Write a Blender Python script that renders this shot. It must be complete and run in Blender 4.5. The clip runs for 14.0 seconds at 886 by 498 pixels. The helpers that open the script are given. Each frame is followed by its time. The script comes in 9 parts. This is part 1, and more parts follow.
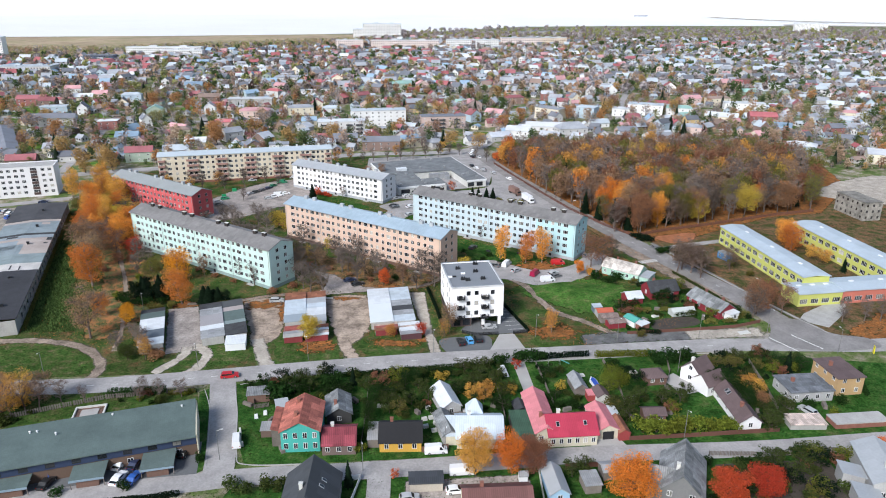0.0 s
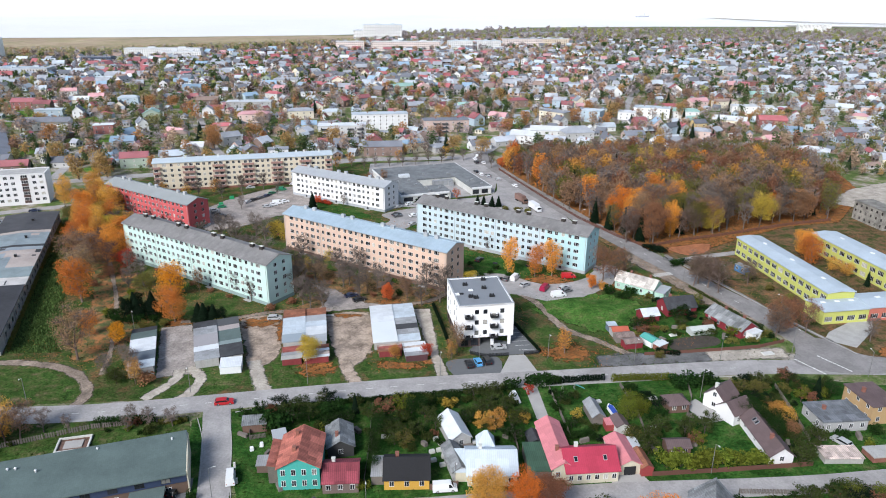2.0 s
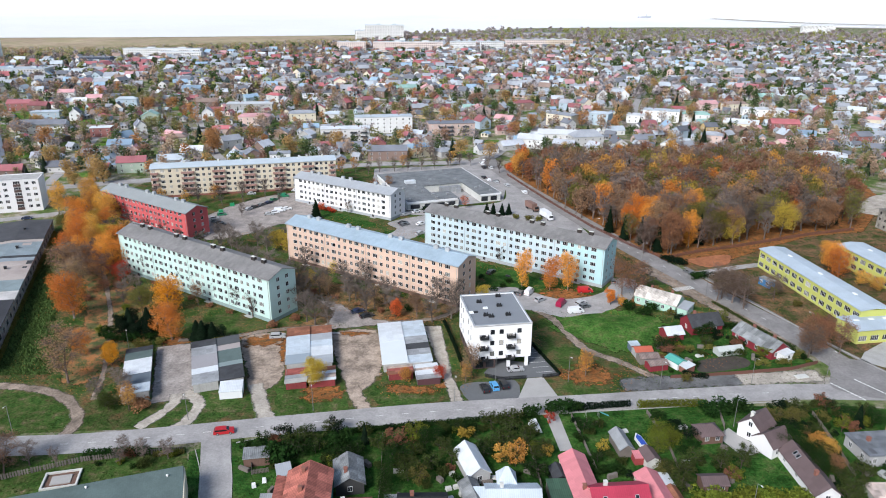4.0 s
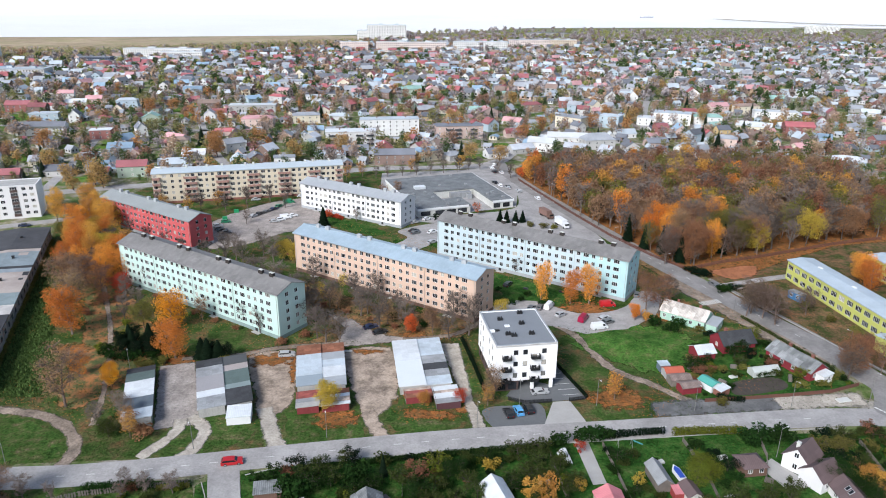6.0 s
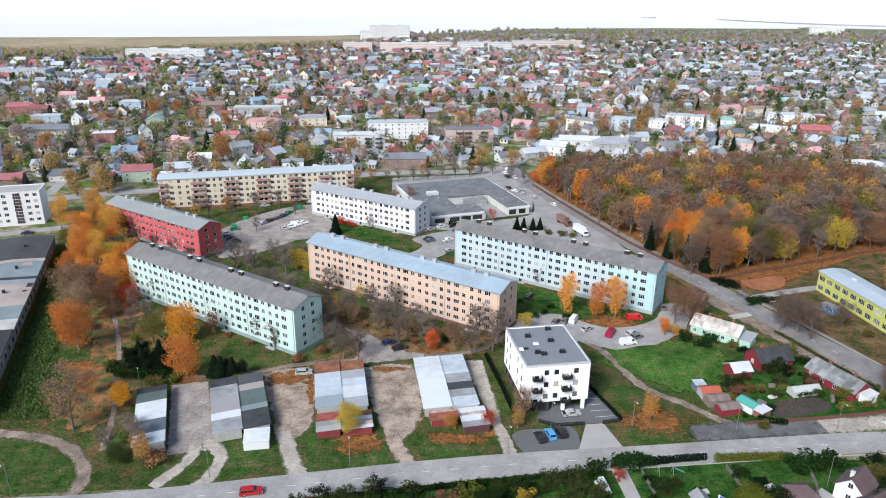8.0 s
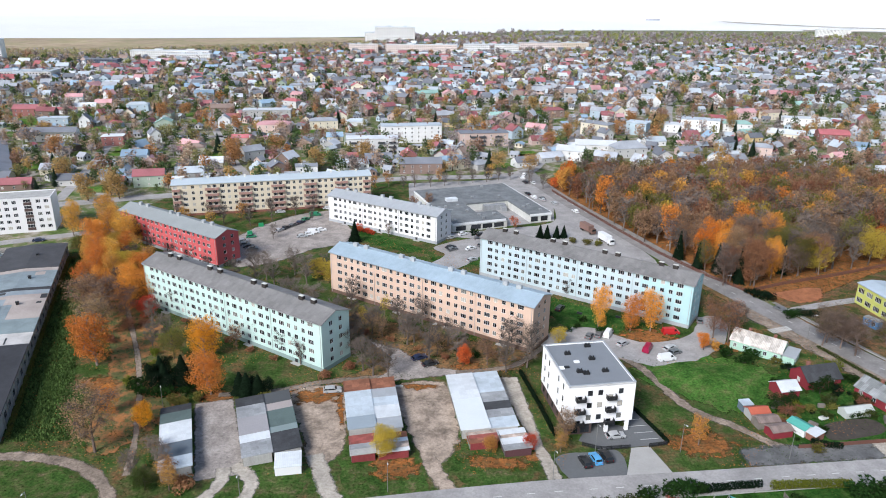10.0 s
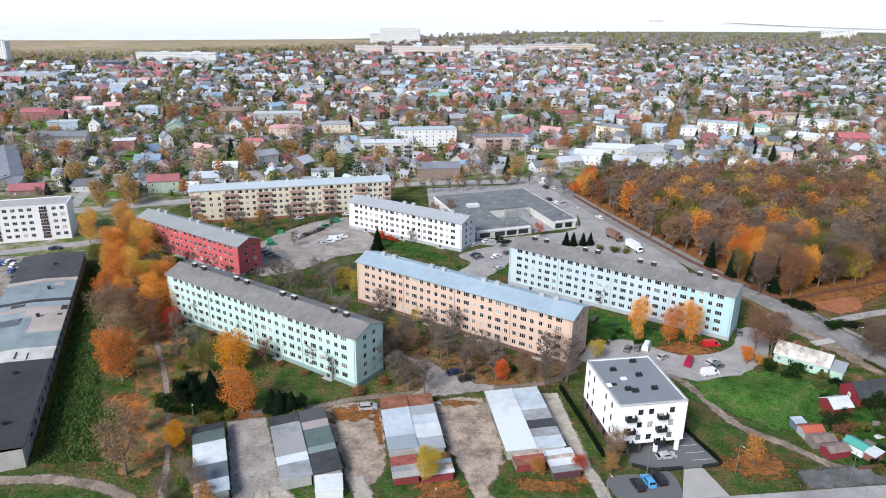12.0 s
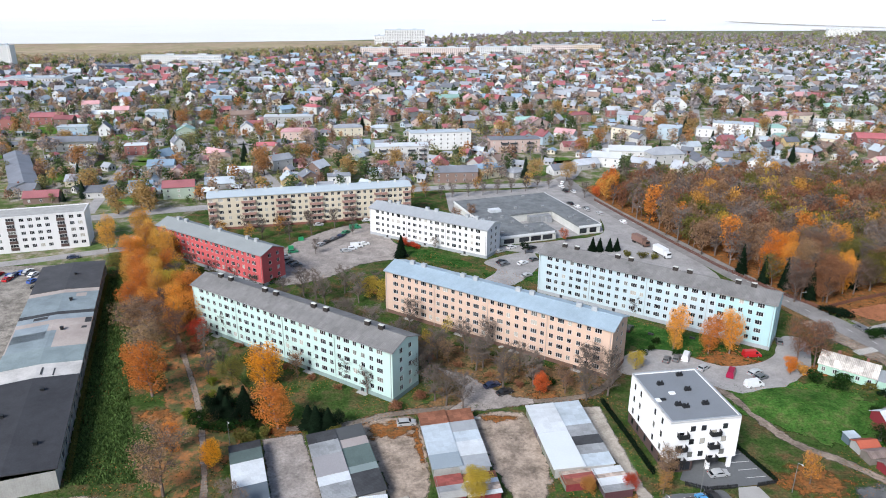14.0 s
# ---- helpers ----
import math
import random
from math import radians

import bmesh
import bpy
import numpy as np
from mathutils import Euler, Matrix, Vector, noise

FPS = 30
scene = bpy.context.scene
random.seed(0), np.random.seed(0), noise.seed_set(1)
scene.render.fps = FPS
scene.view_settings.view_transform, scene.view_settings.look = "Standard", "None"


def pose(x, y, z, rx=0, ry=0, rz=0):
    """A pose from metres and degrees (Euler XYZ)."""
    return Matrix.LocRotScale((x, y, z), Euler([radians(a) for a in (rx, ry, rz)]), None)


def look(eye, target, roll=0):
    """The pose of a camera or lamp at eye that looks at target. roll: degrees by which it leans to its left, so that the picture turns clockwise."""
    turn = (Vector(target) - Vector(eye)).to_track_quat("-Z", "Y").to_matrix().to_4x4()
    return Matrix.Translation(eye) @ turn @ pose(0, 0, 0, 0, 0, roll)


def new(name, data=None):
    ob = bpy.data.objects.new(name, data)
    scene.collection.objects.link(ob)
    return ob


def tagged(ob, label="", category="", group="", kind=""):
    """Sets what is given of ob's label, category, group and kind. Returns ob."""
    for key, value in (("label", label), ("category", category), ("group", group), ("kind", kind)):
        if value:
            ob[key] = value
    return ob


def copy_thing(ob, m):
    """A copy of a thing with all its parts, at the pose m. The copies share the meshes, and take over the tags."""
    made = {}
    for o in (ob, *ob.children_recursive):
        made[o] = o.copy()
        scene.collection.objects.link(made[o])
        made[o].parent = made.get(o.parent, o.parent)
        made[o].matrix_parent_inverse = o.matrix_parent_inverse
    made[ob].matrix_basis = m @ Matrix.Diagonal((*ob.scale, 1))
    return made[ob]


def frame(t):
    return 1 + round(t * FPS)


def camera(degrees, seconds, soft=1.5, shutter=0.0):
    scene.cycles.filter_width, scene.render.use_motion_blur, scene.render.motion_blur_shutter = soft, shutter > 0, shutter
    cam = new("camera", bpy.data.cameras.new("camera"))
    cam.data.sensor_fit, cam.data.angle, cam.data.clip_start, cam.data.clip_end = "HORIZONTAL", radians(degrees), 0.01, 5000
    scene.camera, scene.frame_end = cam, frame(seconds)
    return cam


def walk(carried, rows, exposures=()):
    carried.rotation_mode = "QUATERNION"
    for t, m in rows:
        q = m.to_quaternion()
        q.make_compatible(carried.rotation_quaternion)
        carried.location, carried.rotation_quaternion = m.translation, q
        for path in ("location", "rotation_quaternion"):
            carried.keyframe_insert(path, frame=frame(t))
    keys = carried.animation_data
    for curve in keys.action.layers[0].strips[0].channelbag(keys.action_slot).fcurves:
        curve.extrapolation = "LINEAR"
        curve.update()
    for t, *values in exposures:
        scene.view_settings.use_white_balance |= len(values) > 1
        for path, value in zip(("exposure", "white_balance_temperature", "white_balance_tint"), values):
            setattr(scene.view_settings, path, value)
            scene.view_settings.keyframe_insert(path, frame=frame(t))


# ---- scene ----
cam = camera(64.98, 14.0, soft=1.0)
PATH = [
    (0, (0.000, -0.000, 97.773), (0.001, 93.669, 62.756), 0.377),
    (0.5, (-0.418, 2.962, 97.890), (-0.425, 96.637, 62.890), 0.371),
    (1, (-0.868, 5.936, 97.998), (-0.881, 99.617, 63.014), 0.366),
    (1.5, (-1.380, 8.935, 98.088), (-1.398, 102.621, 63.118), 0.365),
    (2, (-1.988, 11.972, 98.150), (-2.009, 105.662, 63.192), 0.371),
    (2.5, (-2.721, 15.058, 98.176), (-2.743, 108.752, 63.227), 0.384),
    (3, (-3.604, 18.198, 98.160), (-3.624, 111.894, 63.217), 0.406),
    (3.5, (-4.624, 21.359, 98.112), (-4.639, 115.056, 63.172), 0.434),
    (4, (-5.761, 24.499, 98.048), (-5.769, 118.196, 63.108), 0.466),
    (4.5, (-6.994, 27.578, 97.983), (-6.995, 121.274, 63.039), 0.497),
    (5, (-8.303, 30.555, 97.931), (-8.296, 124.249, 62.981), 0.525),
    (5.5, (-9.667, 33.387, 97.907), (-9.654, 127.078, 62.950), 0.545),
    (6, (-11.075, 36.046, 97.921), (-11.057, 129.734, 62.955), 0.557),
    (6.5, (-12.549, 38.547, 97.964), (-12.528, 132.232, 62.990), 0.563),
    (7, (-14.121, 40.918, 98.022), (-14.100, 134.602, 63.046), 0.567),
    (7.5, (-15.823, 43.187, 98.081), (-15.805, 136.874, 63.112), 0.576),
    (8, (-17.688, 45.382, 98.128), (-17.676, 139.075, 63.177), 0.594),
    (8.5, (-19.735, 47.522, 98.152), (-19.731, 141.228, 63.234), 0.624),
    (9, (-21.938, 49.604, 98.160), (-21.947, 143.326, 63.286), 0.660),
    (9.5, (-24.259, 51.616, 98.163), (-24.284, 145.356, 63.340), 0.697),
    (10, (-26.662, 53.545, 98.171), (-26.706, 147.305, 63.401), 0.727),
    (10.5, (-29.109, 55.380, 98.194), (-29.175, 149.159, 63.475), 0.743),
    (11, (-31.561, 57.109, 98.245), (-31.654, 150.905, 63.570), 0.738),
    (11.5, (-33.989, 58.727, 98.329), (-34.111, 152.535, 63.688), 0.707),
    (12, (-36.390, 60.246, 98.444), (-36.545, 154.063, 63.827), 0.654),
    (12.5, (-38.771, 61.687, 98.584), (-38.960, 155.510, 63.984), 0.582),
    (13, (-41.135, 63.070, 98.743), (-41.362, 156.897, 64.153), 0.497),
    (13.5, (-43.489, 64.413, 98.913), (-43.753, 158.242, 64.331), 0.402),
    (14, (-45.838, 65.737, 99.090), (-46.140, 159.568, 64.513), 0.303),
]
walk(cam, [(t, look(eye, target, roll)) for t, eye, target, roll in PATH])

# ---- light: a bright, thinly overcast autumn sky over the sea ----
scene.view_settings.exposure = 0.72
world = bpy.data.worlds.new("overcast_sky")
scene.world = world
world.use_nodes = True
wn = world.node_tree.nodes
wn.clear()
sky = wn.new("ShaderNodeTexSky")
sky.sky_type = "NISHITA"
sky.sun_disc = False
sky.sun_elevation = radians(38)
sky.sun_rotation = radians(215)
sky.air_density = 1.0
sky.dust_density = 1.2
sky.ozone_density = 0.6
back = wn.new("ShaderNodeBackground")
back.inputs["Strength"].default_value = 0.1
wout = wn.new("ShaderNodeOutputWorld")
world.node_tree.links.new(sky.outputs[0], back.inputs[0])
world.node_tree.links.new(back.outputs[0], wout.inputs[0])
sun_data = bpy.data.lights.new("sun", "SUN")
sun_data.energy = 2.75
sun_data.angle = radians(20)
sun_data.color = (0.99, 0.99, 1.0)
sun = new("sun", sun_data)
SUN_AZ, SUN_EL = radians(215), radians(38)
sun.matrix_world = look((0, 0, 300), (-math.sin(SUN_AZ) * 100 * math.cos(SUN_EL), -math.cos(SUN_AZ) * 100 * math.cos(SUN_EL), 300 - 100 * math.sin(SUN_EL)))

# ---- materials ----
MATS = {}
WORN = set()


def mat(name, col, rough=0.8, vary=0.2, big=0.12, fine=3.0, bump=0.1, rnd=0.0, hue=0.0, island=0.0, metal=0.0, leaf=0.0, ramp=None, streak=0.0, spec=0.3, stain=0.0, worn=0.0, grit=0.0, sheets=0.0):
    """A surface of one colour (or a ramp of colours over coarse noise) with coarse and fine variation, at world size."""
    if name in MATS:
        return MATS[name]
    m = bpy.data.materials.new(name)
    m.use_nodes = True
    nt = m.node_tree
    n, link = nt.nodes, nt.links.new
    bsdf, out = n["Principled BSDF"], n["Material Output"]
    bsdf.inputs["Roughness"].default_value = rough
    bsdf.inputs["Metallic"].default_value = metal
    bsdf.inputs["Specular IOR Level"].default_value = spec
    geo = n.new("ShaderNodeNewGeometry")
    n1 = n.new("ShaderNodeTexNoise")
    n1.inputs["Scale"].default_value = big
    n1.inputs["Detail"].default_value = 5
    n2 = n.new("ShaderNodeTexNoise")
    n2.inputs["Scale"].default_value = fine
    n2.inputs["Detail"].default_value = 3
    link(geo.outputs["Position"], n1.inputs["Vector"])
    link(geo.outputs["Position"], n2.inputs["Vector"])

    def math_node(op, a, b):
        k = n.new("ShaderNodeMath")
        k.operation = op
        for s, v in zip(k.inputs, (a, b)):
            if isinstance(v, (int, float)):
                s.default_value = v
            else:
                link(v, s)
        return k.outputs[0]

    def spread(src, amount):
        return math_node("ADD", math_node("MULTIPLY", src, 2 * amount), 1 - amount)

    value = math_node("MULTIPLY", spread(n1.outputs[0], 1.6 * vary), spread(n2.outputs[0], vary))
    hsv = n.new("ShaderNodeHueSaturation")
    if rnd or hue:
        info = n.new("ShaderNodeObjectInfo")
        value = math_node("MULTIPLY", value, spread(info.outputs["Random"], rnd))
        if hue:
            link(math_node("ADD", math_node("MULTIPLY", info.outputs["Random"], hue), 0.5 - hue / 2), hsv.inputs["Hue"])
    if island:
        value = math_node("MULTIPLY", value, spread(geo.outputs["Random Per Island"], island))
    if streak:
        st = n.new("ShaderNodeTexNoise")
        mp = n.new("ShaderNodeMapping")
        mp.inputs["Scale"].default_value = (1.2, 1.2, 0.06)
        link(geo.outputs["Position"], mp.inputs["Vector"])
        link(mp.outputs[0], st.inputs["Vector"])
        st.inputs["Detail"].default_value = 4
        value = math_node("MULTIPLY", value, spread(st.outputs[0], streak))
    if stain:
        s1 = n.new("ShaderNodeTexNoise")
        s1.inputs["Scale"].default_value = 0.22
        s1.inputs["Detail"].default_value = 9
        s1.inputs["Roughness"].default_value = 0.72
        s1.inputs["Distortion"].default_value = 0.15
        link(geo.outputs["Position"], s1.inputs["Vector"])
        rg = n.new("ShaderNodeMapRange")
        rg.inputs["From Min"].default_value, rg.inputs["From Max"].default_value = 0.42, 0.62
        rg.inputs["To Min"].default_value, rg.inputs["To Max"].default_value = 1 + stain * 0.4, 1 - stain
        link(s1.outputs[0], rg.inputs["Value"])
        value = math_node("MULTIPLY", value, rg.outputs[0])
    if sheets:
        # each sheet of the roof has weathered by itself; ribs run down the slope
        tc = n.new("ShaderNodeTexCoord")
        sm = n.new("ShaderNodeVectorMath")
        sm.operation = "MULTIPLY"
        sm.inputs[1].default_value = (0.85, 0.55, 0.0)
        sf = n.new("ShaderNodeVectorMath")
        sf.operation = "FLOOR"
        sw_ = n.new("ShaderNodeTexWhiteNoise")
        link(tc.outputs["Object"], sm.inputs[0])
        link(sm.outputs[0], sf.inputs[0])
        link(sf.outputs[0], sw_.inputs["Vector"])
        value = math_node("MULTIPLY", value, spread(sw_.outputs["Value"], sheets))
        wv = n.new("ShaderNodeTexWave")
        wv.inputs["Scale"].default_value = 0.75
        wv.inputs["Distortion"].default_value = 0.4
        link(tc.outputs["Object"], wv.inputs["Vector"])
        value = math_node("MULTIPLY", value, spread(wv.outputs["Fac"], sheets * 0.6))
    if grit:
        # high-contrast speckle of clumps, stones and blades
        g1 = n.new("ShaderNodeTexNoise")
        g1.inputs["Scale"].default_value = 1.7
        g1.inputs["Detail"].default_value = 6
        g1.inputs["Roughness"].default_value = 0.75
        link(geo.outputs["Position"], g1.inputs["Vector"])
        gr = n.new("ShaderNodeMapRange")
        gr.inputs["From Min"].default_value, gr.inputs["From Max"].default_value = 0.34, 0.66
        gr.inputs["To Min"].default_value, gr.inputs["To Max"].default_value = 1 - grit, 1 + grit
        link(g1.outputs[0], gr.inputs["Value"])
        value = math_node("MULTIPLY", value, gr.outputs[0])
    link(value, hsv.inputs["Value"])
    if ramp:
        cr = n.new("ShaderNodeValToRGB")
        el = cr.color_ramp.elements
        while len(el) > 1:
            el.remove(el[-1])
        for k, (pos, c) in enumerate(ramp):
            e = el[0] if k == 0 else el.new(pos)
            e.position, e.color = pos, (*c, 1)
        n3 = n.new("ShaderNodeTexNoise")
        n3.inputs["Scale"].default_value = big * 2.3
        n3.inputs["Detail"].default_value = 7
        n3.inputs["Roughness"].default_value = 0.65
        link(geo.outputs["Position"], n3.inputs["Vector"])
        link(n3.outputs[0], cr.inputs[0])
        link(cr.outputs[0], hsv.inputs["Color"])
    else:
        hsv.inputs["Color"].default_value = (*col, 1)
    link(hsv.outputs[0], bsdf.inputs["Base Color"])
    if bump:
        b = n.new("ShaderNodeBump")
        b.inputs["Strength"].default_value = bump
        b.inputs["Distance"].default_value = 0.05
        link(n2.outputs[0], b.inputs["Height"])
        link(b.outputs[0], bsdf.inputs["Normal"])
    if leaf:
        tr = n.new("ShaderNodeBsdfTranslucent")
        link(hsv.outputs[0], tr.inputs["Color"])
        mx = n.new("ShaderNodeMixShader")
        mx.inputs[0].default_value = leaf
        link(bsdf.outputs[0], mx.inputs[1])
        link(tr.outputs[0], mx.inputs[2])
        link(mx.outputs[0], out.inputs["Surface"])
    if worn:
        # the rim of the surface thins out into the ground below it
        at = n.new("ShaderNodeAttribute")
        at.attribute_name = "edge"
        ne = n.new("ShaderNodeTexNoise")
        ne.inputs["Scale"].default_value = 0.55
        ne.inputs["Detail"].default_value = 5
        ne.inputs["Roughness"].default_value = 0.55
        link(geo.outputs["Position"], ne.inputs["Vector"])
        er = n.new("ShaderNodeMapRange")
        er.inputs["From Min"].default_value, er.inputs["From Max"].default_value = 0.12, 0.78
        link(math_node("ADD", at.outputs["Fac"], math_node("MULTIPLY", math_node("SUBTRACT", ne.outputs[0], 0.5), worn)), er.inputs["Value"])
        tp = n.new("ShaderNodeBsdfTransparent")
        wx = n.new("ShaderNodeMixShader")
        link(er.outputs[0], wx.inputs[0])
        link(tp.outputs[0], wx.inputs[1])
        link(bsdf.outputs[0], wx.inputs[2])
        link(wx.outputs[0], out.inputs["Surface"])
        WORN.add(m)
    MATS[name] = m
    return m


def pane_mat(name, pale):
    """Window glass before a dark room; a share of the panes has pale curtains behind."""
    m = bpy.data.materials.new(name)
    m.use_nodes = True
    n, link = m.node_tree.nodes, m.node_tree.links.new
    bsdf = n["Principled BSDF"]
    info = n.new("ShaderNodeObjectInfo")
    cr = n.new("ShaderNodeValToRGB")
    cr.color_ramp.interpolation = "CONSTANT"
    el = cr.color_ramp.elements
    el[0].position, el[0].color = 0.0, (0.012, 0.014, 0.018, 1)
    el[1].position, el[1].color = 0.4, (0.03, 0.034, 0.04, 1)
    for pos, c in ((1 - pale, (0.16, 0.16, 0.15)), (1 - pale * 0.4, (0.42, 0.4, 0.36))):
        e = el.new(pos)
        e.color = (*c, 1)
    link(info.outputs["Random"], cr.inputs[0])
    link(cr.outputs[0], bsdf.inputs["Base Color"])
    bsdf.inputs["Roughness"].default_value = 0.08
    bsdf.inputs["Specular IOR Level"].default_value = 0.5
    return m


GLASS = pane_mat("window_glass", 0.16)
CAR_GLASS = mat("car_glass", (0.015, 0.018, 0.02), 0.08, 0.05, bump=0, spec=0.5)
M_WHITE = mat("white_paint", (0.7, 0.71, 0.72), 0.6, 0.05, bump=0.02)
M_OFFWHITE = mat("offwhite_paint", (0.55, 0.55, 0.52), 0.7, 0.12, stain=0.1)
M_ASPHALT = mat("old_asphalt", (0.325, 0.312, 0.305), 0.92, 0.2, 0.08, 2.0, 0.1, spec=0.12, stain=0.16, grit=0.07)
M_ASPHALT_M = mat("street_asphalt", (0.235, 0.224, 0.218), 0.92, 0.22, 0.08, 2.0, 0.1, spec=0.12, stain=0.16, grit=0.07)
M_ASPHALT_D = mat("dark_asphalt", (0.13, 0.135, 0.14), 0.92, 0.15, 0.1, 2.0, 0.1, spec=0.12)
M_YARD = mat("worn_yard_paving", (0.32, 0.285, 0.262), 0.95, 0.3, 0.15, 1.5, 0.2, spec=0.04, stain=0.24, worn=2.0, grit=0.2)
M_DIRT = mat("trodden_gravel", (0.35, 0.28, 0.225), 0.97, 0.3, 0.2, 1.2, 0.3, spec=0.04, stain=0.42, worn=2.2, grit=0.2)
M_SAND = mat("pale_gravel", (0.4, 0.36, 0.31), 0.97, 0.24, 0.2, 1.5, 0.3, spec=0.04, stain=0.22, worn=2.0, grit=0.18)
M_TRACK = mat("damp_dirt_track", (0.255, 0.205, 0.165), 0.97, 0.35, 0.2, 1.2, 0.3, spec=0.04, stain=0.35, worn=2.0, grit=0.3)
M_PAVE = mat("pale_paving", (0.36, 0.35, 0.335), 0.9, 0.1, 0.3, 2.5, 0.15, spec=0.12)
M_MUD = mat("muddy_yard", (0.27, 0.245, 0.215), 0.95, 0.3, 0.12, 1.4, 0.2, spec=0.05, stain=0.45, worn=1.2, grit=0.25)
M_GRASS = mat("autumn_grass", (0, 0, 0), 1.0, 0.4, 0.08, 1.1, 0.7, ramp=[(0.3, (0.02, 0.046, 0.01)), (0.46, (0.045, 0.08, 0.02)), (0.55, (0.085, 0.085, 0.035)), (0.63, (0.13, 0.082, 0.038)), (0.73, (0.19, 0.1, 0.046))], spec=0.04, grit=0.5)
M_LAWN = mat("green_lawn", (0, 0, 0), 1.0, 0.36, 0.12, 1.2, 0.6, ramp=[(0.3, (0.01, 0.03, 0.006)), (0.45, (0.022, 0.07, 0.013)), (0.54, (0.038, 0.092, 0.019)), (0.63, (0.065, 0.1, 0.03)), (0.72, (0.1, 0.1, 0.045)), (0.82, (0.09, 0.085, 0.035))], spec=0.04, grit=0.5)
M_ROUGH = mat("rough_green", (0, 0, 0), 1.0, 0.36, 0.14, 1.2, 0.6, ramp=[(0.3, (0.018, 0.04, 0.01)), (0.46, (0.04, 0.082, 0.018)), (0.58, (0.075, 0.09, 0.032)), (0.66, (0.13, 0.105, 0.06)), (0.75, (0.22, 0.175, 0.12))], spec=0.04, grit=0.5)
M_WEEDS = mat("rank_weeds", (0, 0, 0), 1.0, 0.5, 0.25, 1.1, 0.8, ramp=[(0.32, (0.018, 0.035, 0.01)), (0.48, (0.05, 0.09, 0.022)), (0.66, (0.085, 0.11, 0.032))], spec=0.04, grit=0.6)
M_LEAFLITTER = mat("fallen_leaves", (0, 0, 0), 1.0, 0.4, 0.25, 1.6, 0.6, ramp=[(0.3, (0.1, 0.08, 0.035)), (0.48, (0.2, 0.09, 0.035)), (0.62, (0.3, 0.115, 0.035)), (0.75, (0.11, 0.095, 0.04))], spec=0.04, worn=3.2, grit=0.45)
M_BROWNGRASS = mat("leaf_strewn_grass", (0, 0, 0), 1.0, 0.4, 0.1, 1.3, 0.6, ramp=[(0.3, (0.028, 0.05, 0.014)), (0.42, (0.06, 0.07, 0.024)), (0.5, (0.11, 0.08, 0.042)), (0.6, (0.17, 0.1, 0.055)), (0.7, (0.24, 0.115, 0.055))], spec=0.04, grit=0.45)
M_TOWNSOIL = mat("town_ground", (0, 0, 0), 1.0, 0.35, 0.045, 0.6, 0.3, ramp=[(0.3, (0.05, 0.085, 0.024)), (0.45, (0.1, 0.14, 0.045)), (0.53, (0.2, 0.185, 0.12)), (0.6, (0.3, 0.275, 0.235)), (0.7, (0.4, 0.38, 0.35))], spec=0.04, grit=0.3)
M_REED = mat("coastal_reed_meadow", (0, 0, 0), 1.0, 0.25, 0.006, 0.08, 0.2, ramp=[(0.32, (0.26, 0.2, 0.135)), (0.46, (0.37, 0.29, 0.205)), (0.56, (0.29, 0.255, 0.15)), (0.66, (0.36, 0.27, 0.185))], spec=0.04)
M_CONCRETE = mat("weathered_concrete", (0.36, 0.355, 0.34), 0.9, 0.18, 0.4, 3, 0.15, streak=0.15)
M_BRICK_D = mat("dark_brown_brick", (0.09, 0.06, 0.055), 0.9, 0.2, 1.0, 8, 0.3)
M_BRICK = mat("red_brick", (0.23, 0.1, 0.075), 0.9, 0.2, 0.8, 8, 0.3)
M_WOOD = mat("grey_weathered_boards", (0.16, 0.14, 0.125), 0.9, 0.25, 0.6, 7, 0.3, rnd=0.2)
M_BLACK = mat("black_metal", (0.02, 0.021, 0.023), 0.5, 0.1, bump=0.02)
M_STEEL = mat("galvanised_steel", (0.42, 0.43, 0.44), 0.45, 0.12, metal=0.6)
M_BARK = mat("grey_brown_bark", (0.085, 0.068, 0.058), 0.95, 0.3, 1.0, 9, 0.4, spec=0.12)
M_TWIG = mat("bare_twigs", (0.15, 0.112, 0.094), 0.95, 0.25, 1.0, 5, 0.0, rnd=0.2, spec=0.12)
M_BAREBARK = mat("dark_leafless_branches", (0.135, 0.11, 0.095), 0.95, 0.25, 1.0, 5, 0.0, rnd=0.25, spec=0.1)
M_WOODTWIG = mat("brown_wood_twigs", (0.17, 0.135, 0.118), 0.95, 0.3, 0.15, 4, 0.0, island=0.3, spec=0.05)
# Mauve bare twigs, paled further by distance haze put into the colour.
M_HAZED_TWIG = mat("hazed_mauve_twigs", (0.31, 0.275, 0.28), 0.95, 0.2, 0.1, 3, 0.0, island=0.3, spec=0.05)
M_BIRCHBARK = mat("pale_birch_bark", (0.2, 0.165, 0.14), 0.9, 0.35, 1.0, 8, 0.2)


def leafmat(name, col, rnd=0.22, hue=0.025, island=0.32):
    return mat(name, col, 0.75, 0.12, 0.4, 3, 0.0, rnd=rnd, hue=hue, island=island, leaf=0.34, spec=0.06)


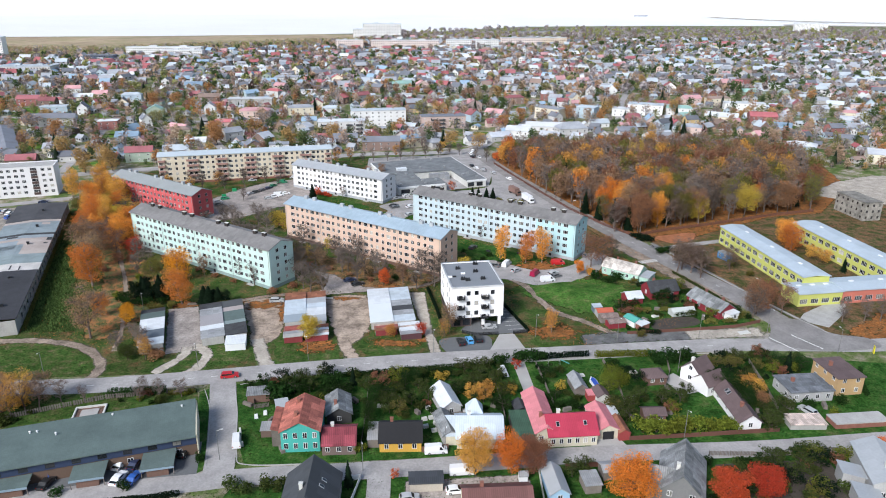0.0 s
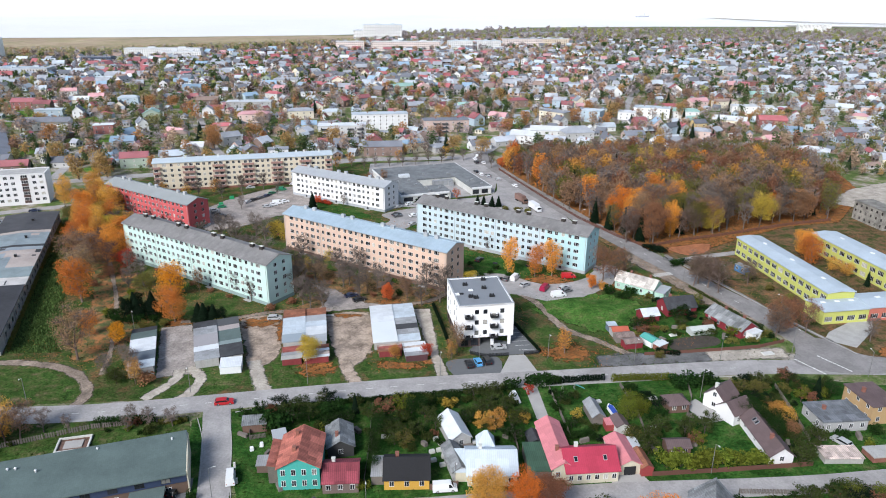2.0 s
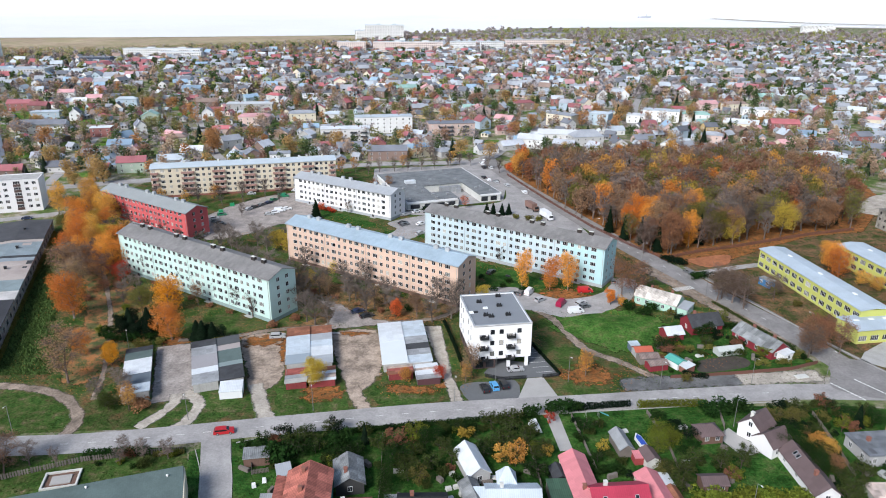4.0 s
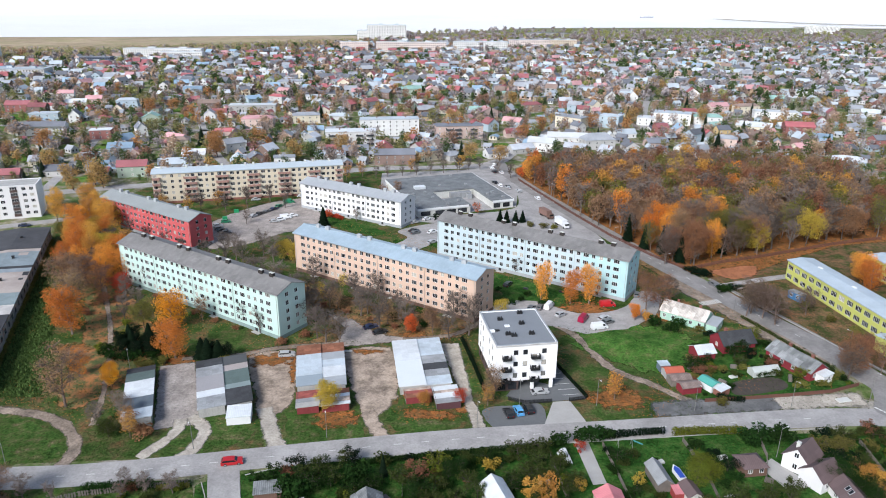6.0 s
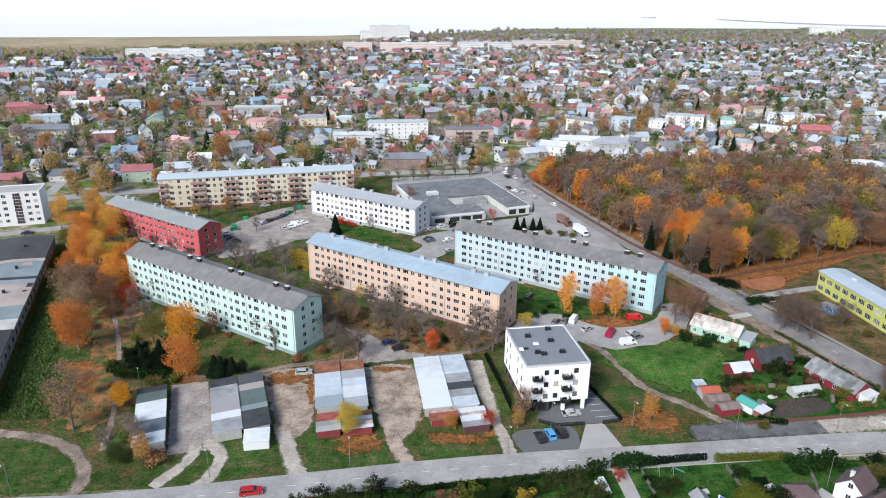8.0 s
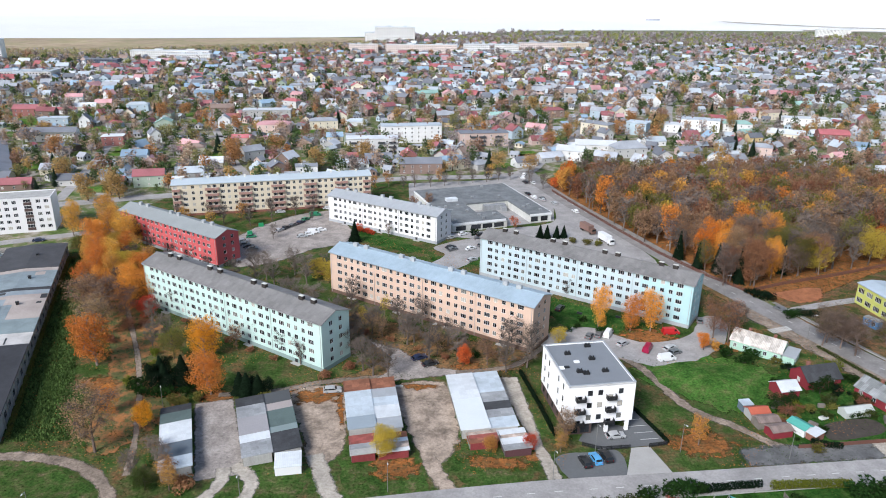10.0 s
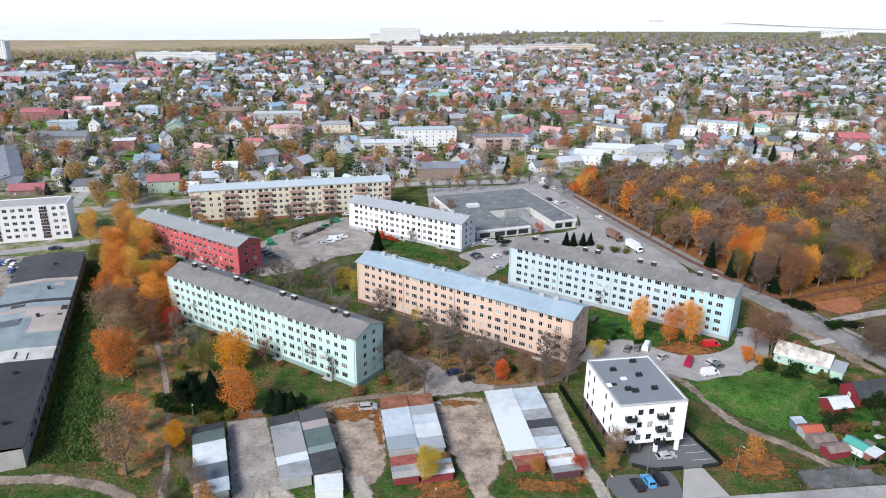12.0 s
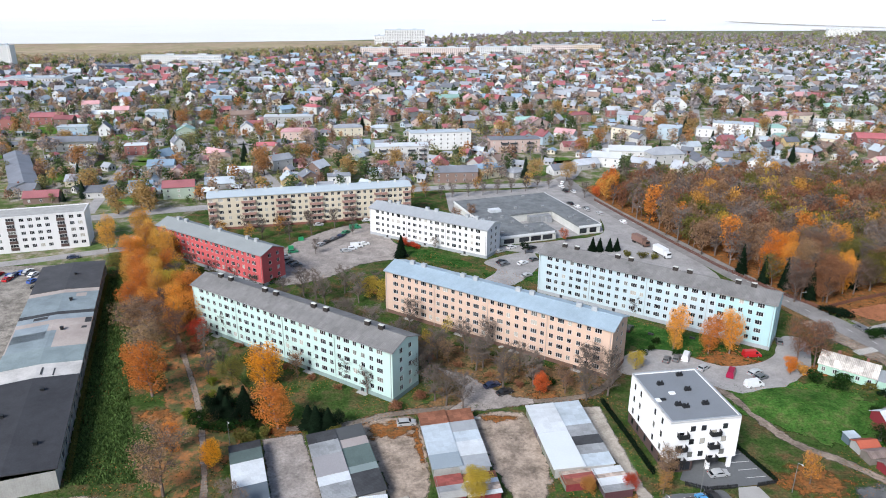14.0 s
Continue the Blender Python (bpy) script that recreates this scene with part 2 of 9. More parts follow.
LEAF = {
    "orange": leafmat("orange_leaves", (0.66, 0.262, 0.055)),
    "amber": leafmat("amber_leaves", (0.6, 0.32, 0.075)),
    "gold": leafmat("golden_orange_leaves", (0.78, 0.36, 0.035)),
    "yellow": leafmat("yellow_leaves", (0.48, 0.345, 0.06)),
    "flame": leafmat("flame_orange_leaves", (0.58, 0.165, 0.035)),
    "rust": leafmat("rust_brown_leaves", (0.27, 0.128, 0.072)),
    "tan": leafmat("tan_leaves", (0.31, 0.19, 0.11)),
    "red": leafmat("scarlet_leaves", (0.56, 0.11, 0.04)),
    "brown": leafmat("brown_leaves", (0.17, 0.12, 0.09)),
    "olive": leafmat("olive_leaves", (0.16, 0.15, 0.04)),
    "green": leafmat("green_leaves", (0.02, 0.048, 0.011), island=0.5),
    "moss": leafmat("moss_green_leaves", (0.055, 0.075, 0.02), island=0.5),
    "lime": leafmat("yellow_green_leaves", (0.15, 0.18, 0.026), island=0.45),
    "needle": leafmat("dark_needles", (0.01, 0.022, 0.011), 0.15, 0.01),
}
# Paler copies of the leaf colours: distance haze is put into the colour.
HAZED_LEAF = {
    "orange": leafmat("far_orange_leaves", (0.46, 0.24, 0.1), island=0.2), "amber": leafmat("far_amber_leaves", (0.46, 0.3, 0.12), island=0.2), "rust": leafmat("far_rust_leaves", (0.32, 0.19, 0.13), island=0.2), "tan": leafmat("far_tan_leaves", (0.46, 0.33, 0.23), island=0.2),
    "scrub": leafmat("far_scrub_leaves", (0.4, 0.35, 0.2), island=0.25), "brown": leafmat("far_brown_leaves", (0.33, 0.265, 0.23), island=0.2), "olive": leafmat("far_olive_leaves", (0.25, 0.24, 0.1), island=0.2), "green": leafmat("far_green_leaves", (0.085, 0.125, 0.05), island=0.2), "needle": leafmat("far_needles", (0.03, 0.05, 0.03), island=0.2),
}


# ---- mesh helpers ----
class Mb:
    """Collects faces for one mesh."""

    def __init__(self):
        self.v, self.f, self.m = [], [], []

    def face(self, pts, m=0):
        k = len(self.v)
        self.v.extend(tuple(p) for p in pts)
        self.f.append(tuple(range(k, k + len(pts))))
        self.m.append(m)

    def box(self, x0, y0, z0, x1, y1, z1, m=0, taper=0.0):
        k = len(self.v)
        t = taper
        self.v += [(x0, y0, z0), (x1, y0, z0), (x1, y1, z0), (x0, y1, z0), (x0 + t, y0 + t, z1), (x1 - t, y0 + t, z1), (x1 - t, y1 - t, z1), (x0 + t, y1 - t, z1)]
        self.f += [(k, k + 3, k + 2, k + 1), (k + 4, k + 5, k + 6, k + 7), (k, k + 1, k + 5, k + 4), (k + 1, k + 2, k + 6, k + 5), (k + 2, k + 3, k + 7, k + 6), (k + 3, k, k + 4, k + 7)]
        self.m += [m] * 6
        return self

    def tube(self, a, b, ra, rb, n=6, m=0, cap=False):
        a, b = Vector(a), Vector(b)
        d = (b - a).normalized()
        u = d.orthogonal().normalized()
        w = d.cross(u)
        k = len(self.v)
        if rb < 0.015 and not cap:
            for i in range(n):
                t = 2 * math.pi * i / n
                self.v.append(tuple(a + u * (ra * math.cos(t)) + w * (ra * math.sin(t))))
            self.v.append(tuple(b))
            self.f += [(k + i, k + (i + 1) % n, k + n) for i in range(n)]
            self.m += [m] * n
            return self
        for p, r in ((a, ra), (b, rb)):
            for i in range(n):
                c, s = math.cos(2 * math.pi * i / n), math.sin(2 * math.pi * i / n)
                self.v.append(tuple(p + u * (r * c) + w * (r * s)))
        for i in range(n):
            j = (i + 1) % n
            self.f.append((k + i, k + j, k + n + j, k + n + i))
            self.m.append(m)
        if cap:
            self.f += [tuple(range(k + n - 1, k - 1, -1)), tuple(range(k + n, k + 2 * n))]
            self.m += [m, m]
        return self

    def slab(self, pts, thick, m=0):
        """A plate: a polygon and its copy thick metres lower, with sides."""
        lo = [(p[0], p[1], p[2] - thick) for p in pts]
        self.face(pts, m)
        self.face(lo[::-1], m)
        for i in range(len(pts)):
            j = (i + 1) % len(pts)
            self.face((pts[i], lo[i], lo[j], pts[j]), m)
        return self

    def weld(self):
        """Joins corners that lie on one place."""
        seen, to, v = {}, [], []
        for p in self.v:
            key = tuple(round(c, 4) for c in p)
            if key not in seen:
                seen[key] = len(v)
                v.append(p)
            to.append(seen[key])
        self.v, self.f = v, [tuple(to[i] for i in f) for f in self.f]
        return self

    def data(self, name, mats, smooth=False):
        me = bpy.data.meshes.new(name)
        me.from_pydata(self.v, [], self.f)
        for q in (mats if isinstance(mats, (list, tuple)) else [mats]):
            me.materials.append(q)
        if any(self.m):
            me.polygons.foreach_set("material_index", self.m)
        if smooth:
            me.polygons.foreach_set("use_smooth", [True] * len(self.f))
        me.update()
        return me


def part(name, mesh, mats, parent, label="", at=None):
    """Links one mesh object under a thing or a part."""
    ob = new(name, mesh.data(name, mats) if isinstance(mesh, Mb) else mesh)
    ob.parent = parent
    if at is not None:
        ob.matrix_basis = at
    if label:
        ob["label"] = label
    return ob


def thing(name, label, category, m=None, group="", kind=""):
    ob = tagged(new(name), label, category, group, kind)
    if m is not None:
        ob.matrix_basis = m
    return ob


def solid(name, mesh, mats, label, category, m=None, group="", kind=""):
    """A thing that is one mesh."""
    ob = tagged(new(name, mesh.data(name, mats) if isinstance(mesh, Mb) else mesh), label, category, group, kind)
    if m is not None:
        ob.matrix_basis = m
    return ob


def curve_through(pts, steps=6, closed=True):
    """Points on a smooth line through pts."""
    out, n = [], len(pts)
    for i in range(n if closed else n - 1):
        p = [Vector((*(pts[k % n] if closed else pts[min(max(k, 0), n - 1)]), 0)) for k in (i - 1, i, i + 1, i + 2)]
        for s in range(steps):
            t = s / steps
            out.append(0.5 * (2 * p[1] + (p[2] - p[0]) * t + (2 * p[0] - 5 * p[1] + 4 * p[2] - p[3]) * t * t + (3 * p[1] - p[0] - 3 * p[2] + p[3]) * t**3))
    if not closed:
        out.append(Vector((*pts[-1], 0)))
    return out


def sheet(name, label, category, pts, z, material, jag=0.0, smooth=True, m=None):
    """A patch of ground laid over the sheet below it, with a soft irregular rim."""
    ring = curve_through(pts, 7) if smooth else [Vector((*p, 0)) for p in pts]
    mid = sum(ring, Vector()) / len(ring)
    mb = Mb()
    top = []
    for p in ring:
        q = p + (p - mid).normalized() * jag * noise.noise(p * 0.35) * 2 if jag else p
        top.append((q.x, q.y, z))
    if material not in WORN:
        mb.slab(top, 0.03)
        return solid(name, mb, material, label, category, m, kind="structure")
    n = len(top)
    area = sum(top[i][0] * top[(i + 1) % n][1] - top[(i + 1) % n][0] * top[i][1] for i in range(n)) / 2
    band = min(1.2, 0.11 * math.sqrt(abs(area)))
    round_patch = "lea" in material.name and abs(area) < 260
    inner = []
    for i in range(n):
        a, b, c = Vector(top[i - 1]), Vector(top[i]), Vector(top[(i + 1) % n])
        t = ((b - a).normalized() + (c - b).normalized()).normalized()
        inner.append(tuple(b.lerp(Vector((mid.x, mid.y, z)), 0.6) if round_patch else b + Vector((-t.y, t.x, 0)) * band * (1 if area > 0 else -1) + Vector((0, 0, 0.0015))))
    me = bpy.data.meshes.new(name)
    me.from_pydata(top + inner, [], [tuple(range(n, 2 * n))] + [(i, (i + 1) % n, n + (i + 1) % n, n + i) for i in range(n)])
    me.attributes.new("edge", "FLOAT", "POINT").data.foreach_set("value", [0.0] * n + [1.0] * n)
    me.materials.append(material)
    return solid(name, me, None, label, category, m, kind="structure")


def ribbon(name, label, category, pts, width, z, material, jag=0.0, fade=False):
    """A road or path of even width along a line."""
    line = curve_through(pts, 6, False)
    if material in WORN:
        vs, fs, edge = [], [], []
        for i, p in enumerate(line):
            d = (line[min(i + 1, len(line) - 1)] - line[max(i - 1, 0)]).normalized()
            s = Vector((-d.y, d.x, 0)) * (width * 0.62 + 0.5 * jag * noise.noise(p * 0.3))
            for f, e in ((1, 0), (0.5, 1), (-0.5, 1), (-1, 0)):
                vs.append((p.x + s.x * f, p.y + s.y * f, z))
                edge.append(0.0 if fade and i in (0, 1, len(line) - 2, len(line) - 1) else float(e))
            if i:
                k = 4 * i
                fs += [(k - 4 + j + 1, k + j + 1, k + j, k - 4 + j) for j in range(3)]
        me = bpy.data.meshes.new(name)
        me.from_pydata(vs, [], fs)
        me.attributes.new("edge", "FLOAT", "POINT").data.foreach_set("value", edge)
        me.materials.append(material)
        return solid(name, me, None, label, category, kind="structure")
    mb, prev = Mb(), None
    for i, p in enumerate(line):
        d = (line[min(i + 1, len(line) - 1)] - line[max(i - 1, 0)]).normalized()
        s = Vector((-d.y, d.x, 0)) * (width / 2 + jag * noise.noise(p * 0.3))
        cur = ((p.x + s.x, p.y + s.y, z), (p.x - s.x, p.y - s.y, z))
        if prev:
            mb.face((prev[1], cur[1], cur[0], prev[0]))
        prev = cur
    return solid(name, mb, material, label, category, kind="structure")


def holed(mb, place, length, z0, z1, holes, reveal=0.16, m=0):
    """A wall face from u=0 to length with real openings; place(u, depth, z) gives the local point."""
    us = sorted({0.0, length, *(h[0] for h in holes), *(h[1] for h in holes)})
    zs = sorted({z0, z1, *(h[2] for h in holes), *(h[3] for h in holes)})
    cut = {(round(h[0], 3), round(h[2], 3)) for h in holes}
    for i in range(len(us) - 1):
        for j in range(len(zs) - 1):
            if (round(us[i], 3), round(zs[j], 3)) in cut:
                continue
            mb.face((place(us[i], 0, zs[j]), place(us[i + 1], 0, zs[j]), place(us[i + 1], 0, zs[j + 1]), place(us[i], 0, zs[j + 1])), m)
    for a, b, c, d in holes:
        for p, q in (((a, c), (b, c)), ((b, c), (b, d)), ((b, d), (a, d)), ((a, d), (a, c))):
            mb.face((place(p[0], 0, p[1]), place(q[0], 0, q[1]), place(q[0], reveal, q[1]), place(p[0], reveal, p[1])), m)


FRAMES = {}


def window_mesh(w, h, lights, proud, material):
    """Frame and pane meshes of a window w x h with so many lights; it looks towards -y from its lower left corner."""
    key = (w, h, lights, proud, material.name)
    if key not in FRAMES:
        fr, pn = Mb(), Mb()
        b = 0.06
        y0, y1 = (-0.05, 0.02) if proud else (0.05, 0.12)
        xs = [0, b]
        for k in range(1, lights):
            xs += [w * k / lights - 0.03, w * k / lights + 0.03]
        xs += [w - b, w]
        zs = [0, b, h - b, h]
        for i in range(len(xs) - 1):
            for j in range(3):
                q = ((xs[i], zs[j]), (xs[i + 1], zs[j]), (xs[i + 1], zs[j + 1]), (xs[i], zs[j + 1]))
                if i % 2 and j == 1:
                    for p, r in zip(q, q[1:] + q[:1]):
                        fr.face(((p[0], y0, p[1]), (p[0], y1, p[1]), (r[0], y1, r[1]), (r[0], y0, r[1])))
                else:
                    fr.face([(x, y0, z) for x, z in q])
        for p, r in (((0, 0), (w, 0)), ((w, 0), (w, h)), ((w, h), (0, h)), ((0, h), (0, 0))):
            fr.face(((p[0], y0, p[1]), (r[0], y0, r[1]), (r[0], y1, r[1]), (p[0], y1, p[1])))
        fr.weld()
        yp = (y0 + y1) / 2 + 0.01
        pn.face(((b, yp, b), (w - b, yp, b), (w - b, yp, h - b), (b, yp, h - b)))
        FRAMES[key] = (fr.data("window", material), pn.data("pane", GLASS))
    return FRAMES[key]


def window(parent, m, w=1.2, h=1.4, lights=2, proud=True, material=None, plain=False):
    """A window with its pane as a part of its own; plain: frame and pane in one mesh, for far houses."""
    fr, pn = window_mesh(w, h, lights, proud, material or M_WHITE)
    if plain:
        key = (w, h, lights, proud, (material or M_WHITE).name, "plain")
        if key not in FRAMES:
            b = Mb()
            b.box(0, -0.04, 0, w, 0.02, h)
            b.face(((0.1, -0.045, 0.1), (w - 0.1, -0.045, 0.1), (w - 0.1, -0.045, h - 0.1), (0.1, -0.045, h - 0.1)), 1)
            FRAMES[key] = b.data("window", [material or M_WHITE, GLASS])
        return part("window", FRAMES[key], None, parent, at=m)
    ob = part("window", fr, None, parent, at=m)
    part("pane", pn, None, ob)
    return ob


def wall_face(side, w, d):
    """Pose of a facade of a w x d house whose centre is the origin: 0 front (-y), 1 right (+x), 2 back, 3 left."""
    return (pose(-w / 2, -d / 2, 0), pose(w / 2, -d / 2, 0, 0, 0, 90), pose(w / 2, d / 2, 0, 0, 0, 180), pose(-w / 2, d / 2, 0, 0, 0, 270))[side]


# ---- ground, water, roads ----
M_SOIL = mat("dug_soil", (0.06, 0.05, 0.042), 1.0, 0.3, 0.5, 3, 0.6)
M_LANELEAF = mat("trodden_leaf_carpet", (0, 0, 0), 1.0, 0.4, 0.16, 1.8, 0.5, ramp=[(0.34, (0.05, 0.07, 0.022)), (0.46, (0.12, 0.09, 0.045)), (0.56, (0.2, 0.12, 0.06)), (0.7, (0.27, 0.13, 0.055))], spec=0.04, worn=2.4, grit=0.45)
M_LANEDIRT = mat("dark_damp_earth", (0.2, 0.165, 0.135), 0.95, 0.35, 0.2, 1.6, 0.3, spec=0.08, worn=1.6, grit=0.3)
g_mb = Mb()
g_mb.face([(-4000, -2500, 0), (4000, -2500, 0), (4000, 2150, 0), (1247, 2214, 0), (615, 2147, 0), (215, 2045, 0), (0, 1795, 0), (-280, 1646, 0), (-613, 1546, 0), (-926, 1488, 0), (-4000, 1250, 0)])
solid("ground", g_mb, M_TOWNSOIL, "flat town ground of grass, soil and fallen leaves", "ground", kind="structure")
# Near-white base: the bright sky's reflection is put into the water's colour.
M_SEA = mat("sky_pale_sea", (0.74, 0.73, 0.715), 0.5, 0.05, 0.003, 0.05, 0.03, spec=0.35)
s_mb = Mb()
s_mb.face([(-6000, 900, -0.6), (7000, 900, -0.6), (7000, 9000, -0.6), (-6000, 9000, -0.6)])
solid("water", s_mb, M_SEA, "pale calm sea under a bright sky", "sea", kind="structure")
h_mb = Mb()
for k in range(40):
    a, b = radians(-75 + 3.75 * k), radians(-75 + 3.75 * (k + 1))
    h_mb.face([(4780 * math.sin(a), 4780 * math.cos(a), -2), (4780 * math.sin(b), 4780 * math.cos(b), -2), (4780 * math.sin(b), 4780 * math.cos(b), 420), (4780 * math.sin(a), 4780 * math.cos(a), 420)])
M_HORIZON = bpy.data.materials.new("white_horizon_sky")
M_HORIZON.use_nodes = True
hb = M_HORIZON.node_tree.nodes["Principled BSDF"]
hb.inputs["Base Color"].default_value = (0.8, 0.82, 0.84, 1)
hb.inputs["Emission Color"].default_value = (0.96, 0.98, 1.0, 1)
hb.inputs["Emission Strength"].default_value = 0.7
solid("backdrop", h_mb, M_HORIZON, "white overcast sky low over the sea", "sky", kind="structure")
sheet("meadow", "brown reed meadow along the shore", "meadow", [(-3900, 900), (-700, 1120), (-550, 1255), (-400, 1390), (-200, 1440), (-90, 1620), (-280, 1640), (-613, 1540), (-926, 1482), (-3900, 1250)], 0.05, M_REED, smooth=False)
sheet("meadow", "green pasture before the reed meadow", "meadow", [(-900, 1060), (-700, 1130), (-552, 1240), (-400, 1365), (-230, 1420), (-240, 1440), (-410, 1390), (-570, 1265), (-720, 1155), (-900, 1090)], 0.09, mat("pasture_green", (0.22, 0.22, 0.1), 1.0, 0.25, 0.01, 0.2), smooth=False)

sheet("lawn", "rough autumn grass between the apartment blocks", "grass", [(-140, 182), (-125, 160), (-60, 165), (20, 178), (88, 187), (97, 212), (77, 257), (57, 312), (30, 395), (22, 425), (-50, 424), (-165, 385), (-182, 330), (-172, 303), (-150, 240)], 0.04, M_GRASS, smooth=False)
sheet("lawn", "garden grass between the houses and the road", "grass", [(-54, 159), (-28, 165), (20, 171), (45, 175), (98, 176), (125, 172), (125, 140), (104, 138), (33, 133), (-10, 128), (-43, 125.5), (-49, 139)], 0.04, M_LAWN, smooth=False)
sheet("lawn", "rough grass with fallen leaves around the school", "grass", [(112, 186), (260, 202), (260, 330), (190, 340), (176, 316), (150, 309), (118, 295), (96, 287), (84, 279), (92, 246)], 0.045, M_BROWNGRASS, 0.0, smooth=False)
sheet("garden_bed", "dark dug allotment beside the street", "garden bed", [(60, 113), (86, 116), (86, 129), (70, 128), (60, 127)], 0.06, M_SOIL, 0.3, smooth=False)
sheet("lawn", "narrow grass verge beside the side street", "grass", [(-62.5, 155), (-60.5, 156.5), (-57, 147), (-50.5, 125), (-53.5, 122)], 0.05, M_LAWN, smooth=False)
sheet("lawn", "rough grass around the southern gardens", "grass", [(-44, 118), (33, 127), (104, 133), (140, 136), (140, 60), (-60, 60)], 0.04, M_LAWN, smooth=False)
sheet("lawn", "grass verge with shrubs along the terrace gardens", "grass", [(-125, 152.5), (-92, 155), (-64, 157), (-60, 148), (-64, 140), (-110, 130), (-130, 140)], 0.045, M_ROUGH, smooth=False)
sheet("weeds", "rank green weeds along the workshop wall", "weeds", [(-127, 187), (-141, 223), (-156, 262), (-171, 303), (-161, 300), (-145, 258), (-128, 222), (-111, 188)], 0.06, M_WEEDS, 1.0, smooth=False)
sheet("grass_island", "green island inside the dirt loop", "grass", [(-128, 178), (-112, 178.5), (-101, 173), (-97, 167), (-98, 163), (-108, 161), (-122, 160.5), (-132, 162)], 0.06, M_ROUGH, 0.8)
for pts in ([(-76, 181), (-60, 180), (-55, 181), (-55, 173), (-60, 168.5), (-71, 168), (-73, 173)], [(-48, 184), (-32, 184), (-30, 178), (-30, 172), (-38, 170), (-46, 171.5)], [(-22, 188), (-8, 189), (-7, 181), (-8, 176), (-20, 175), (-24, 180)]):
    sheet("lawn", "green grass patch in front of the garages", "grass", pts, 0.07, M_ROUGH, 0.8)
sheet("lawn", "bright lawn in front of the turquoise block", "grass", [(-8, 283), (46, 245.5), (24, 246), (12, 250), (8, 258), (-4, 268)], 0.06, M_LAWN, 0.6)
sheet("lawn", "green lawn beside the white block", "grass", [(-76, 349), (-45, 327), (-35, 317), (-42, 315), (-60, 327)], 0.06, M_LAWN, 0.5)
sheet("lawn", "small green lawn by the parking bays", "grass", [(-17, 304), (-10, 311), (-2, 303), (-8, 297)], 0.06, M_LAWN, 0.3)
sheet("lawn", "green lawn between drive and white block", "grass", [(-32, 308), (-22, 310), (-18, 303), (-25, 299)], 0.06, M_LAWN, 0.3)
sheet("leaf_litter", "orange fallen leaves under the park trees", "leaf litter", [(28, 415), (37, 388), (49, 347), (59, 317), (70, 294), (80, 276), (88, 271), (106, 277), (124, 289), (150, 305), (178, 313), (217, 362), (228, 413), (233, 496), (160, 474), (104, 450), (48, 448), (30, 434)], 0.06, M_LEAFLITTER, 1.0, smooth=False)
sheet("leaf_litter", "orange fallen leaves under the street trees", "leaf litter", [(124, 191), (134, 199), (147, 207), (170, 205), (170, 187), (132, 185)], 0.06, M_LEAFLITTER, 0.6)
sheet("leaf_litter", "brown fallen leaves along the footpath", "leaf litter", [(-107, 184), (-119, 222), (-138, 260), (-157, 303), (-168, 328), (-150, 318), (-128, 268), (-108, 240), (-92, 216), (-96, 190)], 0.05, mat("thin_brown_leaves", (0, 0, 0), 1.0, 0.35, 0.12, 1.4, 0.5, ramp=[(0.32, (0.045, 0.075, 0.02)), (0.46, (0.1, 0.1, 0.035)), (0.54, (0.24, 0.12, 0.05)), (0.66, (0.36, 0.15, 0.05))], worn=2.4), 1.5)
for x, y, r in ((34, 190, 8), (-19, 224, 4.5), (-38, 181, 4), (-92, 224, 4), (-84, 207, 4.5), (-60, 211, 4), (-42, 213, 4), (-117, 213, 5), (15, 243, 8), (-5, 184, 3), (36, 243, 9), (60, 238, 6)):
    sheet("leaf_litter", "scattered orange leaves fallen below a tree", "leaf litter", [(x + r * math.cos(a) * 1.2, y + r * math.sin(a) * 0.8) for a in (0, 1.05, 2.1, 3.14, 4.2, 5.2)], 0.08, M_LEAFLITTER, 0.9)

sheet("leaf_litter", "orange leaves drifted along the garage wall", "leaf litter", [(-53.4, 210.5), (-52.4, 210.5), (-50.4, 200), (-49.6, 194), (-50.8, 194), (-53.2, 203)], 0.112, M_LEAFLITTER, 0.6)
sheet("leaf_litter", "brown leaves drifted across the yard's end", "leaf litter", [(-37.5, 214.6), (-32, 215), (-26.5, 213.6), (-30, 211.5), (-36, 211.4)], 0.108, M_LEAFLITTER, 0.6)
sheet("leaf_litter", "brown leaves round the garden sheds", "leaf litter", [(-36, 185), (-31.4, 184), (-31, 178), (-36, 175.6), (-41, 175), (-42, 179)], 0.094, M_LEAFLITTER, 0.6)
sheet("leaf_litter", "brown leaves before the red sheds", "leaf litter", [(-21, 185), (-13, 184), (-6.4, 184), (-6, 180), (-14, 179), (-21, 181)], 0.094, M_LEAFLITTER, 0.6)
sheet("lawn", "dark garden grass round the cottages", "grass", [(56, 189.6), (78, 192), (98, 197), (96, 206), (86, 222), (72, 226), (61, 216), (56, 205)], 0.053, M_LAWN, 0.8)
sheet("leaf_litter", "orange leaves drifted over the garage yard", "leaf litter", [(-66, 210), (-53.5, 213), (-52.4, 205), (-63, 204)], 0.1, M_LEAFLITTER, 1.0)
sheet("leaf_litter", "brown leaves under the courtyard trees", "leaf litter", [(-64, 250), (-50, 241), (-30, 229), (-12, 226), (0, 236), (-14, 238), (-38, 249), (-58, 262), (-70, 262)], 0.055, M_LANELEAF, 1.6, smooth=False)

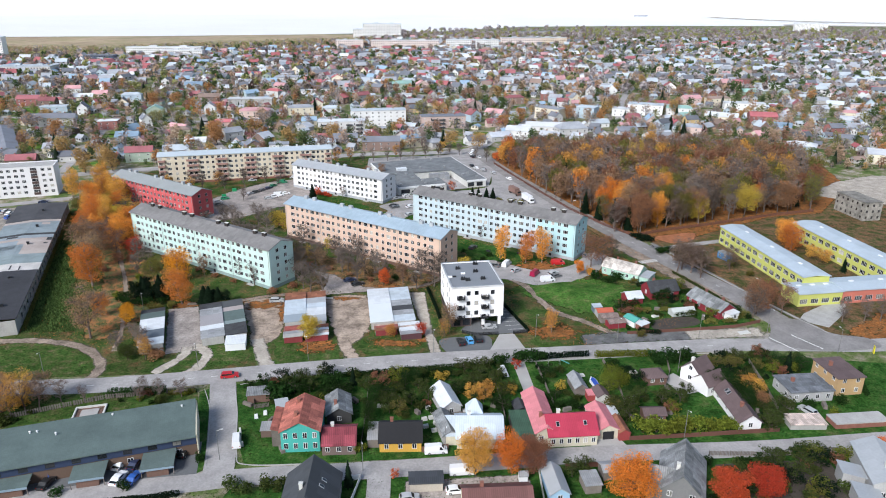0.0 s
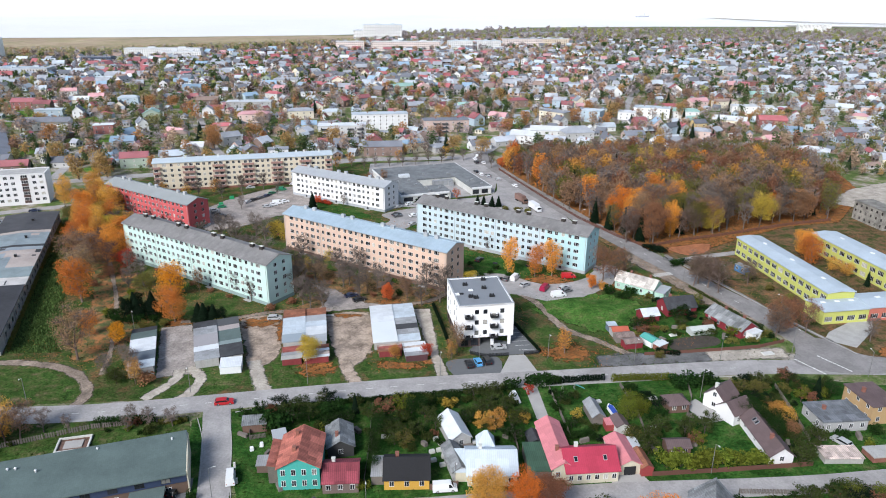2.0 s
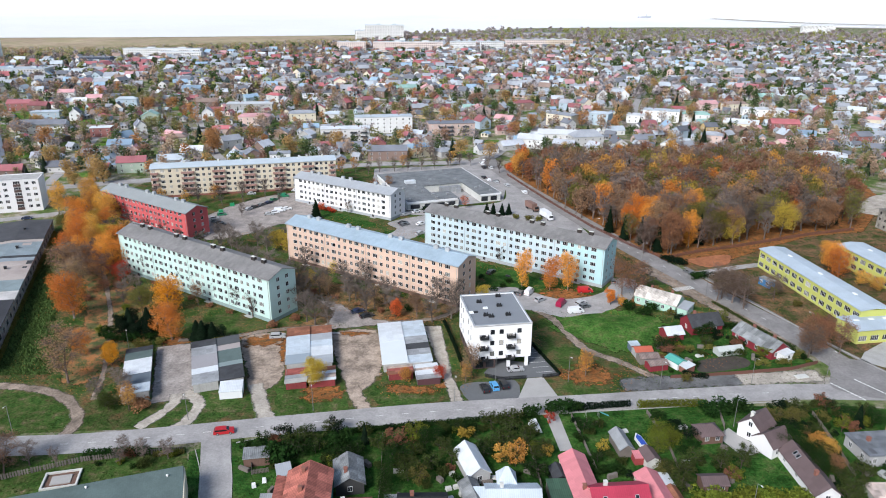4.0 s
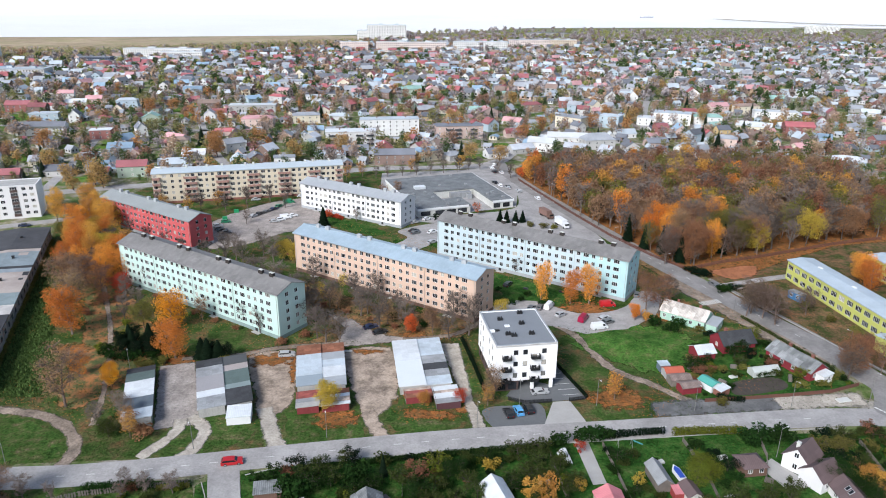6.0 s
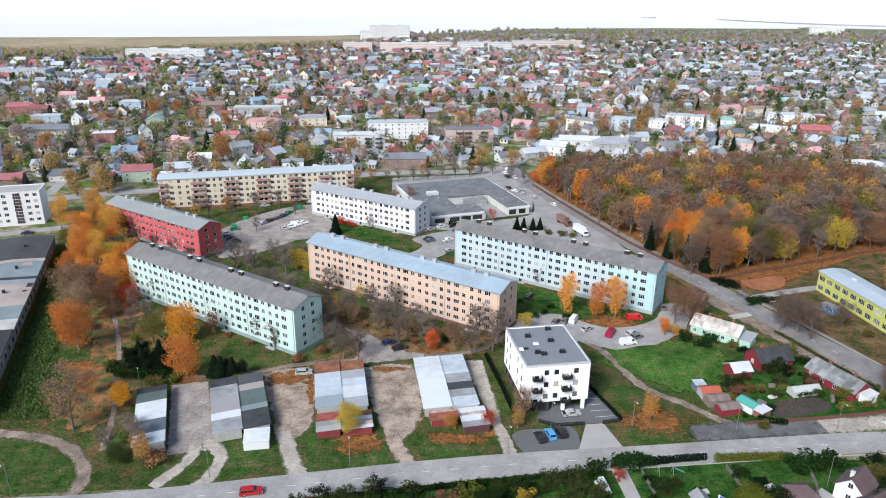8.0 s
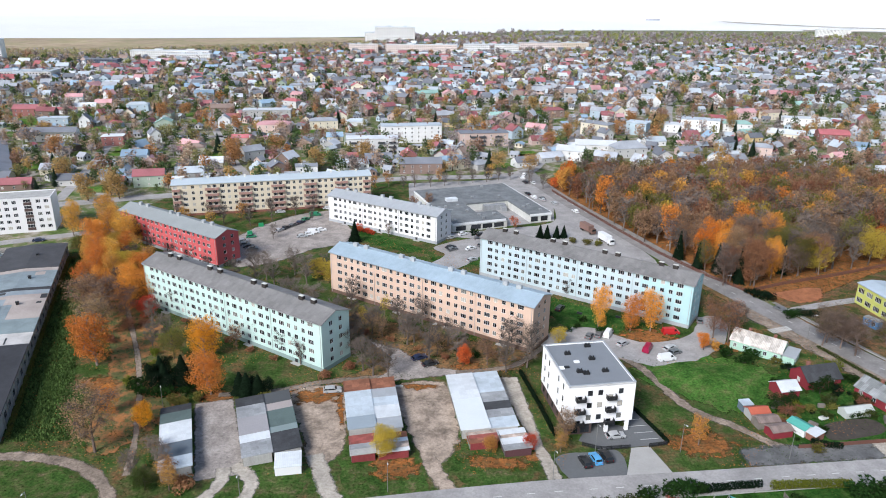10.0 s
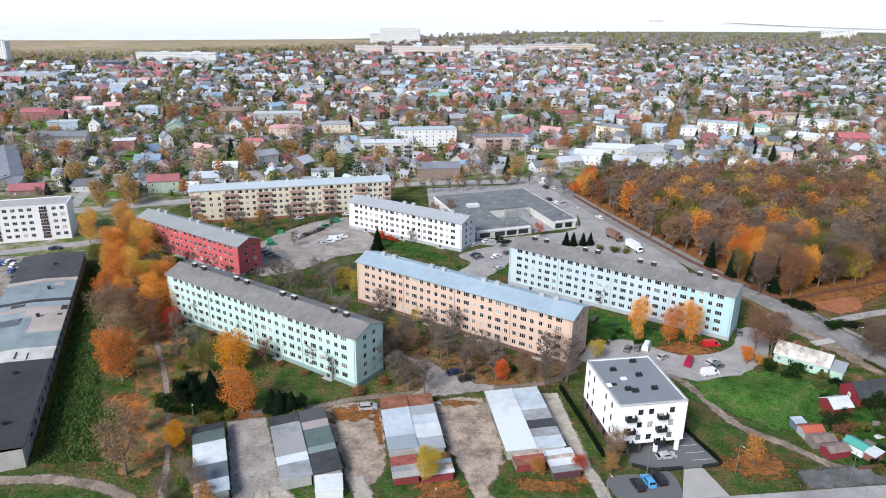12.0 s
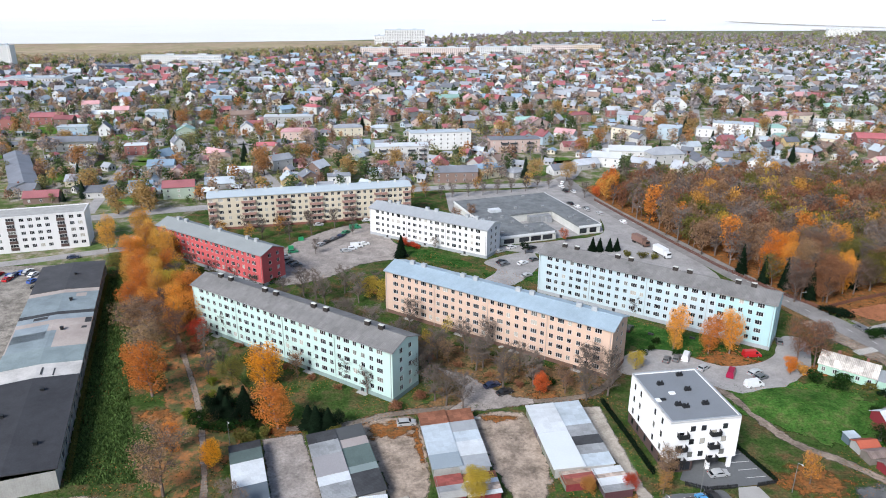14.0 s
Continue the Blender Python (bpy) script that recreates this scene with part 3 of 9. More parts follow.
# roads
main_road = ribbon("road", "worn grey asphalt road with a dashed white centre line", "road", [(-330, 132), (-220, 145), (-116, 155.6), (-92, 157.6), (-72, 160.6), (-43.4, 165.9), (-18.8, 170.2), (0.5, 173), (29.8, 176.2), (60, 179.8), (86, 182.4), (110, 182.4), (140, 184), (260, 200)], 7.6, 0.11, M_ASPHALT)
diagonal_road = ribbon("road", "grey asphalt street beside the autumn park", "road", [(109, 184), (107, 196), (99.7, 220), (91, 240), (80.5, 265), (70, 290), (59, 320), (50, 346), (40, 374), (31, 402), (24, 430), (21, 452)], 9.0, 0.13, M_ASPHALT_M)
sheet("road", "asphalt junction mouth with give-way markings", "road", [(98, 184), (101, 192), (105, 200), (113, 199), (119, 190), (128, 187), (128, 181), (110, 179)], 0.12, M_ASPHALT_M)
ribbon("road", "asphalt cross street behind the apartment blocks", "road", [(-330, 335), (-240, 362), (-172, 388), (-110, 408), (-50, 430), (0, 437), (21, 450), (34, 480), (62, 540), (100, 640)], 9.0, 0.12, M_ASPHALT)
ribbon("road", "asphalt street before the white panel block", "road", [(-300, 288), (-260, 300), (-217, 314), (-188.7, 327), (-165, 337), (-140, 338), (-118, 322)], 6.0, 0.1, M_ASPHALT)
ribbon("road", "pale asphalt side street between the gardens", "road", [(-58, 160), (-53.8, 146), (-49.5, 130), (-47.6, 121)], 6.6, 0.125, M_ASPHALT)
ribbon("road", "pale asphalt residential street", "road", [(-150, 100), (-110, 108.5), (-75, 116), (-52, 119.8), (-40, 122), (-12, 124.6), (8, 127), (33, 130.2), (74, 132.9), (103, 136.4), (160, 143)], 5.8, 0.11, M_ASPHALT)
ribbon("road", "short side lane with patched asphalt", "road", [(-13.5, 125), (-13, 116), (-12, 90), (-10, 40)], 5.0, 0.12, M_ASPHALT)
STREETS = (([(-388, 983), (-347, 867), (-291, 704), (-265, 605), (-260, 550), (-238, 470), (-215, 380)], 5.5), ([(-226, 645), (-199, 573), (-156, 470), (-137, 431), (-128, 404)], 5.5), ([(-420, 700), (-260, 720), (-100, 690), (60, 700), (260, 720)], 6), ([(-400, 560), (-200, 540), (-60, 560), (100, 600), (300, 660)], 6), ([(-330, 930), (-100, 900), (200, 880), (600, 900)], 7), ([(140, 560), (180, 700), (260, 900)], 6))
TOWN_STREETS = [pts for pts, w in STREETS]
for pts, w in STREETS:
    ribbon("road", "narrow street between town houses", "road", pts, w, 0.1, M_ASPHALT)

d_mb = Mb()
d_mb.box(-0.9, -0.07, 0, 0.9, 0.07, 0.012)
dash = d_mb.data("dash", mat("worn_road_paint", (0.62, 0.62, 0.6), 0.8, 0.15, 0.5, 6, 0.05))
for line, parent, z in (([(-116, 155.6), (-92, 157.6), (-72, 160.6), (-43.4, 165.9), (-18.8, 170.2), (0.5, 173), (29.8, 176.2), (60, 179.8), (84, 182.2)], main_road, 0.114), ([(100, 219), (91, 240), (80.5, 265), (70, 290), (59, 320), (50, 346), (40, 374), (31, 402)], diagonal_road, 0.134)):
    pts = curve_through(line, 10, False)
    run = 0.0
    for a, b in zip(pts, pts[1:]):
        run += (b - a).length
        if run > 5.6:
            run = 0.0
            part("dash", dash, None, parent, at=Matrix.Translation((b.x, b.y, z)) @ Matrix.Rotation(math.atan2((b - a).y, (b - a).x), 4, "Z"))
z_mb = Mb()
z_mb.box(-1.4, -0.22, 0, 1.4, 0.22, 0.012)
zebra = z_mb.data("crossing_stripe", MATS["worn_road_paint"])
for k in range(9):
    part("crossing_stripe", zebra, None, diagonal_road, at=pose(75.6 + 0.82 * k, 248.0 + 0.3 * k, 0.136, 0, 0, 108))
g2_mb = Mb()
g2_mb.box(-0.45, -0.25, 0, 0.45, 0.25, 0.012)
give = g2_mb.data("give_way_mark", MATS["worn_road_paint"])
for k in range(9):
    part("give_way_mark", give, None, diagonal_road, at=pose(98.5 + 0.55 * k, 186.5 - 0.95 * k, 0.136, 0, 0, -60))
    part("give_way_mark", give, None, diagonal_road, at=pose(106 + 0.6 * k, 188.5 - 1.0 * k, 0.136, 0, 0, -60))

# yards, drives and paths
FOOTPATH = [(-166, 330), (-150, 300), (-135, 270), (-118.5, 238.3), (-112, 225.5), (-105.8, 211.6), (-101, 199), (-97, 187.4), (-94, 176)]
sheet("yard", "cracked grey asphalt yard between garages", "yard", [(-89, 204), (-79.5, 206.5), (-70, 182), (-68, 177), (-79, 174)], 0.09, M_YARD, 0.5, smooth=False)
sheet("yard", "trodden bare dirt yard between garages", "yard", [(-66, 209.5), (-52.5, 212.5), (-48.5, 190), (-50, 182), (-55, 178), (-58, 186)], 0.09, M_DIRT, 0.8)
sheet("yard", "trodden bare dirt yard between garage rows", "yard", [(-39, 214), (-24.5, 214), (-22, 194), (-24, 184), (-29, 180), (-34, 190)], 0.09, M_DIRT, 0.8)
ribbon("drive", "dirt drive from the garages to the road", "drive", [(-74, 179), (-73.5, 173), (-78, 164)], 3.0, 0.1, M_SAND, 1.0)
ribbon("drive", "dirt drive with a curved branch", "drive", [(-72, 180), (-67, 175), (-67, 168), (-69, 164)], 3.0, 0.095, M_SAND, 1.0)
ribbon("drive", "wide dirt drive to the garage yard", "drive", [(-55, 184), (-51.6, 176), (-49.5, 170.5), (-46, 167)], 3.8, 0.1, M_SAND, 1.0)
ribbon("drive", "dirt drive to the garage yard", "drive", [(-29.5, 184), (-27.5, 178), (-25, 173), (-22, 170)], 3.6, 0.1, M_DIRT, 1.2)
sheet("drive", "long pale gravel drive beside garages", "drive", [(-12, 219), (-5.8, 219), (-2.6, 190), (0, 176.5), (-3.8, 176), (-6.2, 190)], 0.095, M_SAND, 0.3, smooth=False)
sheet("yard", "small dark asphalt bay for visitors", "yard", [(-0.5, 184.4), (8, 186.3), (14, 186.5), (13.4, 177.4), (2, 176.4)], 0.1, M_ASPHALT_D, 0.4)
sheet("drive", "smooth asphalt drive to the parking court", "drive", [(13.4, 177), (17.2, 188), (21.6, 188.6), (24.5, 178)], 0.105, M_PAVE, 0.0, smooth=False)
sheet("parking_court", "dark asphalt parking court of the new building", "yard", [(5.5, 190.5), (9.8, 187.2), (26, 189.6), (17.5, 217), (14.6, 216.5), (18.6, 196), (10, 199)], 0.1, M_ASPHALT_D, 0.0, smooth=False)
p_mb = Mb()
p_mb.box(-2.3, -0.06, 0, 2.3, 0.06, 0.012)
bay = p_mb.data("bay_line", MATS["worn_road_paint"])
for k in range(7):
    solid("bay_line", bay, None, "white painted parking bay line", "road marking", pose(22.4 - 0.78 * k, 191.5 + 2.6 * k, 0.106, 0, 0, 8), "bay lines", "structure")
sheet("leaf_litter", "brown and orange leaves covering the lane verge", "leaf litter", [(-70, 208), (-58, 213), (-46, 214.5), (-20, 219.5), (-4, 222), (2, 233), (-8, 234), (-18, 231), (-28, 230), (-36, 237), (-46, 244), (-54, 248), (-50, 238), (-44, 226), (-52, 219), (-66, 214)], 0.07, M_LANELEAF, 1.2, smooth=False)
sheet("yard", "worn asphalt bay between the blocks", "yard", [(-48.5, 238.5), (-39, 234), (-34.6, 229), (-27.4, 223.6), (-22, 222.4), (-22, 219.6), (-34.2, 216), (-46, 215.6), (-42, 221), (-41.5, 228)], 0.085, M_YARD, 0.4, smooth=False)
ribbon("path", "dark trodden path behind the garages", "path", [(-24, 221), (-15.5, 221.9), (-6.5, 225), (0, 232), (6, 240)], 2.2, 0.083, M_LANEDIRT, 0.8)
ribbon("path", "dark leaf-strewn path behind the garages", "path", [(-84, 208), (-70, 210.2), (-59, 214.6), (-50, 216.6), (-42, 218)], 2.4, 0.082, M_LANEDIRT, 0.8)
sheet("parking_lot", "patched asphalt car park behind the new building", "yard", [(3, 236), (8, 247), (20, 249), (33, 240), (48, 244), (58, 258), (64, 255), (58, 240), (44, 228), (33, 226), (22, 231)], 0.09, M_ASPHALT, 0.5)
sheet("courtyard", "wide dusty asphalt courtyard with parked cars", "yard", [(-118, 320), (-106, 297), (-92, 300), (-78, 316), (-62, 326), (-70, 350), (-80, 368), (-100, 356)], 0.085, M_YARD, 0.6)
sheet("yard", "asphalt parking apron beside the white block", "yard", [(-30, 321), (-12, 332), (-9, 320), (-13, 309), (-22, 297), (-32, 300), (-26, 311)], 0.08, M_ASPHALT, 0.4)
sheet("yard", "asphalt service yard around the shop", "yard", [(-26, 336), (0, 345), (24, 357), (28, 395), (40, 372), (52, 330), (56, 305), (40, 314), (16, 326), (-8, 330)], 0.08, M_ASPHALT, 0.3)
sheet("yard", "asphalt ground behind the shop", "yard", [(-26, 338), (-44, 388), (-46, 420), (2, 430), (22, 446), (30, 404), (27, 380), (24, 357)], 0.075, M_ASPHALT, 0.0, smooth=False)
sheet("yard", "gravel parking yard beside the workshops", "yard", [(-240, 285), (-217, 312), (-192, 315), (-190, 303), (-172, 252), (-152, 200), (-200, 200)], 0.07, M_MUD, 0.6, smooth=False)
ribbon("path", "curved dirt path across the grass", "path", [(22, 234), (29, 224.6), (33, 212), (37, 203.5), (45, 196.7), (51, 190), (57, 186)], 2.6, 0.087, M_TRACK, 0.9)
ribbon("track", "curved dirt track around the grass island", "track", [(-150, 181), (-130, 181.5), (-119, 182), (-107, 179.5), (-98.5, 174), (-93.5, 166.5), (-94, 159)], 3.0, 0.09, M_TRACK, 1.2)
ribbon("path", "narrow footpath between birch trees", "path", FOOTPATH, 1.5, 0.09, M_TRACK, 0.6)
ribbon("verge", "brown dirt verge beside the street", "verge", [(70, 272), (76, 257), (84, 239), (91, 222), (97, 206)], 7.0, 0.1, M_TRACK, 1.2, True)
ribbon("verge", "leaf-strewn verge beside the street", "verge", [(62, 296), (72, 272), (80, 254)], 5.0, 0.098, M_LANELEAF, 1.2, True)
ribbon("yard", "bare gravel shoulder beside the road", "yard", [(64, 187), (76, 188.6), (90, 190), (99, 190.6)], 6.0, 0.1, M_SAND, 1.4, True)
ribbon("yard", "dark patched asphalt beside the road", "yard", [(40, 184.6), (52, 186.2), (66, 187.6), (76, 188.6)], 6.4, 0.106, mat("dark_patched_asphalt", (0.13, 0.13, 0.13), 0.95, 0.3, 0.2, 2, 0.1, stain=0.3, worn=2.2), 0.8, True)
sheet("pavement", "concrete pavement before the school entrance", "pavement", [(113, 199), (117, 204), (130, 213), (136, 214), (131, 205), (120, 194)], 0.09, M_CONCRETE, smooth=False)
ribbon("pavement", "narrow pavement beside the street", "pavement", [(117, 192), (109, 210), (101, 232), (94, 250), (86, 270)], 1.6, 0.09, M_ASPHALT_M)
sheet("drive", "paved garden path to the road", "path", [(19.7, 171), (23, 171.5), (24.2, 157), (21.2, 156.5)], 0.08, M_PAVE, 0.0, smooth=False)
sheet("drive", "paved drive before the red-roofed house", "drive", [(35.5, 136.5), (41, 137), (42.5, 133.5), (34, 132.8)], 0.09, M_PAVE, 0.0, smooth=False)
sheet("yard", "asphalt car court before the terraced row", "yard", [(-108, 124), (-55, 134), (-52.5, 122.5), (-75, 117), (-106, 109)], 0.08, M_ASPHALT_D, 0.0, smooth=False)
sheet("yard", "parking yard south of the street", "yard", [(-8, 121), (19, 123.6), (19, 108), (-8, 108)], 0.07, M_YARD, 0.0, smooth=False)
sheet("garden_bed", "dark dug vegetable plot in the garden", "garden bed", [(66, 192), (80, 195.5), (79, 201), (67, 198)], 0.09, M_SOIL, 0.2)
sheet("playground", "orange gravel playground at the park edge", "playground", [(89, 278), (94, 269.5), (104.5, 273.2), (108, 284)], 0.09, mat("orange_gravel", (0.32, 0.125, 0.06), 1.0, 0.3, 0.2, 2, 0.3, stain=0.2, worn=1.8), 0.5)
sheet("yard", "bare demolition yard beside the park", "yard", [(190, 345), (222, 375), (250, 385), (260, 350), (225, 325)], 0.07, M_SAND, 2.0)
ribbon("drive", "pale asphalt drive past the playground", "drive", [(82, 260), (88, 263), (96.4, 266.4), (108, 270.5), (120, 274)], 3.6, 0.092, M_ASPHALT)
sheet("terrace", "grey paved terrace beside the white house", "terrace", [(59, 163), (63, 166), (68, 157), (62, 155)], 0.08, M_PAVE, 0.0, smooth=False)

# kerbs: the roads' raised edge stones
for name, line in (("kerb", [(-53, 158.6), (-43, 162), (-27, 164.6), (0, 169), (30, 172.2), (60, 175.6), (86, 178)]), ("kerb", [(-61.5, 156), (-57, 146), (-52.6, 130), (-51.2, 124.5)]), ("kerb", [(-54.2, 157.5), (-50.3, 146), (-46, 130), (-43, 125.9), (-30, 126.2)]), ("kerb", [(118, 190), (112, 203), (104.6, 222), (96, 243), (86, 267)])):
    c_mb = Mb()
    pts = curve_through(line, 8, False)
    for a, b in zip(pts, pts[1:]):
        d = (b - a).normalized()
        s = Vector((-d.y, d.x, 0)) * 0.09
        c_mb.slab([(*(a + s).xy, 0.2), (*(a - s).xy, 0.2), (*(b - s).xy, 0.2), (*(b + s).xy, 0.2)], 0.2)
    solid(name, c_mb, M_CONCRETE, "pale concrete kerb along the road", "kerb", kind="structure")
# low green mound
M_MOUND = mat("bright_mound_grass", (0, 0, 0), 1.0, 0.3, 0.12, 1.0, 0.4, ramp=[(0.32, (0.025, 0.07, 0.014)), (0.48, (0.05, 0.12, 0.023)), (0.6, (0.085, 0.125, 0.036)), (0.7, (0.13, 0.115, 0.055))], spec=0.04, grit=0.5)
sheet("lawn", "green grass round the low mound", "grass", [(27, 221), (33, 230), (46, 233), (60, 230), (65, 219), (60, 207), (48, 203), (37, 209)], 0.062, mat("mound_fringe_grass", (0, 0, 0), 1.0, 0.3, 0.12, 1.0, 0.4, ramp=[(0.32, (0.025, 0.07, 0.014)), (0.48, (0.05, 0.12, 0.023)), (0.6, (0.085, 0.125, 0.036)), (0.7, (0.13, 0.115, 0.055))], spec=0.04, grit=0.5, worn=2.6), 2.2)
m_mb = Mb()
N1, N2 = 10, 28
rings = []
for i in range(N1 + 1):
    r = i / N1
    rings.append([(15.5 * r * math.cos(2 * math.pi * j / N2) + 46, 10.5 * r * math.sin(2 * math.pi * j / N2) + 219, 0.05 + 1.5 * (1 - r * r) ** 2 + 0.25 * (1 - r) * noise.noise((i, j, 0.5))) for j in range(N2)])
for i in range(N1):
    for j in range(N2):
        k = (j + 1) % N2
        m_mb.face((rings[i][j], rings[i + 1][j], rings[i + 1][k], rings[i][k]))
solid("grass_mound", m_mb.data("grass_mound", M_MOUND, True), None, "low green grass mound beside the dirt path", "mound", kind="structure")


# ---- apartment blocks ----
M_SLATE = mat("dark_corrugated_roof", (0.185, 0.18, 0.178), 0.85, 0.2, 0.15, 3, 0.25, sheets=0.1, streak=0.1, stain=0.12)
M_BLUETIN = mat("pale_blue_metal_roof", (0.34, 0.43, 0.5), 0.5, 0.1, 0.15, 2, 0.05, sheets=0.035, metal=0.15, stain=0.07)
M_GREYTIN = mat("pale_grey_metal_roof", (0.38, 0.4, 0.42), 0.5, 0.08, 0.15, 2, 0.05, sheets=0.04, metal=0.15)
M_MINT = mat("mint_render", (0.46, 0.61, 0.575), 0.85, 0.05, 0.2, 4, 0.05, streak=0.07)
M_PEACH = mat("peach_render", (0.57, 0.415, 0.33), 0.85, 0.06, 0.2, 4, 0.05, streak=0.08)
M_TURQ = mat("pale_turquoise_render", (0.46, 0.555, 0.6), 0.85, 0.06, 0.2, 4, 0.05, streak=0.07)
M_TURQ2 = mat("turquoise_render", (0.385, 0.57, 0.6), 0.85, 0.06, 0.2, 4, 0.05, streak=0.07)
M_WHITEREND = mat("white_render", (0.68, 0.675, 0.685), 0.85, 0.04, 0.2, 4, 0.05, streak=0.06)
M_REDREND = mat("raspberry_red_render", (0.5, 0.1, 0.105), 0.85, 0.08, 0.2, 4, 0.05, streak=0.1)
M_CREAM = mat("cream_render", (0.6, 0.53, 0.41), 0.85, 0.06, 0.2, 4, 0.05, streak=0.08)
M_PINKB = mat("dusky_pink_panels", (0.33, 0.2, 0.17), 0.85, 0.08, 0.2, 4, 0.05)
M_MINTP = mat("grey_green_plinth", (0.23, 0.31, 0.3), 0.9, 0.12, 0.3, 4, 0.1, streak=0.15)
M_BROWNP = mat("brown_plinth", (0.15, 0.09, 0.07), 0.9, 0.12, 0.3, 4, 0.1, streak=0.15)
M_GREYP = mat("grey_plinth", (0.34, 0.36, 0.38), 0.9, 0.12, 0.3, 4, 0.1, streak=0.15)
M_DARKVENT = mat("dark_brick_vent", (0.035, 0.03, 0.028), 0.9, 0.2, 1, 6, 0.2)


def gable_roof(mb, L, D, z, rise, over, t=0.18, m=0):
    """Two sloping plates over a rectangle 0..L x 0..D, ridge along x."""
    f = over * rise / (D / 2)
    for y0, y1 in ((-over, D / 2), (D + over, D / 2)):
        a, b = (-over, y0, z - f + t), (L + over, y0, z - f + t)
        c, d = (L + over, y1, z + rise + t), (-over, y1, z + rise + t)
        mb.slab([a, b, c, d], t, m)


def block(label, x, y, rz, sections, storeys, wall, plinth, roof, vent, vent_cap, frame_mat, L, end_wall=None, D=11.2, rise=2.0, entrances=True):
    """A post-war walk-up block: holed facade, gable end with two window columns, gable roof, paired vents."""
    base, fl = 1.25, 2.69
    H = base + storeys * fl
    ob = thing("apartment_block", label, "apartment block", pose(x, y, 0, 0, 0, rz))
    S = L / sections
    cols = []
    for s in range(sections):
        kinds = "nWnnnWn"
        step = S / 7
        for k, c in enumerate(kinds):
            if s == 0 and k == 0 or s == sections - 1 and k == 6:
                continue
            if s == 0 and k == 1:
                c = "W"
            w = 1.95 if c == "W" else 1.25
            cols.append((s * S + (k + 0.5) * step - w / 2, w, 3 if c == "W" else 2))
    holes = [(u, u + w, base + r * fl + 0.85, base + r * fl + 2.25) for r in range(storeys) for u, w, _ in cols]
    mb, ab = Mb(), Mb()
    cut = L - 0.87 * S if end_wall else L
    holed(mb, lambda u, d, z: (u, d, z), cut, base, H, [h for h in holes if h[1] < cut])
    if end_wall:
        holed(ab, lambda u, d, z: (u + cut, d, z), L - cut, base, H, [(h[0] - cut, h[1] - cut, h[2], h[3]) for h in holes if h[1] > cut])
        part("painted_bay", ab, end_wall, ob, "brighter turquoise end bay")
    side = [(u, u + 1.25, base + r * fl + 0.85, base + r * fl + 2.25) for r in range(storeys) for u in (3.1, 6.9)]
    sb = Mb()
    holed(sb, lambda u, d, z: (L - d, u, z), D, base, H, side)
    sb.face(((L, 0, H), (L, D, H), (L, D / 2, H + rise)))
    mb.face(((L, D, base), (0, D, base), (0, D, H), (L, D, H)))
    mb.face(((0, D, base), (0, 0, base), (0, 0, H), (0, D / 2, H + rise), (0, D, H)))
    mb.face(((0.02, 0.02, H), (L - 0.02, 0.02, H), (L - 0.02, D - 0.02, H), (0.02, D - 0.02, H)))
    part("wall", mb, wall, ob)
    part("end_wall", sb, end_wall or wall, ob)
    pb = Mb()
    pb.box(-0.05, -0.06, 0, L + 0.06, D + 0.05, base)
    part("plinth", pb, plinth, ob)
    rb = Mb()
    gable_roof(rb, L, D, H, rise, 0.45)
    rb.box(-0.5, D / 2 - 0.18, H + rise + 0.1, L + 0.5, D / 2 + 0.18, H + rise + 0.24)
    rf = part("roof", rb, roof, ob)
    for r in range(storeys):
        for u, w, n in cols:
            window(ob, pose(u, 0, base + r * fl + 0.85), w, 1.4, n, False, frame_mat)
        for u in (3.1, 6.9):
            window(ob, pose(L, u, base + r * fl + 0.85, 0, 0, 90), 1.25, 1.4, 2, False, frame_mat)
    vb, cb = Mb(), Mb()
    vb.box(-0.8, -0.5, -0.5, 0.8, 0.5, 1.25)
    cb.box(-0.84, -0.54, 1.25, 0.84, 0.54, 1.36, taper=0.12)
    vm, cm = vb.data("vent", vent), cb.data("cap", vent_cap)
    for s in range(sections):
        for o in (7.0, 11.55):
            part("vent", vm, None, rf, at=pose(s * S + o * S / 19.25, D / 2, H + rise))
            part("vent_cap", cm, None, rf, at=pose(s * S + o * S / 19.25, D / 2, H + rise))
    dp = Mb()
    dp.tube((0, 0, 0.2), (0, 0, H - 0.1), 0.07, 0.07, 5)
    dm = dp.data("downpipe", M_STEEL)
    for s in range(sections + 1):
        part("downpipe", dm, None, ob, at=pose(min(max(s * S, 0.5), L - 0.5), -0.12, 0))
    gt = Mb()
    gt.box(-0.4, -0.62, H - 0.2, L + 0.4, -0.48, H - 0.06)
    part("gutter", gt, M_STEEL, ob)
    if entrances:
        eb, db = Mb(), Mb()
        eb.box(-0.2, -1.4, 0, 3.0, -0.07, 0.18)
        db.box(0.5, -0.14, 0.2, 1.5, -0.07, 1.25)
        em, dm2 = eb.data("doorstep", M_CONCRETE), db.data("cellar_door", M_BLACK)
        for s in range(sections):
            part("doorstep", em, None, ob, at=pose((s + 0.5) * S - 1.4, 0, 0))
            part("cellar_door", dm2, None, ob, at=pose((s + 0.5) * S - 1.4, 0, 0))
    return ob


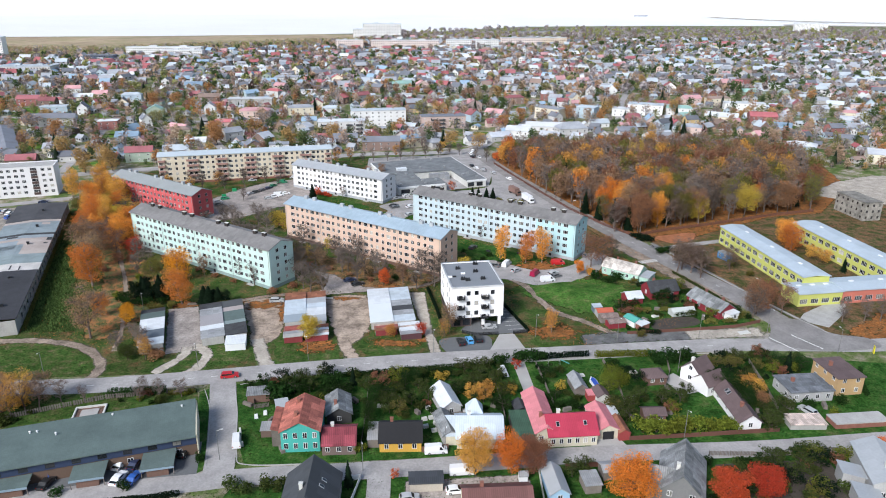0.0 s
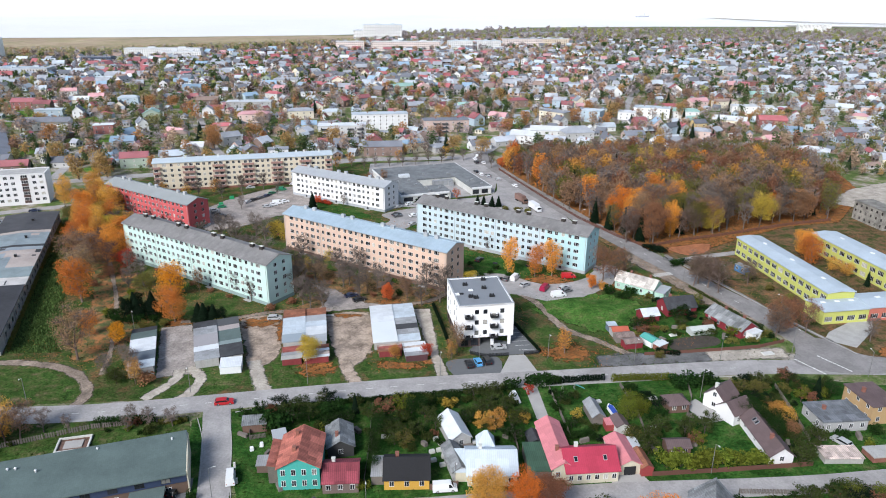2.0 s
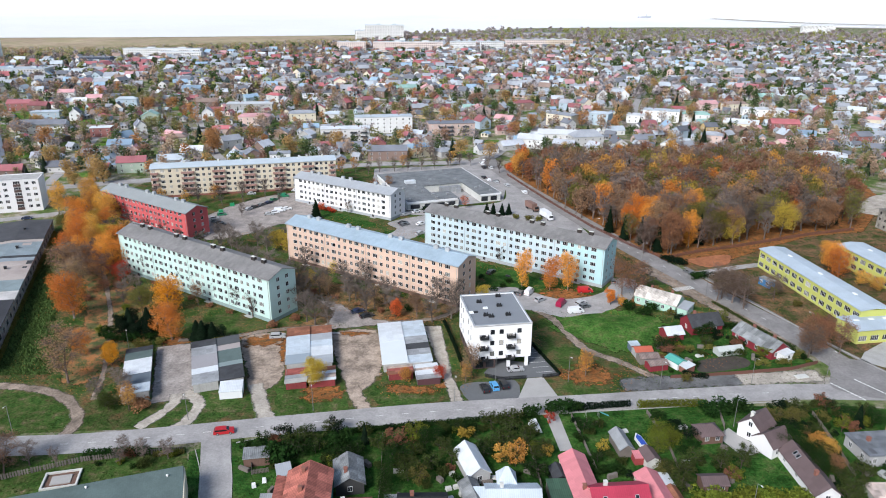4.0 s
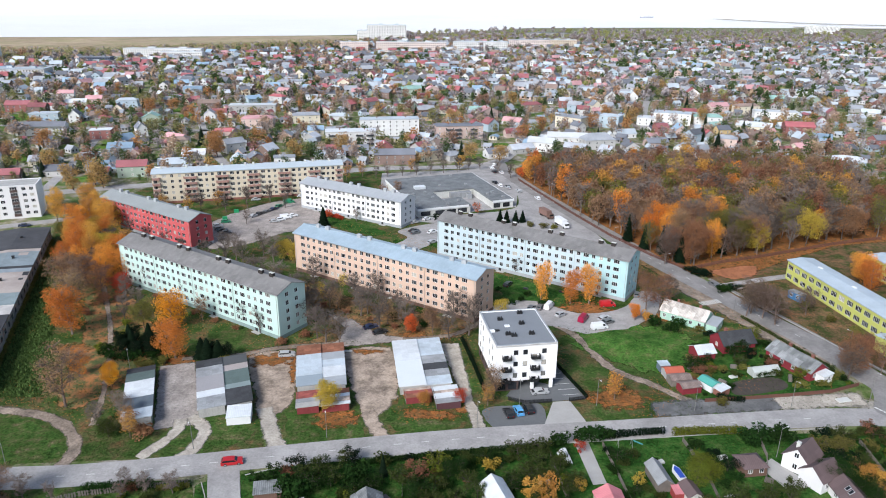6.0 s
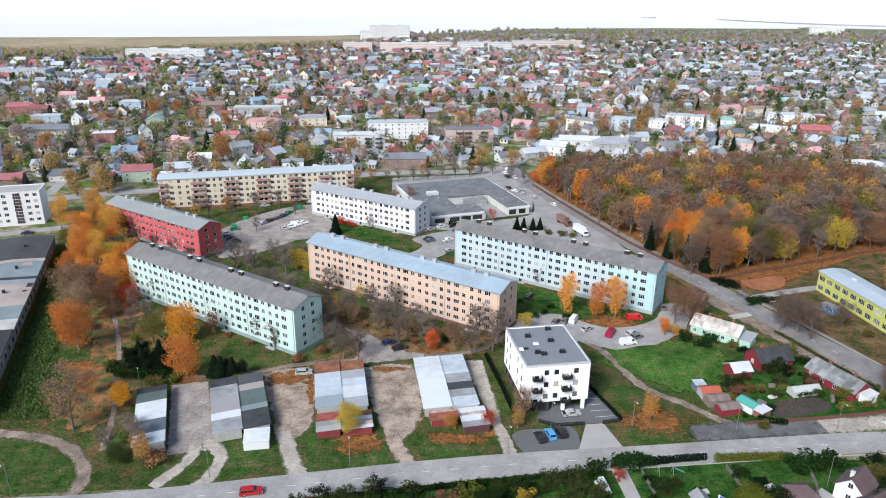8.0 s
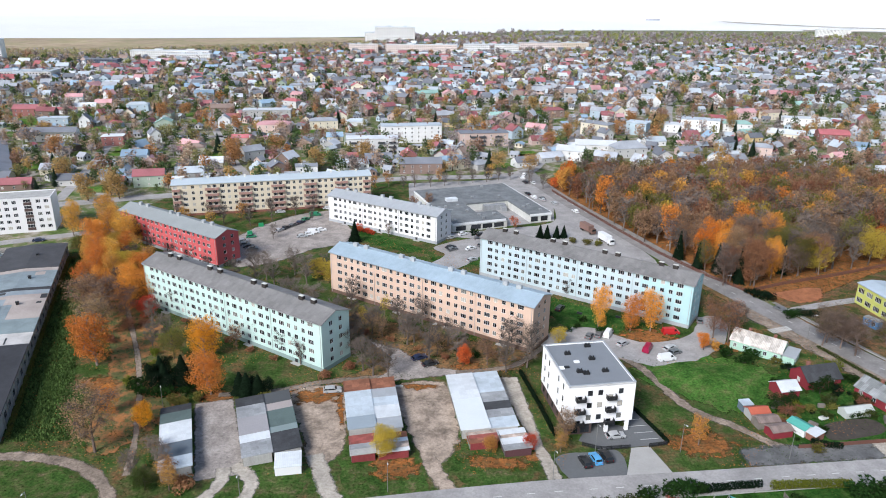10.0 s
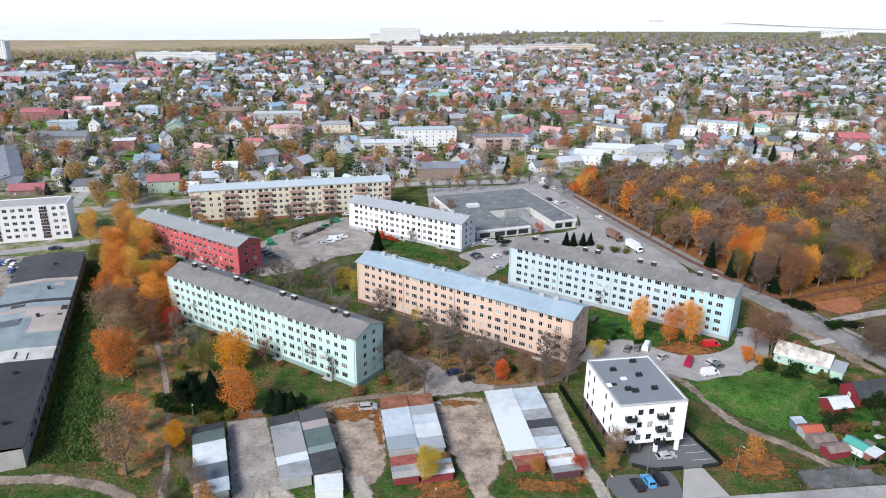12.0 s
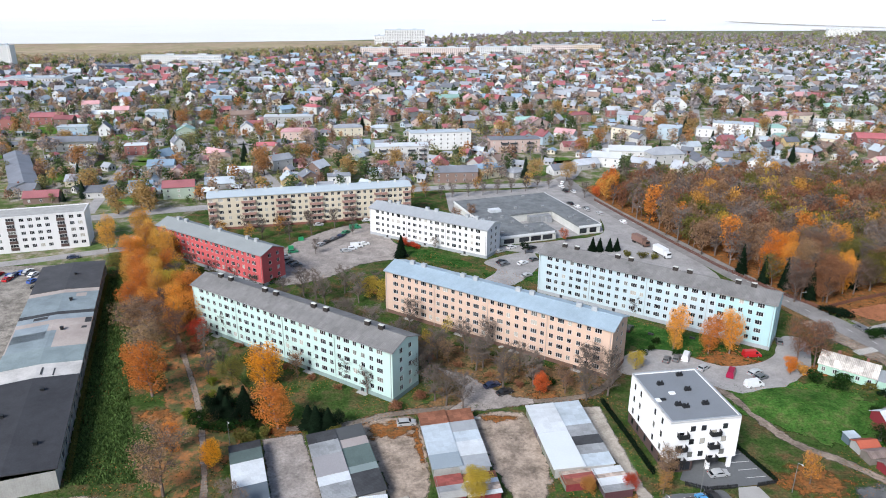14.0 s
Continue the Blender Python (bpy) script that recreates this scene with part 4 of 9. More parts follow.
block("long mint-green five-storey apartment block with grey roof", -123.5, 262.0, -33.2, 4, 5, M_MINT, M_MINTP, M_SLATE, M_DARKVENT, M_OFFWHITE, M_WHITE, 77.2)
block("long peach five-storey apartment block with pale blue roof", -65.2, 274.5, -33.3, 4, 5, M_PEACH, M_BROWNP, M_BLUETIN, M_GREYTIN, M_GREYTIN, M_WHITE, 77.0, rise=1.8)
block("long pale turquoise five-storey block with dark roof", -13.2, 291.2, -33.5, 4, 5, M_TURQ, M_GREYP, M_SLATE, M_DARKVENT, M_OFFWHITE, M_WHITE, 76.0, M_TURQ2)
block("raspberry-red four-storey apartment block with grey roof", -160.4, 327.8, -34.0, 3, 4, M_REDREND, M_GREYP, mat("grey_sheet_roof", (0.25, 0.27, 0.275), 0.8, 0.12, 0.15, 3, 0.2, streak=0.1), M_GREYTIN, M_GREYTIN, M_WHITE, 60.2, D=10.6)
block("white four-storey apartment block with pale metal roof", -78.5, 353.2, -31.2, 3, 4, M_WHITEREND, M_GREYP, M_GREYTIN, M_GREYTIN, M_GREYTIN, M_WHITE, 57.4, rise=1.7)


def balcony_mesh(w, d, h, t=0.08):
    b = Mb()
    b.box(0, -d, -0.14, w, 0, 0)
    b.box(0, -d, 0, w, -d + t, h).box(0, -d + t, 0, t, 0, h).box(w - t, -d + t, 0, w, 0, h)
    return b


def balcony_block():
    """The cream five-storey block with seven stacks of dusky pink balconies."""
    L, D, base, fl, st = 90.4, 11.5, 1.1, 2.72, 5
    H = base + fl * st
    ob = thing("apartment_block", "cream five-storey block with dusky pink balconies", "apartment block", pose(-149.4, 356.0, 0, 0, 0, 14.5))
    bays = [0.2, 14.3, 29.0, 43.7, 58.4, 73.1, 86.6]
    cols = []
    for a, b in zip(bays, bays[1:]):
        a0 = a + (3.6 if a < 1 else 6.2)
        step = (b - a0) / 3
        cols += [(a0 + step * (k + 0.5) - w / 2, w, n) for k, (w, n) in enumerate(((1.9, 3), (1.3, 2), (1.3, 2)))]
    inner = [(b + (0.4 if b < 1 else 0.9) + k * 2.5, 1.7, 3) for b in bays for k in range(1 if b < 1 or b > 86 else 2)]
    holes = [(u, u + w, base + r * fl + 0.8, base + r * fl + 2.25) for r in range(st) for u, w, _ in cols + inner]
    mb = Mb()
    holed(mb, lambda u, d, z: (u, d, z), L, base, H, holes)
    mb.face(((L, 0, base), (L, D, base), (L, D, H), (L, 0, H)))
    mb.face(((L, D, base), (0, D, base), (0, D, H), (L, D, H)))
    mb.face(((0, D, base), (0, 0, base), (0, 0, H), (0, D, H)))
    part("wall", mb, M_CREAM, ob)
    pb = Mb()
    pb.box(-0.05, -0.06, 0, L + 0.05, D + 0.05, base)
    part("plinth", pb, M_BRICK, ob)
    rb = Mb()
    gable_roof(rb, L, D, H, 1.0, 0.35, 0.25)
    rf = part("roof", rb, mat("pale_blue_grey_sheet_roof", (0.44, 0.5, 0.54), 0.55, 0.07, 0.15, 2, 0.05), ob)
    for r in range(st):
        for u, w, n in cols + inner:
            window(ob, pose(u, 0, base + r * fl + 0.8), w, 1.45, n, False)
    wide, narrow = balcony_mesh(6.0, 1.15, 1.0).data("balcony", M_PINKB), balcony_mesh(3.4, 1.15, 1.0).data("balcony", M_PINKB)
    for b in bays:
        for r in range(st):
            part("balcony", narrow if b < 1 or b > 86 else wide, None, ob, at=pose(b, -0.01, base + r * fl + 0.02))
    vb = Mb()
    vb.box(-0.45, -0.4, -0.3, 0.45, 0.4, 1.3)
    vm = vb.data("chimney", M_OFFWHITE)
    for x in (4, 15.5, 25, 32, 43, 47, 58, 62, 72, 76, 84):
        part("chimney", vm, None, rf, at=pose(x, D / 2, H + 1.0))


balcony_block()


def panel_block(label, x, y, rz, L, D, st, wall, dark_cols, roof_mat, floor=2.75):
    """A flat-roofed block with parapet; dark_cols are glazed stair bays with dark panels."""
    base = 0.9
    H = base + floor * st + 0.4
    ob = thing("apartment_block", label, "apartment block", pose(x, y, 0, 0, 0, rz))
    cols, u = [], 1.2
    while u + 1.7 < L - 0.8:
        if not any(abs(u + 0.85 - c) < 2.2 for c in dark_cols):
            cols.append(u)
        u += 3.0
    holes = [(u, u + 1.7, base + r * floor + 0.8, base + r * floor + 2.2) for r in range(st) for u in cols]
    mb = Mb()
    holed(mb, lambda u, d, z: (u, d, z), L, 0, H, holes)
    mb.face(((L, 0, 0), (L, D, 0), (L, D, H), (L, 0, H)))
    mb.face(((L, D, 0), (0, D, 0), (0, D, H), (L, D, H)))
    mb.face(((0, D, 0), (0, 0, 0), (0, 0, H), (0, D, H)))
    part("wall", mb, wall, ob)
    rb = Mb()
    rb.box(0.3, 0.3, H - 0.5, L - 0.3, D - 0.3, H - 0.3)
    part("roof", rb, roof_mat, ob)
    eb = Mb()
    eb.box(-0.1, -0.1, H - 0.3, L + 0.1, 0.3, H + 0.02).box(-0.1, D - 0.3, H - 0.3, L + 0.1, D + 0.1, H + 0.02).box(-0.1, 0.3, H - 0.3, 0.3, D - 0.3, H + 0.02).box(L - 0.3, 0.3, H - 0.3, L + 0.1, D - 0.3, H + 0.02)
    part("parapet", eb, wall, ob)
    for r in range(st):
        for u in cols:
            window(ob, pose(u, 0, base + r * floor + 0.8), 1.7, 1.4, 3, False)
    for c in dark_cols:
        for r in range(st):
            db = Mb()
            db.box(-1.5, -0.12, 0, 1.5, -0.02, 1.25)
            part("stair_panel", db, M_BRICK_D, ob, at=pose(c, 0, base + r * floor))
            window(ob, pose(c - 1.4, -0.06, base + r * floor + 1.3), 2.8, 1.3, 3, True)
    return ob


panel_block("white five-storey panel block with dark stair bays", -233.5, 322.0, 18.0, 43.0, 12.5, 5, M_WHITEREND, [2.5, 16, 34.0], M_CONCRETE)


# ---- the new white building with black balconies ----
def new_building():
    W, D, z0, H = 16.2, 20.6, 3.0, 13.3
    fl = 3.3
    ob = thing("apartment_building", "new white four-storey building with black balconies", "apartment building", pose(2.75, 192.3, 0, 0, 0, 9.5))
    front = []
    for r in range(3):
        z = z0 + 0.55 + r * fl
        front += [(2.1, 3.3, z - 0.45, z + 1.75), (4.6, 5.8, z + 0.35, z + 1.75), (7.1, 8.3, z + 0.35, z + 1.75), (9.6, 10.8, z - 0.45, z + 1.75), (12.1, 13.3, z + 0.35, z + 1.75)]
    left = [(u, u + 0.9, z0 + 0.75 + r * fl, z0 + 2.35 + r * fl) for r in range(3) for u in (2.0, 5.2, 12.6, 16.2)]
    mb = Mb()
    holed(mb, lambda u, d, z: (u, d, z), W, z0, H, front)
    holed(mb, lambda u, d, z: (d, D - u, z), D, z0, H, left)
    mb.face(((W, 0, z0), (W, D, z0), (W, D, H), (W, 0, H)))
    mb.face(((W, D, z0), (0, D, z0), (0, D, H), (W, D, H)))
    mb.face(((0, 0, z0), (W, 0, z0), (W, D, z0), (0, D, z0)))
    part("wall", mb, mat("new_white_render", (0.82, 0.82, 0.83), 0.8, 0.03, 0.2, 4, 0.03, streak=0.03), ob)
    gb = Mb()
    gb.box(0.15, 0.3, 0, 6.3, D - 0.1, z0).box(6.3, 9.5, 0, W - 0.4, D - 0.1, z0)
    part("brick_base", gb, M_BRICK_D, ob, "dark brown brick ground storey")
    for u in (9.6, 14.7):
        c = Mb()
        c.box(u, 0.1, 0, u + 0.85, 0.75, z0)
        part("pillar", c, MATS["new_white_render"], ob)
    c = Mb()
    c.box(14.9, 6.0, 0, 15.6, 6.7, z0)
    part("pillar", c, MATS["new_white_render"], ob)
    for k, u in enumerate((0.7, 3.6)):
        window(ob, pose(u, 0.3, 0.4), 2.2, 2.2, 2, True, M_BLACK)
    for u in (2.0, 5.0, 9.0, 13.0, 16.5):
        window(ob, pose(0.15, D - u, 0.9, 0, 0, 270), 1.0, 1.6, 1, True, M_BLACK)
    rb = Mb()
    rb.box(0.35, 0.35, H - 0.35, W - 0.35, D - 0.35, H - 0.2)
    rf = part("roof", rb, mat("grey_roof_membrane", (0.2, 0.215, 0.235), 0.8, 0.08, 0.2, 3, 0.05), ob)
    eb = Mb()
    for a in ((0, 0, W, 0.35), (0, D - 0.35, W, D), (0, 0.35, 0.35, D - 0.35), (W - 0.35, 0.35, W, D - 0.35)):
        eb.box(a[0], a[1], H - 0.4, a[2], a[3], H + 0.12)
    eb.box(0.35, 8.2, H - 0.3, 1.6, 9.4, H + 0.12)
    part("parapet", eb, MATS["new_white_render"], ob)
    cb = Mb()
    for a in ((-0.04, -0.04, W + 0.04, 0.38), (-0.04, D - 0.38, W + 0.04, D + 0.04), (-0.04, 0.38, 0.38, D - 0.38), (W - 0.38, 0.38, W + 0.04, D - 0.38)):
        cb.box(a[0], a[1], H + 0.12, a[2], a[3], H + 0.17)
    part("coping", cb, M_GREYTIN, ob)
    vb = Mb()
    vb.box(-0.75, -0.4, 0, 0.75, 0.4, 0.55).box(-0.65, -0.3, 0.55, -0.1, 0.3, 0.95).tube((0.35, 0, 0.55), (0.35, 0, 1.05), 0.22, 0.18, 8, cap=True)
    vm = vb.data("roof_vent", M_BLACK)
    for u, v in ((4.6, 15.2), (11.0, 18.4), (9.8, 12.0), (4.7, 6.4), (6.0, 5.4), (10.9, 5.9)):
        part("roof_vent", vm, None, rf, at=pose(u, v, H - 0.2))
    sb = Mb()
    sb.box(-0.7, -0.5, 0, 0.7, 0.5, 0.35, taper=0.08)
    part("skylight", sb, M_WHITE, rf, at=pose(5.6, 11.2, H - 0.2))
    hb = Mb()
    hb.box(-0.6, -0.3, 0, 0.6, 0.3, 0.4)
    part("roof_hatch", hb, M_BLACK, rf, at=pose(2.3, 8.9, H - 0.2))
    for a, b, c, d in front:
        window(ob, pose(a, 0, c), b - a, d - c, 1, False, M_BLACK)
    for a, b, c, d in left:
        window(ob, pose(0, D - a, c, 0, 0, 270), b - a, d - c, 1, False, M_BLACK)
    for r in range(3):
        for u in (1.6, 9.1):
            bb = Mb()
            bb.box(0, -1.25, -0.15, 2.3, -0.01, 0)
            bal = part("balcony", bb, M_BLACK, ob, at=pose(u, 0, z0 + 0.1 + r * fl))
            gb = Mb()
            gb.box(0, -1.25, 1.0, 2.3, -1.2, 1.06).box(0, -1.2, 1.0, 0.05, -0.02, 1.06).box(2.25, -1.2, 1.0, 2.3, -0.02, 1.06)
            for k in range(20):
                x = 0.03 + k * 0.118
                gb.box(x, -1.24, 0, x + 0.07, -1.215, 1.0)
            for k in range(9):
                y = -1.16 + k * 0.13
                gb.box(0.0, y, 0, 0.03, y + 0.08, 1.0).box(2.27, y, 0, 2.3, y + 0.08, 1.0)
            tagged(part("railing", gb, M_BLACK, bal), kind="stuff")


new_building()


# ---- houses, garages, sheds ----
def M(name, col, rough=0.8, **k):
    k.setdefault("vary", 0.14)
    return mat(name, col, rough, **k)


M_RUST = M("rusty_sheet", (0.24, 0.1, 0.06), sheets=0.25, vary=0.3, big=0.4, streak=0.2)
M_TINW = M("white_tin_roof", (0.58, 0.61, 0.635), 0.5, sheets=0.07, vary=0.12, stain=0.08)
M_TINB = M("bluish_tin_roof", (0.46, 0.52, 0.57), 0.5, sheets=0.09, vary=0.14, stain=0.12)
M_TING = M("grey_tin_roof", (0.28, 0.29, 0.3), 0.6, sheets=0.14, vary=0.2, stain=0.15)
M_FELT = M("black_roofing_felt", (0.05, 0.052, 0.057), 0.9, sheets=0.15, vary=0.25, stain=0.2)
M_FELTG = M("grey_green_felt", (0.095, 0.13, 0.125), 0.9, sheets=0.03, vary=0.2, stain=0.1)
M_SLATE2 = M("old_grey_slate", (0.2, 0.21, 0.215), 0.85, sheets=0.3, vary=0.3, big=0.5, stain=0.3)
M_CRIMSON = M("crimson_tile_roof", (0.4, 0.04, 0.075), 0.6, sheets=0.08, vary=0.16)
M_PINKROOF = M("faded_pink_sheet_roof", (0.56, 0.2, 0.22), 0.7, sheets=0.1, vary=0.12)
M_BROWNROOF = M("brown_tile_roof", (0.12, 0.085, 0.085), 0.8, sheets=0.12, vary=0.15)
M_GREENROOF = M("dark_green_sheet", (0.05, 0.1, 0.065), 0.7, sheets=0.15, vary=0.15)
M_TEALWALL = M("teal_boards", (0.06, 0.36, 0.32), 0.8, vary=0.12, streak=0.1)
M_OCHRE = M("ochre_yellow_boards", (0.55, 0.32, 0.06), 0.8, vary=0.12, streak=0.1)
M_REDBOARD = M("dark_red_boards", (0.21, 0.026, 0.036), 0.8, vary=0.15, streak=0.1)
M_CREAMW = M("pale_cream_wall", (0.54, 0.5, 0.39), 0.85, streak=0.08)
M_LIME = M("lime_yellow_render", (0.48, 0.5, 0.14), 0.85, vary=0.05)
M_SALMON = M("salmon_red_render", (0.5, 0.16, 0.12), 0.85, vary=0.06)
M_ORANGEW = M("apricot_render", (0.43, 0.29, 0.15), 0.85, streak=0.1)
M_LBLUE = M("light_blue_boards", (0.3, 0.45, 0.6), 0.8)
M_NAVY = M("navy_cladding", (0.03, 0.045, 0.09), 0.6)
M_GREYWALL = M("grey_render", (0.36, 0.36, 0.36), 0.85, streak=0.1)
M_DKGREY = M("dark_grey_tiles", (0.055, 0.06, 0.068), 0.7, sheets=0.15, vary=0.12)
M_MINTW = M("mint_boards", (0.36, 0.55, 0.46), 0.8)


NEAR = []


def house(name, label, category, x, y, rz, w, d, h, rise, wall, roof, kind="gable", wins=(), chimneys=1, over=0.35, group="", glass=True, skylights=(), ww=1.0, wh=1.25, storey=2.8, frame_mat=None, z=0.0, plain=False):
    """A house w (along its ridge) x d, eaves at h. wins: (side, number, storeys) with side 0 -y, 1 +x, 2 +y, 3 -x."""
    ob = thing(name, label, category, pose(x, y, z, 0, 0, rz), group)
    a, b = w / 2, d / 2
    NEAR.extend((x + u * a * math.cos(radians(rz)), y + u * a * math.sin(radians(rz)), b) for u in (-0.7, 0, 0.7))
    mb, rb = Mb(), Mb()
    t = 0.16
    if kind in ("gable", "hip", "flat", "mono"):
        mb.box(-a, -b, 0, a, b, h)
    if kind == "gable":
        for s in (-1, 1):
            mb.face(((s * a, -b, h), (s * a, b, h), (s * a, 0, h + rise)))
        f = over * rise / b
        for s in (-1, 1):
            rb.slab([(-a - over, s * (b + over), h - f + t), (a + over, s * (b + over), h - f + t), (a + over, 0, h + rise + t), (-a - over, 0, h + rise + t)], t)
    elif kind == "hip":
        k = max(a - b * 0.8, 0.2)
        e = [(-a - over, -b - over, h), (a + over, -b - over, h), (a + over, b + over, h), (-a - over, b + over, h)]
        r0, r1 = (-k, 0, h + rise), (k, 0, h + rise)
        for q in ((e[0], e[1], r1, r0), (e[1], e[2], r1), (e[2], e[3], r0, r1), (e[3], e[0], r0), e[::-1]):
            rb.face(q)
        rb.weld()
    elif kind == "mono":
        rb.slab([(-a - over, -b - over, h + 0.06), (a + over, -b - over, h + 0.06), (a + over, b + over, h + rise), (-a - over, b + over, h + rise)], t)
        mb.face(((-a, b, h), (a, b, h), (a, b, h + rise - t), (-a, b, h + rise - t)))
        for s in (-1, 1):
            mb.face(((s * a, -b, h), (s * a, b, h), (s * a, b, h + rise - t)))
    else:
        rb.box(-a - over, -b - over, h, a + over, b + over, h + 0.28)
    part("wall", mb, wall, ob)
    rf = part("roof", rb, roof, ob)
    if chimneys:
        cb = Mb()
        cb.box(-0.35, -0.35, -0.8, 0.35, 0.35, 0.9).box(-0.42, -0.42, 0.9, 0.42, 0.42, 1.02)
        cm = cb.data("chimney", M_BRICK if (int(abs(x) * 7) % 3) else M_OFFWHITE)
        for c in range(chimneys):
            part("chimney", cm, None, rf, at=pose((-0.22 + 0.5 * c) * w, 0.12 * d, h + rise * 0.85))
    for side, number, storeys in wins:
        length = w if side in (0, 2) else d
        fm = wall_face(side, w, d)
        for s in range(storeys):
            for k in range(number):
                zz = 0.95 + s * storey
                if glass:
                    window(ob, fm @ pose(length * (k + 0.5) / number - ww / 2, -0.02, zz), ww, wh, 2, True, frame_mat, plain)
    for sx, sy in skylights:
        kb = Mb()
        kb.box(-0.4, -0.6, 0, 0.4, 0.6, 0.1)
        sk = part("skylight", kb, M_GREYTIN, rf, at=Matrix.Translation((sx, sy * b, h + rise * (1 - abs(sy)) + 0.2)) @ Matrix.Rotation(math.atan2(rise, b) * (1 if sy < 0 else -1), 4, "X"))
        lb = Mb()
        lb.face([(-0.32, -0.5, 0.105), (0.32, -0.5, 0.105), (0.32, 0.5, 0.105), (-0.32, 0.5, 0.105)])
        part("pane", lb, CAR_GLASS, sk)
    return ob


def garage_row(label, x, y, rz, width, strips, h=2.5, wall=None):
    """A row of lock-up garages under one low roof; strips: (length, roof material). Local x runs along the row."""
    ob = thing("garage_row", label, "garage row", pose(x, y, 0, 0, 0, rz))
    L = sum(s[0] for s in strips)
    wb = Mb()
    wb.box(0, 0, 0, L, width, h - 0.1)
    part("wall", wb, wall or M_CONCRETE, ob)
    u = 0.0
    rng = random.Random(int(x * 10))
    for length, m in strips:
        rb = Mb()
        j = rng.uniform(-0.05, 0.12)
        rb.slab([(u + 0.01, -0.35, h + j), (u + length - 0.01, -0.35, h + j), (u + length - 0.01, width + 0.35, h + j + 0.25), (u + 0.01, width + 0.35, h + j + 0.25)], 0.22)
        part("roof_panel", rb, m, ob)
        u += length
    n = max(1, int(L / 3.4))
    db = Mb()
    db.box(0.25, -0.06, 0.05, L / n - 0.25, -0.01, 2.05)
    dm = db.data("garage_door", M("garage_door_paint", (0.16, 0.14, 0.13), 0.6, rnd=0.6, hue=0.5))
    for k in range(n):
        part("garage_door", dm, None, ob, at=pose(k * L / n, 0, 0))
        part("garage_door", dm, None, ob, at=pose((k + 1) * L / n, width, 0, 0, 0, 180))
    return ob


garage_row("garage row with white, grey and green roof strips", -94.4, 198.0, -70.4, 6.4, [(3, M_FELT), (4.2, M_FELTG), (8.2, M_TINW), (5.6, M("slate_blue_felt", (0.11, 0.135, 0.16), 0.9)), (4.4, M_TINB)])
garage_row("garage row with grey and white roof strips", -77.6, 202.4, -70.9, 6.1, [(4, M_FELT), (5, M_TING), (7, M("lilac_grey_roof", (0.29, 0.28, 0.29), 0.8)), (3, M_TINW), (5.4, M_TING)])
garage_row("garage row with green-grey and black roof strips", -71.4, 204.8, -71.0, 5.9, [(4.8, M("charcoal_felt", (0.075, 0.08, 0.085), 0.9)), (3.2, M("pinkish_grey_roof", (0.33, 0.29, 0.28), 0.8)), (7, M_FELTG), (2.4, M("teal_grey_roof", (0.2, 0.25, 0.25), 0.8)), (7.4, M_FELT)])
house("shed", "white corrugated shed at the end of garages", "shed", -59.8, 179.2, 10, 5.6, 4.6, 2.2, 0.5, M_WHITE, M_TINW, "mono", chimneys=0, over=0.1)
garage_row("garage row with rusty, pale blue and grey roofs", -52.0, 211.4, -79.2, 6.1, [(5.2, M_RUST), (11.5, M_TINB), (5, M("blue_grey_roof", (0.28, 0.33, 0.37), 0.7))])
garage_row("garage row with rusty and white roof strips", -45.8, 212.8, -80.2, 6.2, [(5.2, M_RUST), (4, M_GREYTIN), (4, M_TINB), (5.2, M_TINW), (4.6, M_GREYTIN)])
M_REDTIN = M("red_tin_roof", (0.3, 0.085, 0.07), 0.7, sheets=0.2, vary=0.25, stain=0.3)
M_PATCH = M("patched_pale_roof", (0.42, 0.34, 0.29), 0.8, sheets=0.3, vary=0.35, big=0.6, stain=0.4)
M_REDOLD = M("weathered_dark_red_boards", (0.21, 0.04, 0.042), 0.85, vary=0.25, streak=0.25)
garage_row("dark red shed with red and grey tin roof strips", -47.6, 188.6, -80, 5.2, [(3.4, M_REDTIN), (2.0, M_TING), (2.0, M_CONCRETE)], 1.9, M_REDOLD)
garage_row("dark red shed with pale and rusty roof patches", -41.6, 189.4, -80, 6.6, [(2.2, M_RUST), (1.6, M_TINW), (2.2, M_PATCH), (1.2, M_TINW)], 1.9, M_REDOLD)
garage_row("long white-roofed garage row", -25.3, 215.3, -81.6, 6.5, [(12, M_TINW), (13, M("off_white_sheet_roof", (0.62, 0.66, 0.68), 0.6, vary=0.08))])
garage_row("garage row with pale and black roof strips", -18.7, 216.5, -81.5, 6.5, [(10, M_TINB), (4.4, M_TING), (3.4, M_FELT), (3.2, M_TING), (4.2, M_TINB)])
garage_row("red-painted shed with rusty and pale roof strips", -20.6, 190.6, -80.5, 6.4, [(1.3, M_PATCH), (1.5, M_REDTIN), (1.6, M_RUST)], 1.9, M_REDOLD)
garage_row("dark shed with white and rusty roof strips", -13.4, 191.6, -80.5, 6.0, [(2.0, M_TINW), (1.4, M_PATCH), (2.4, M_TINW), (2.0, M_TING)], 1.9, M("dark_maroon_boards", (0.09, 0.04, 0.045), 0.85, vary=0.2, streak=0.2))


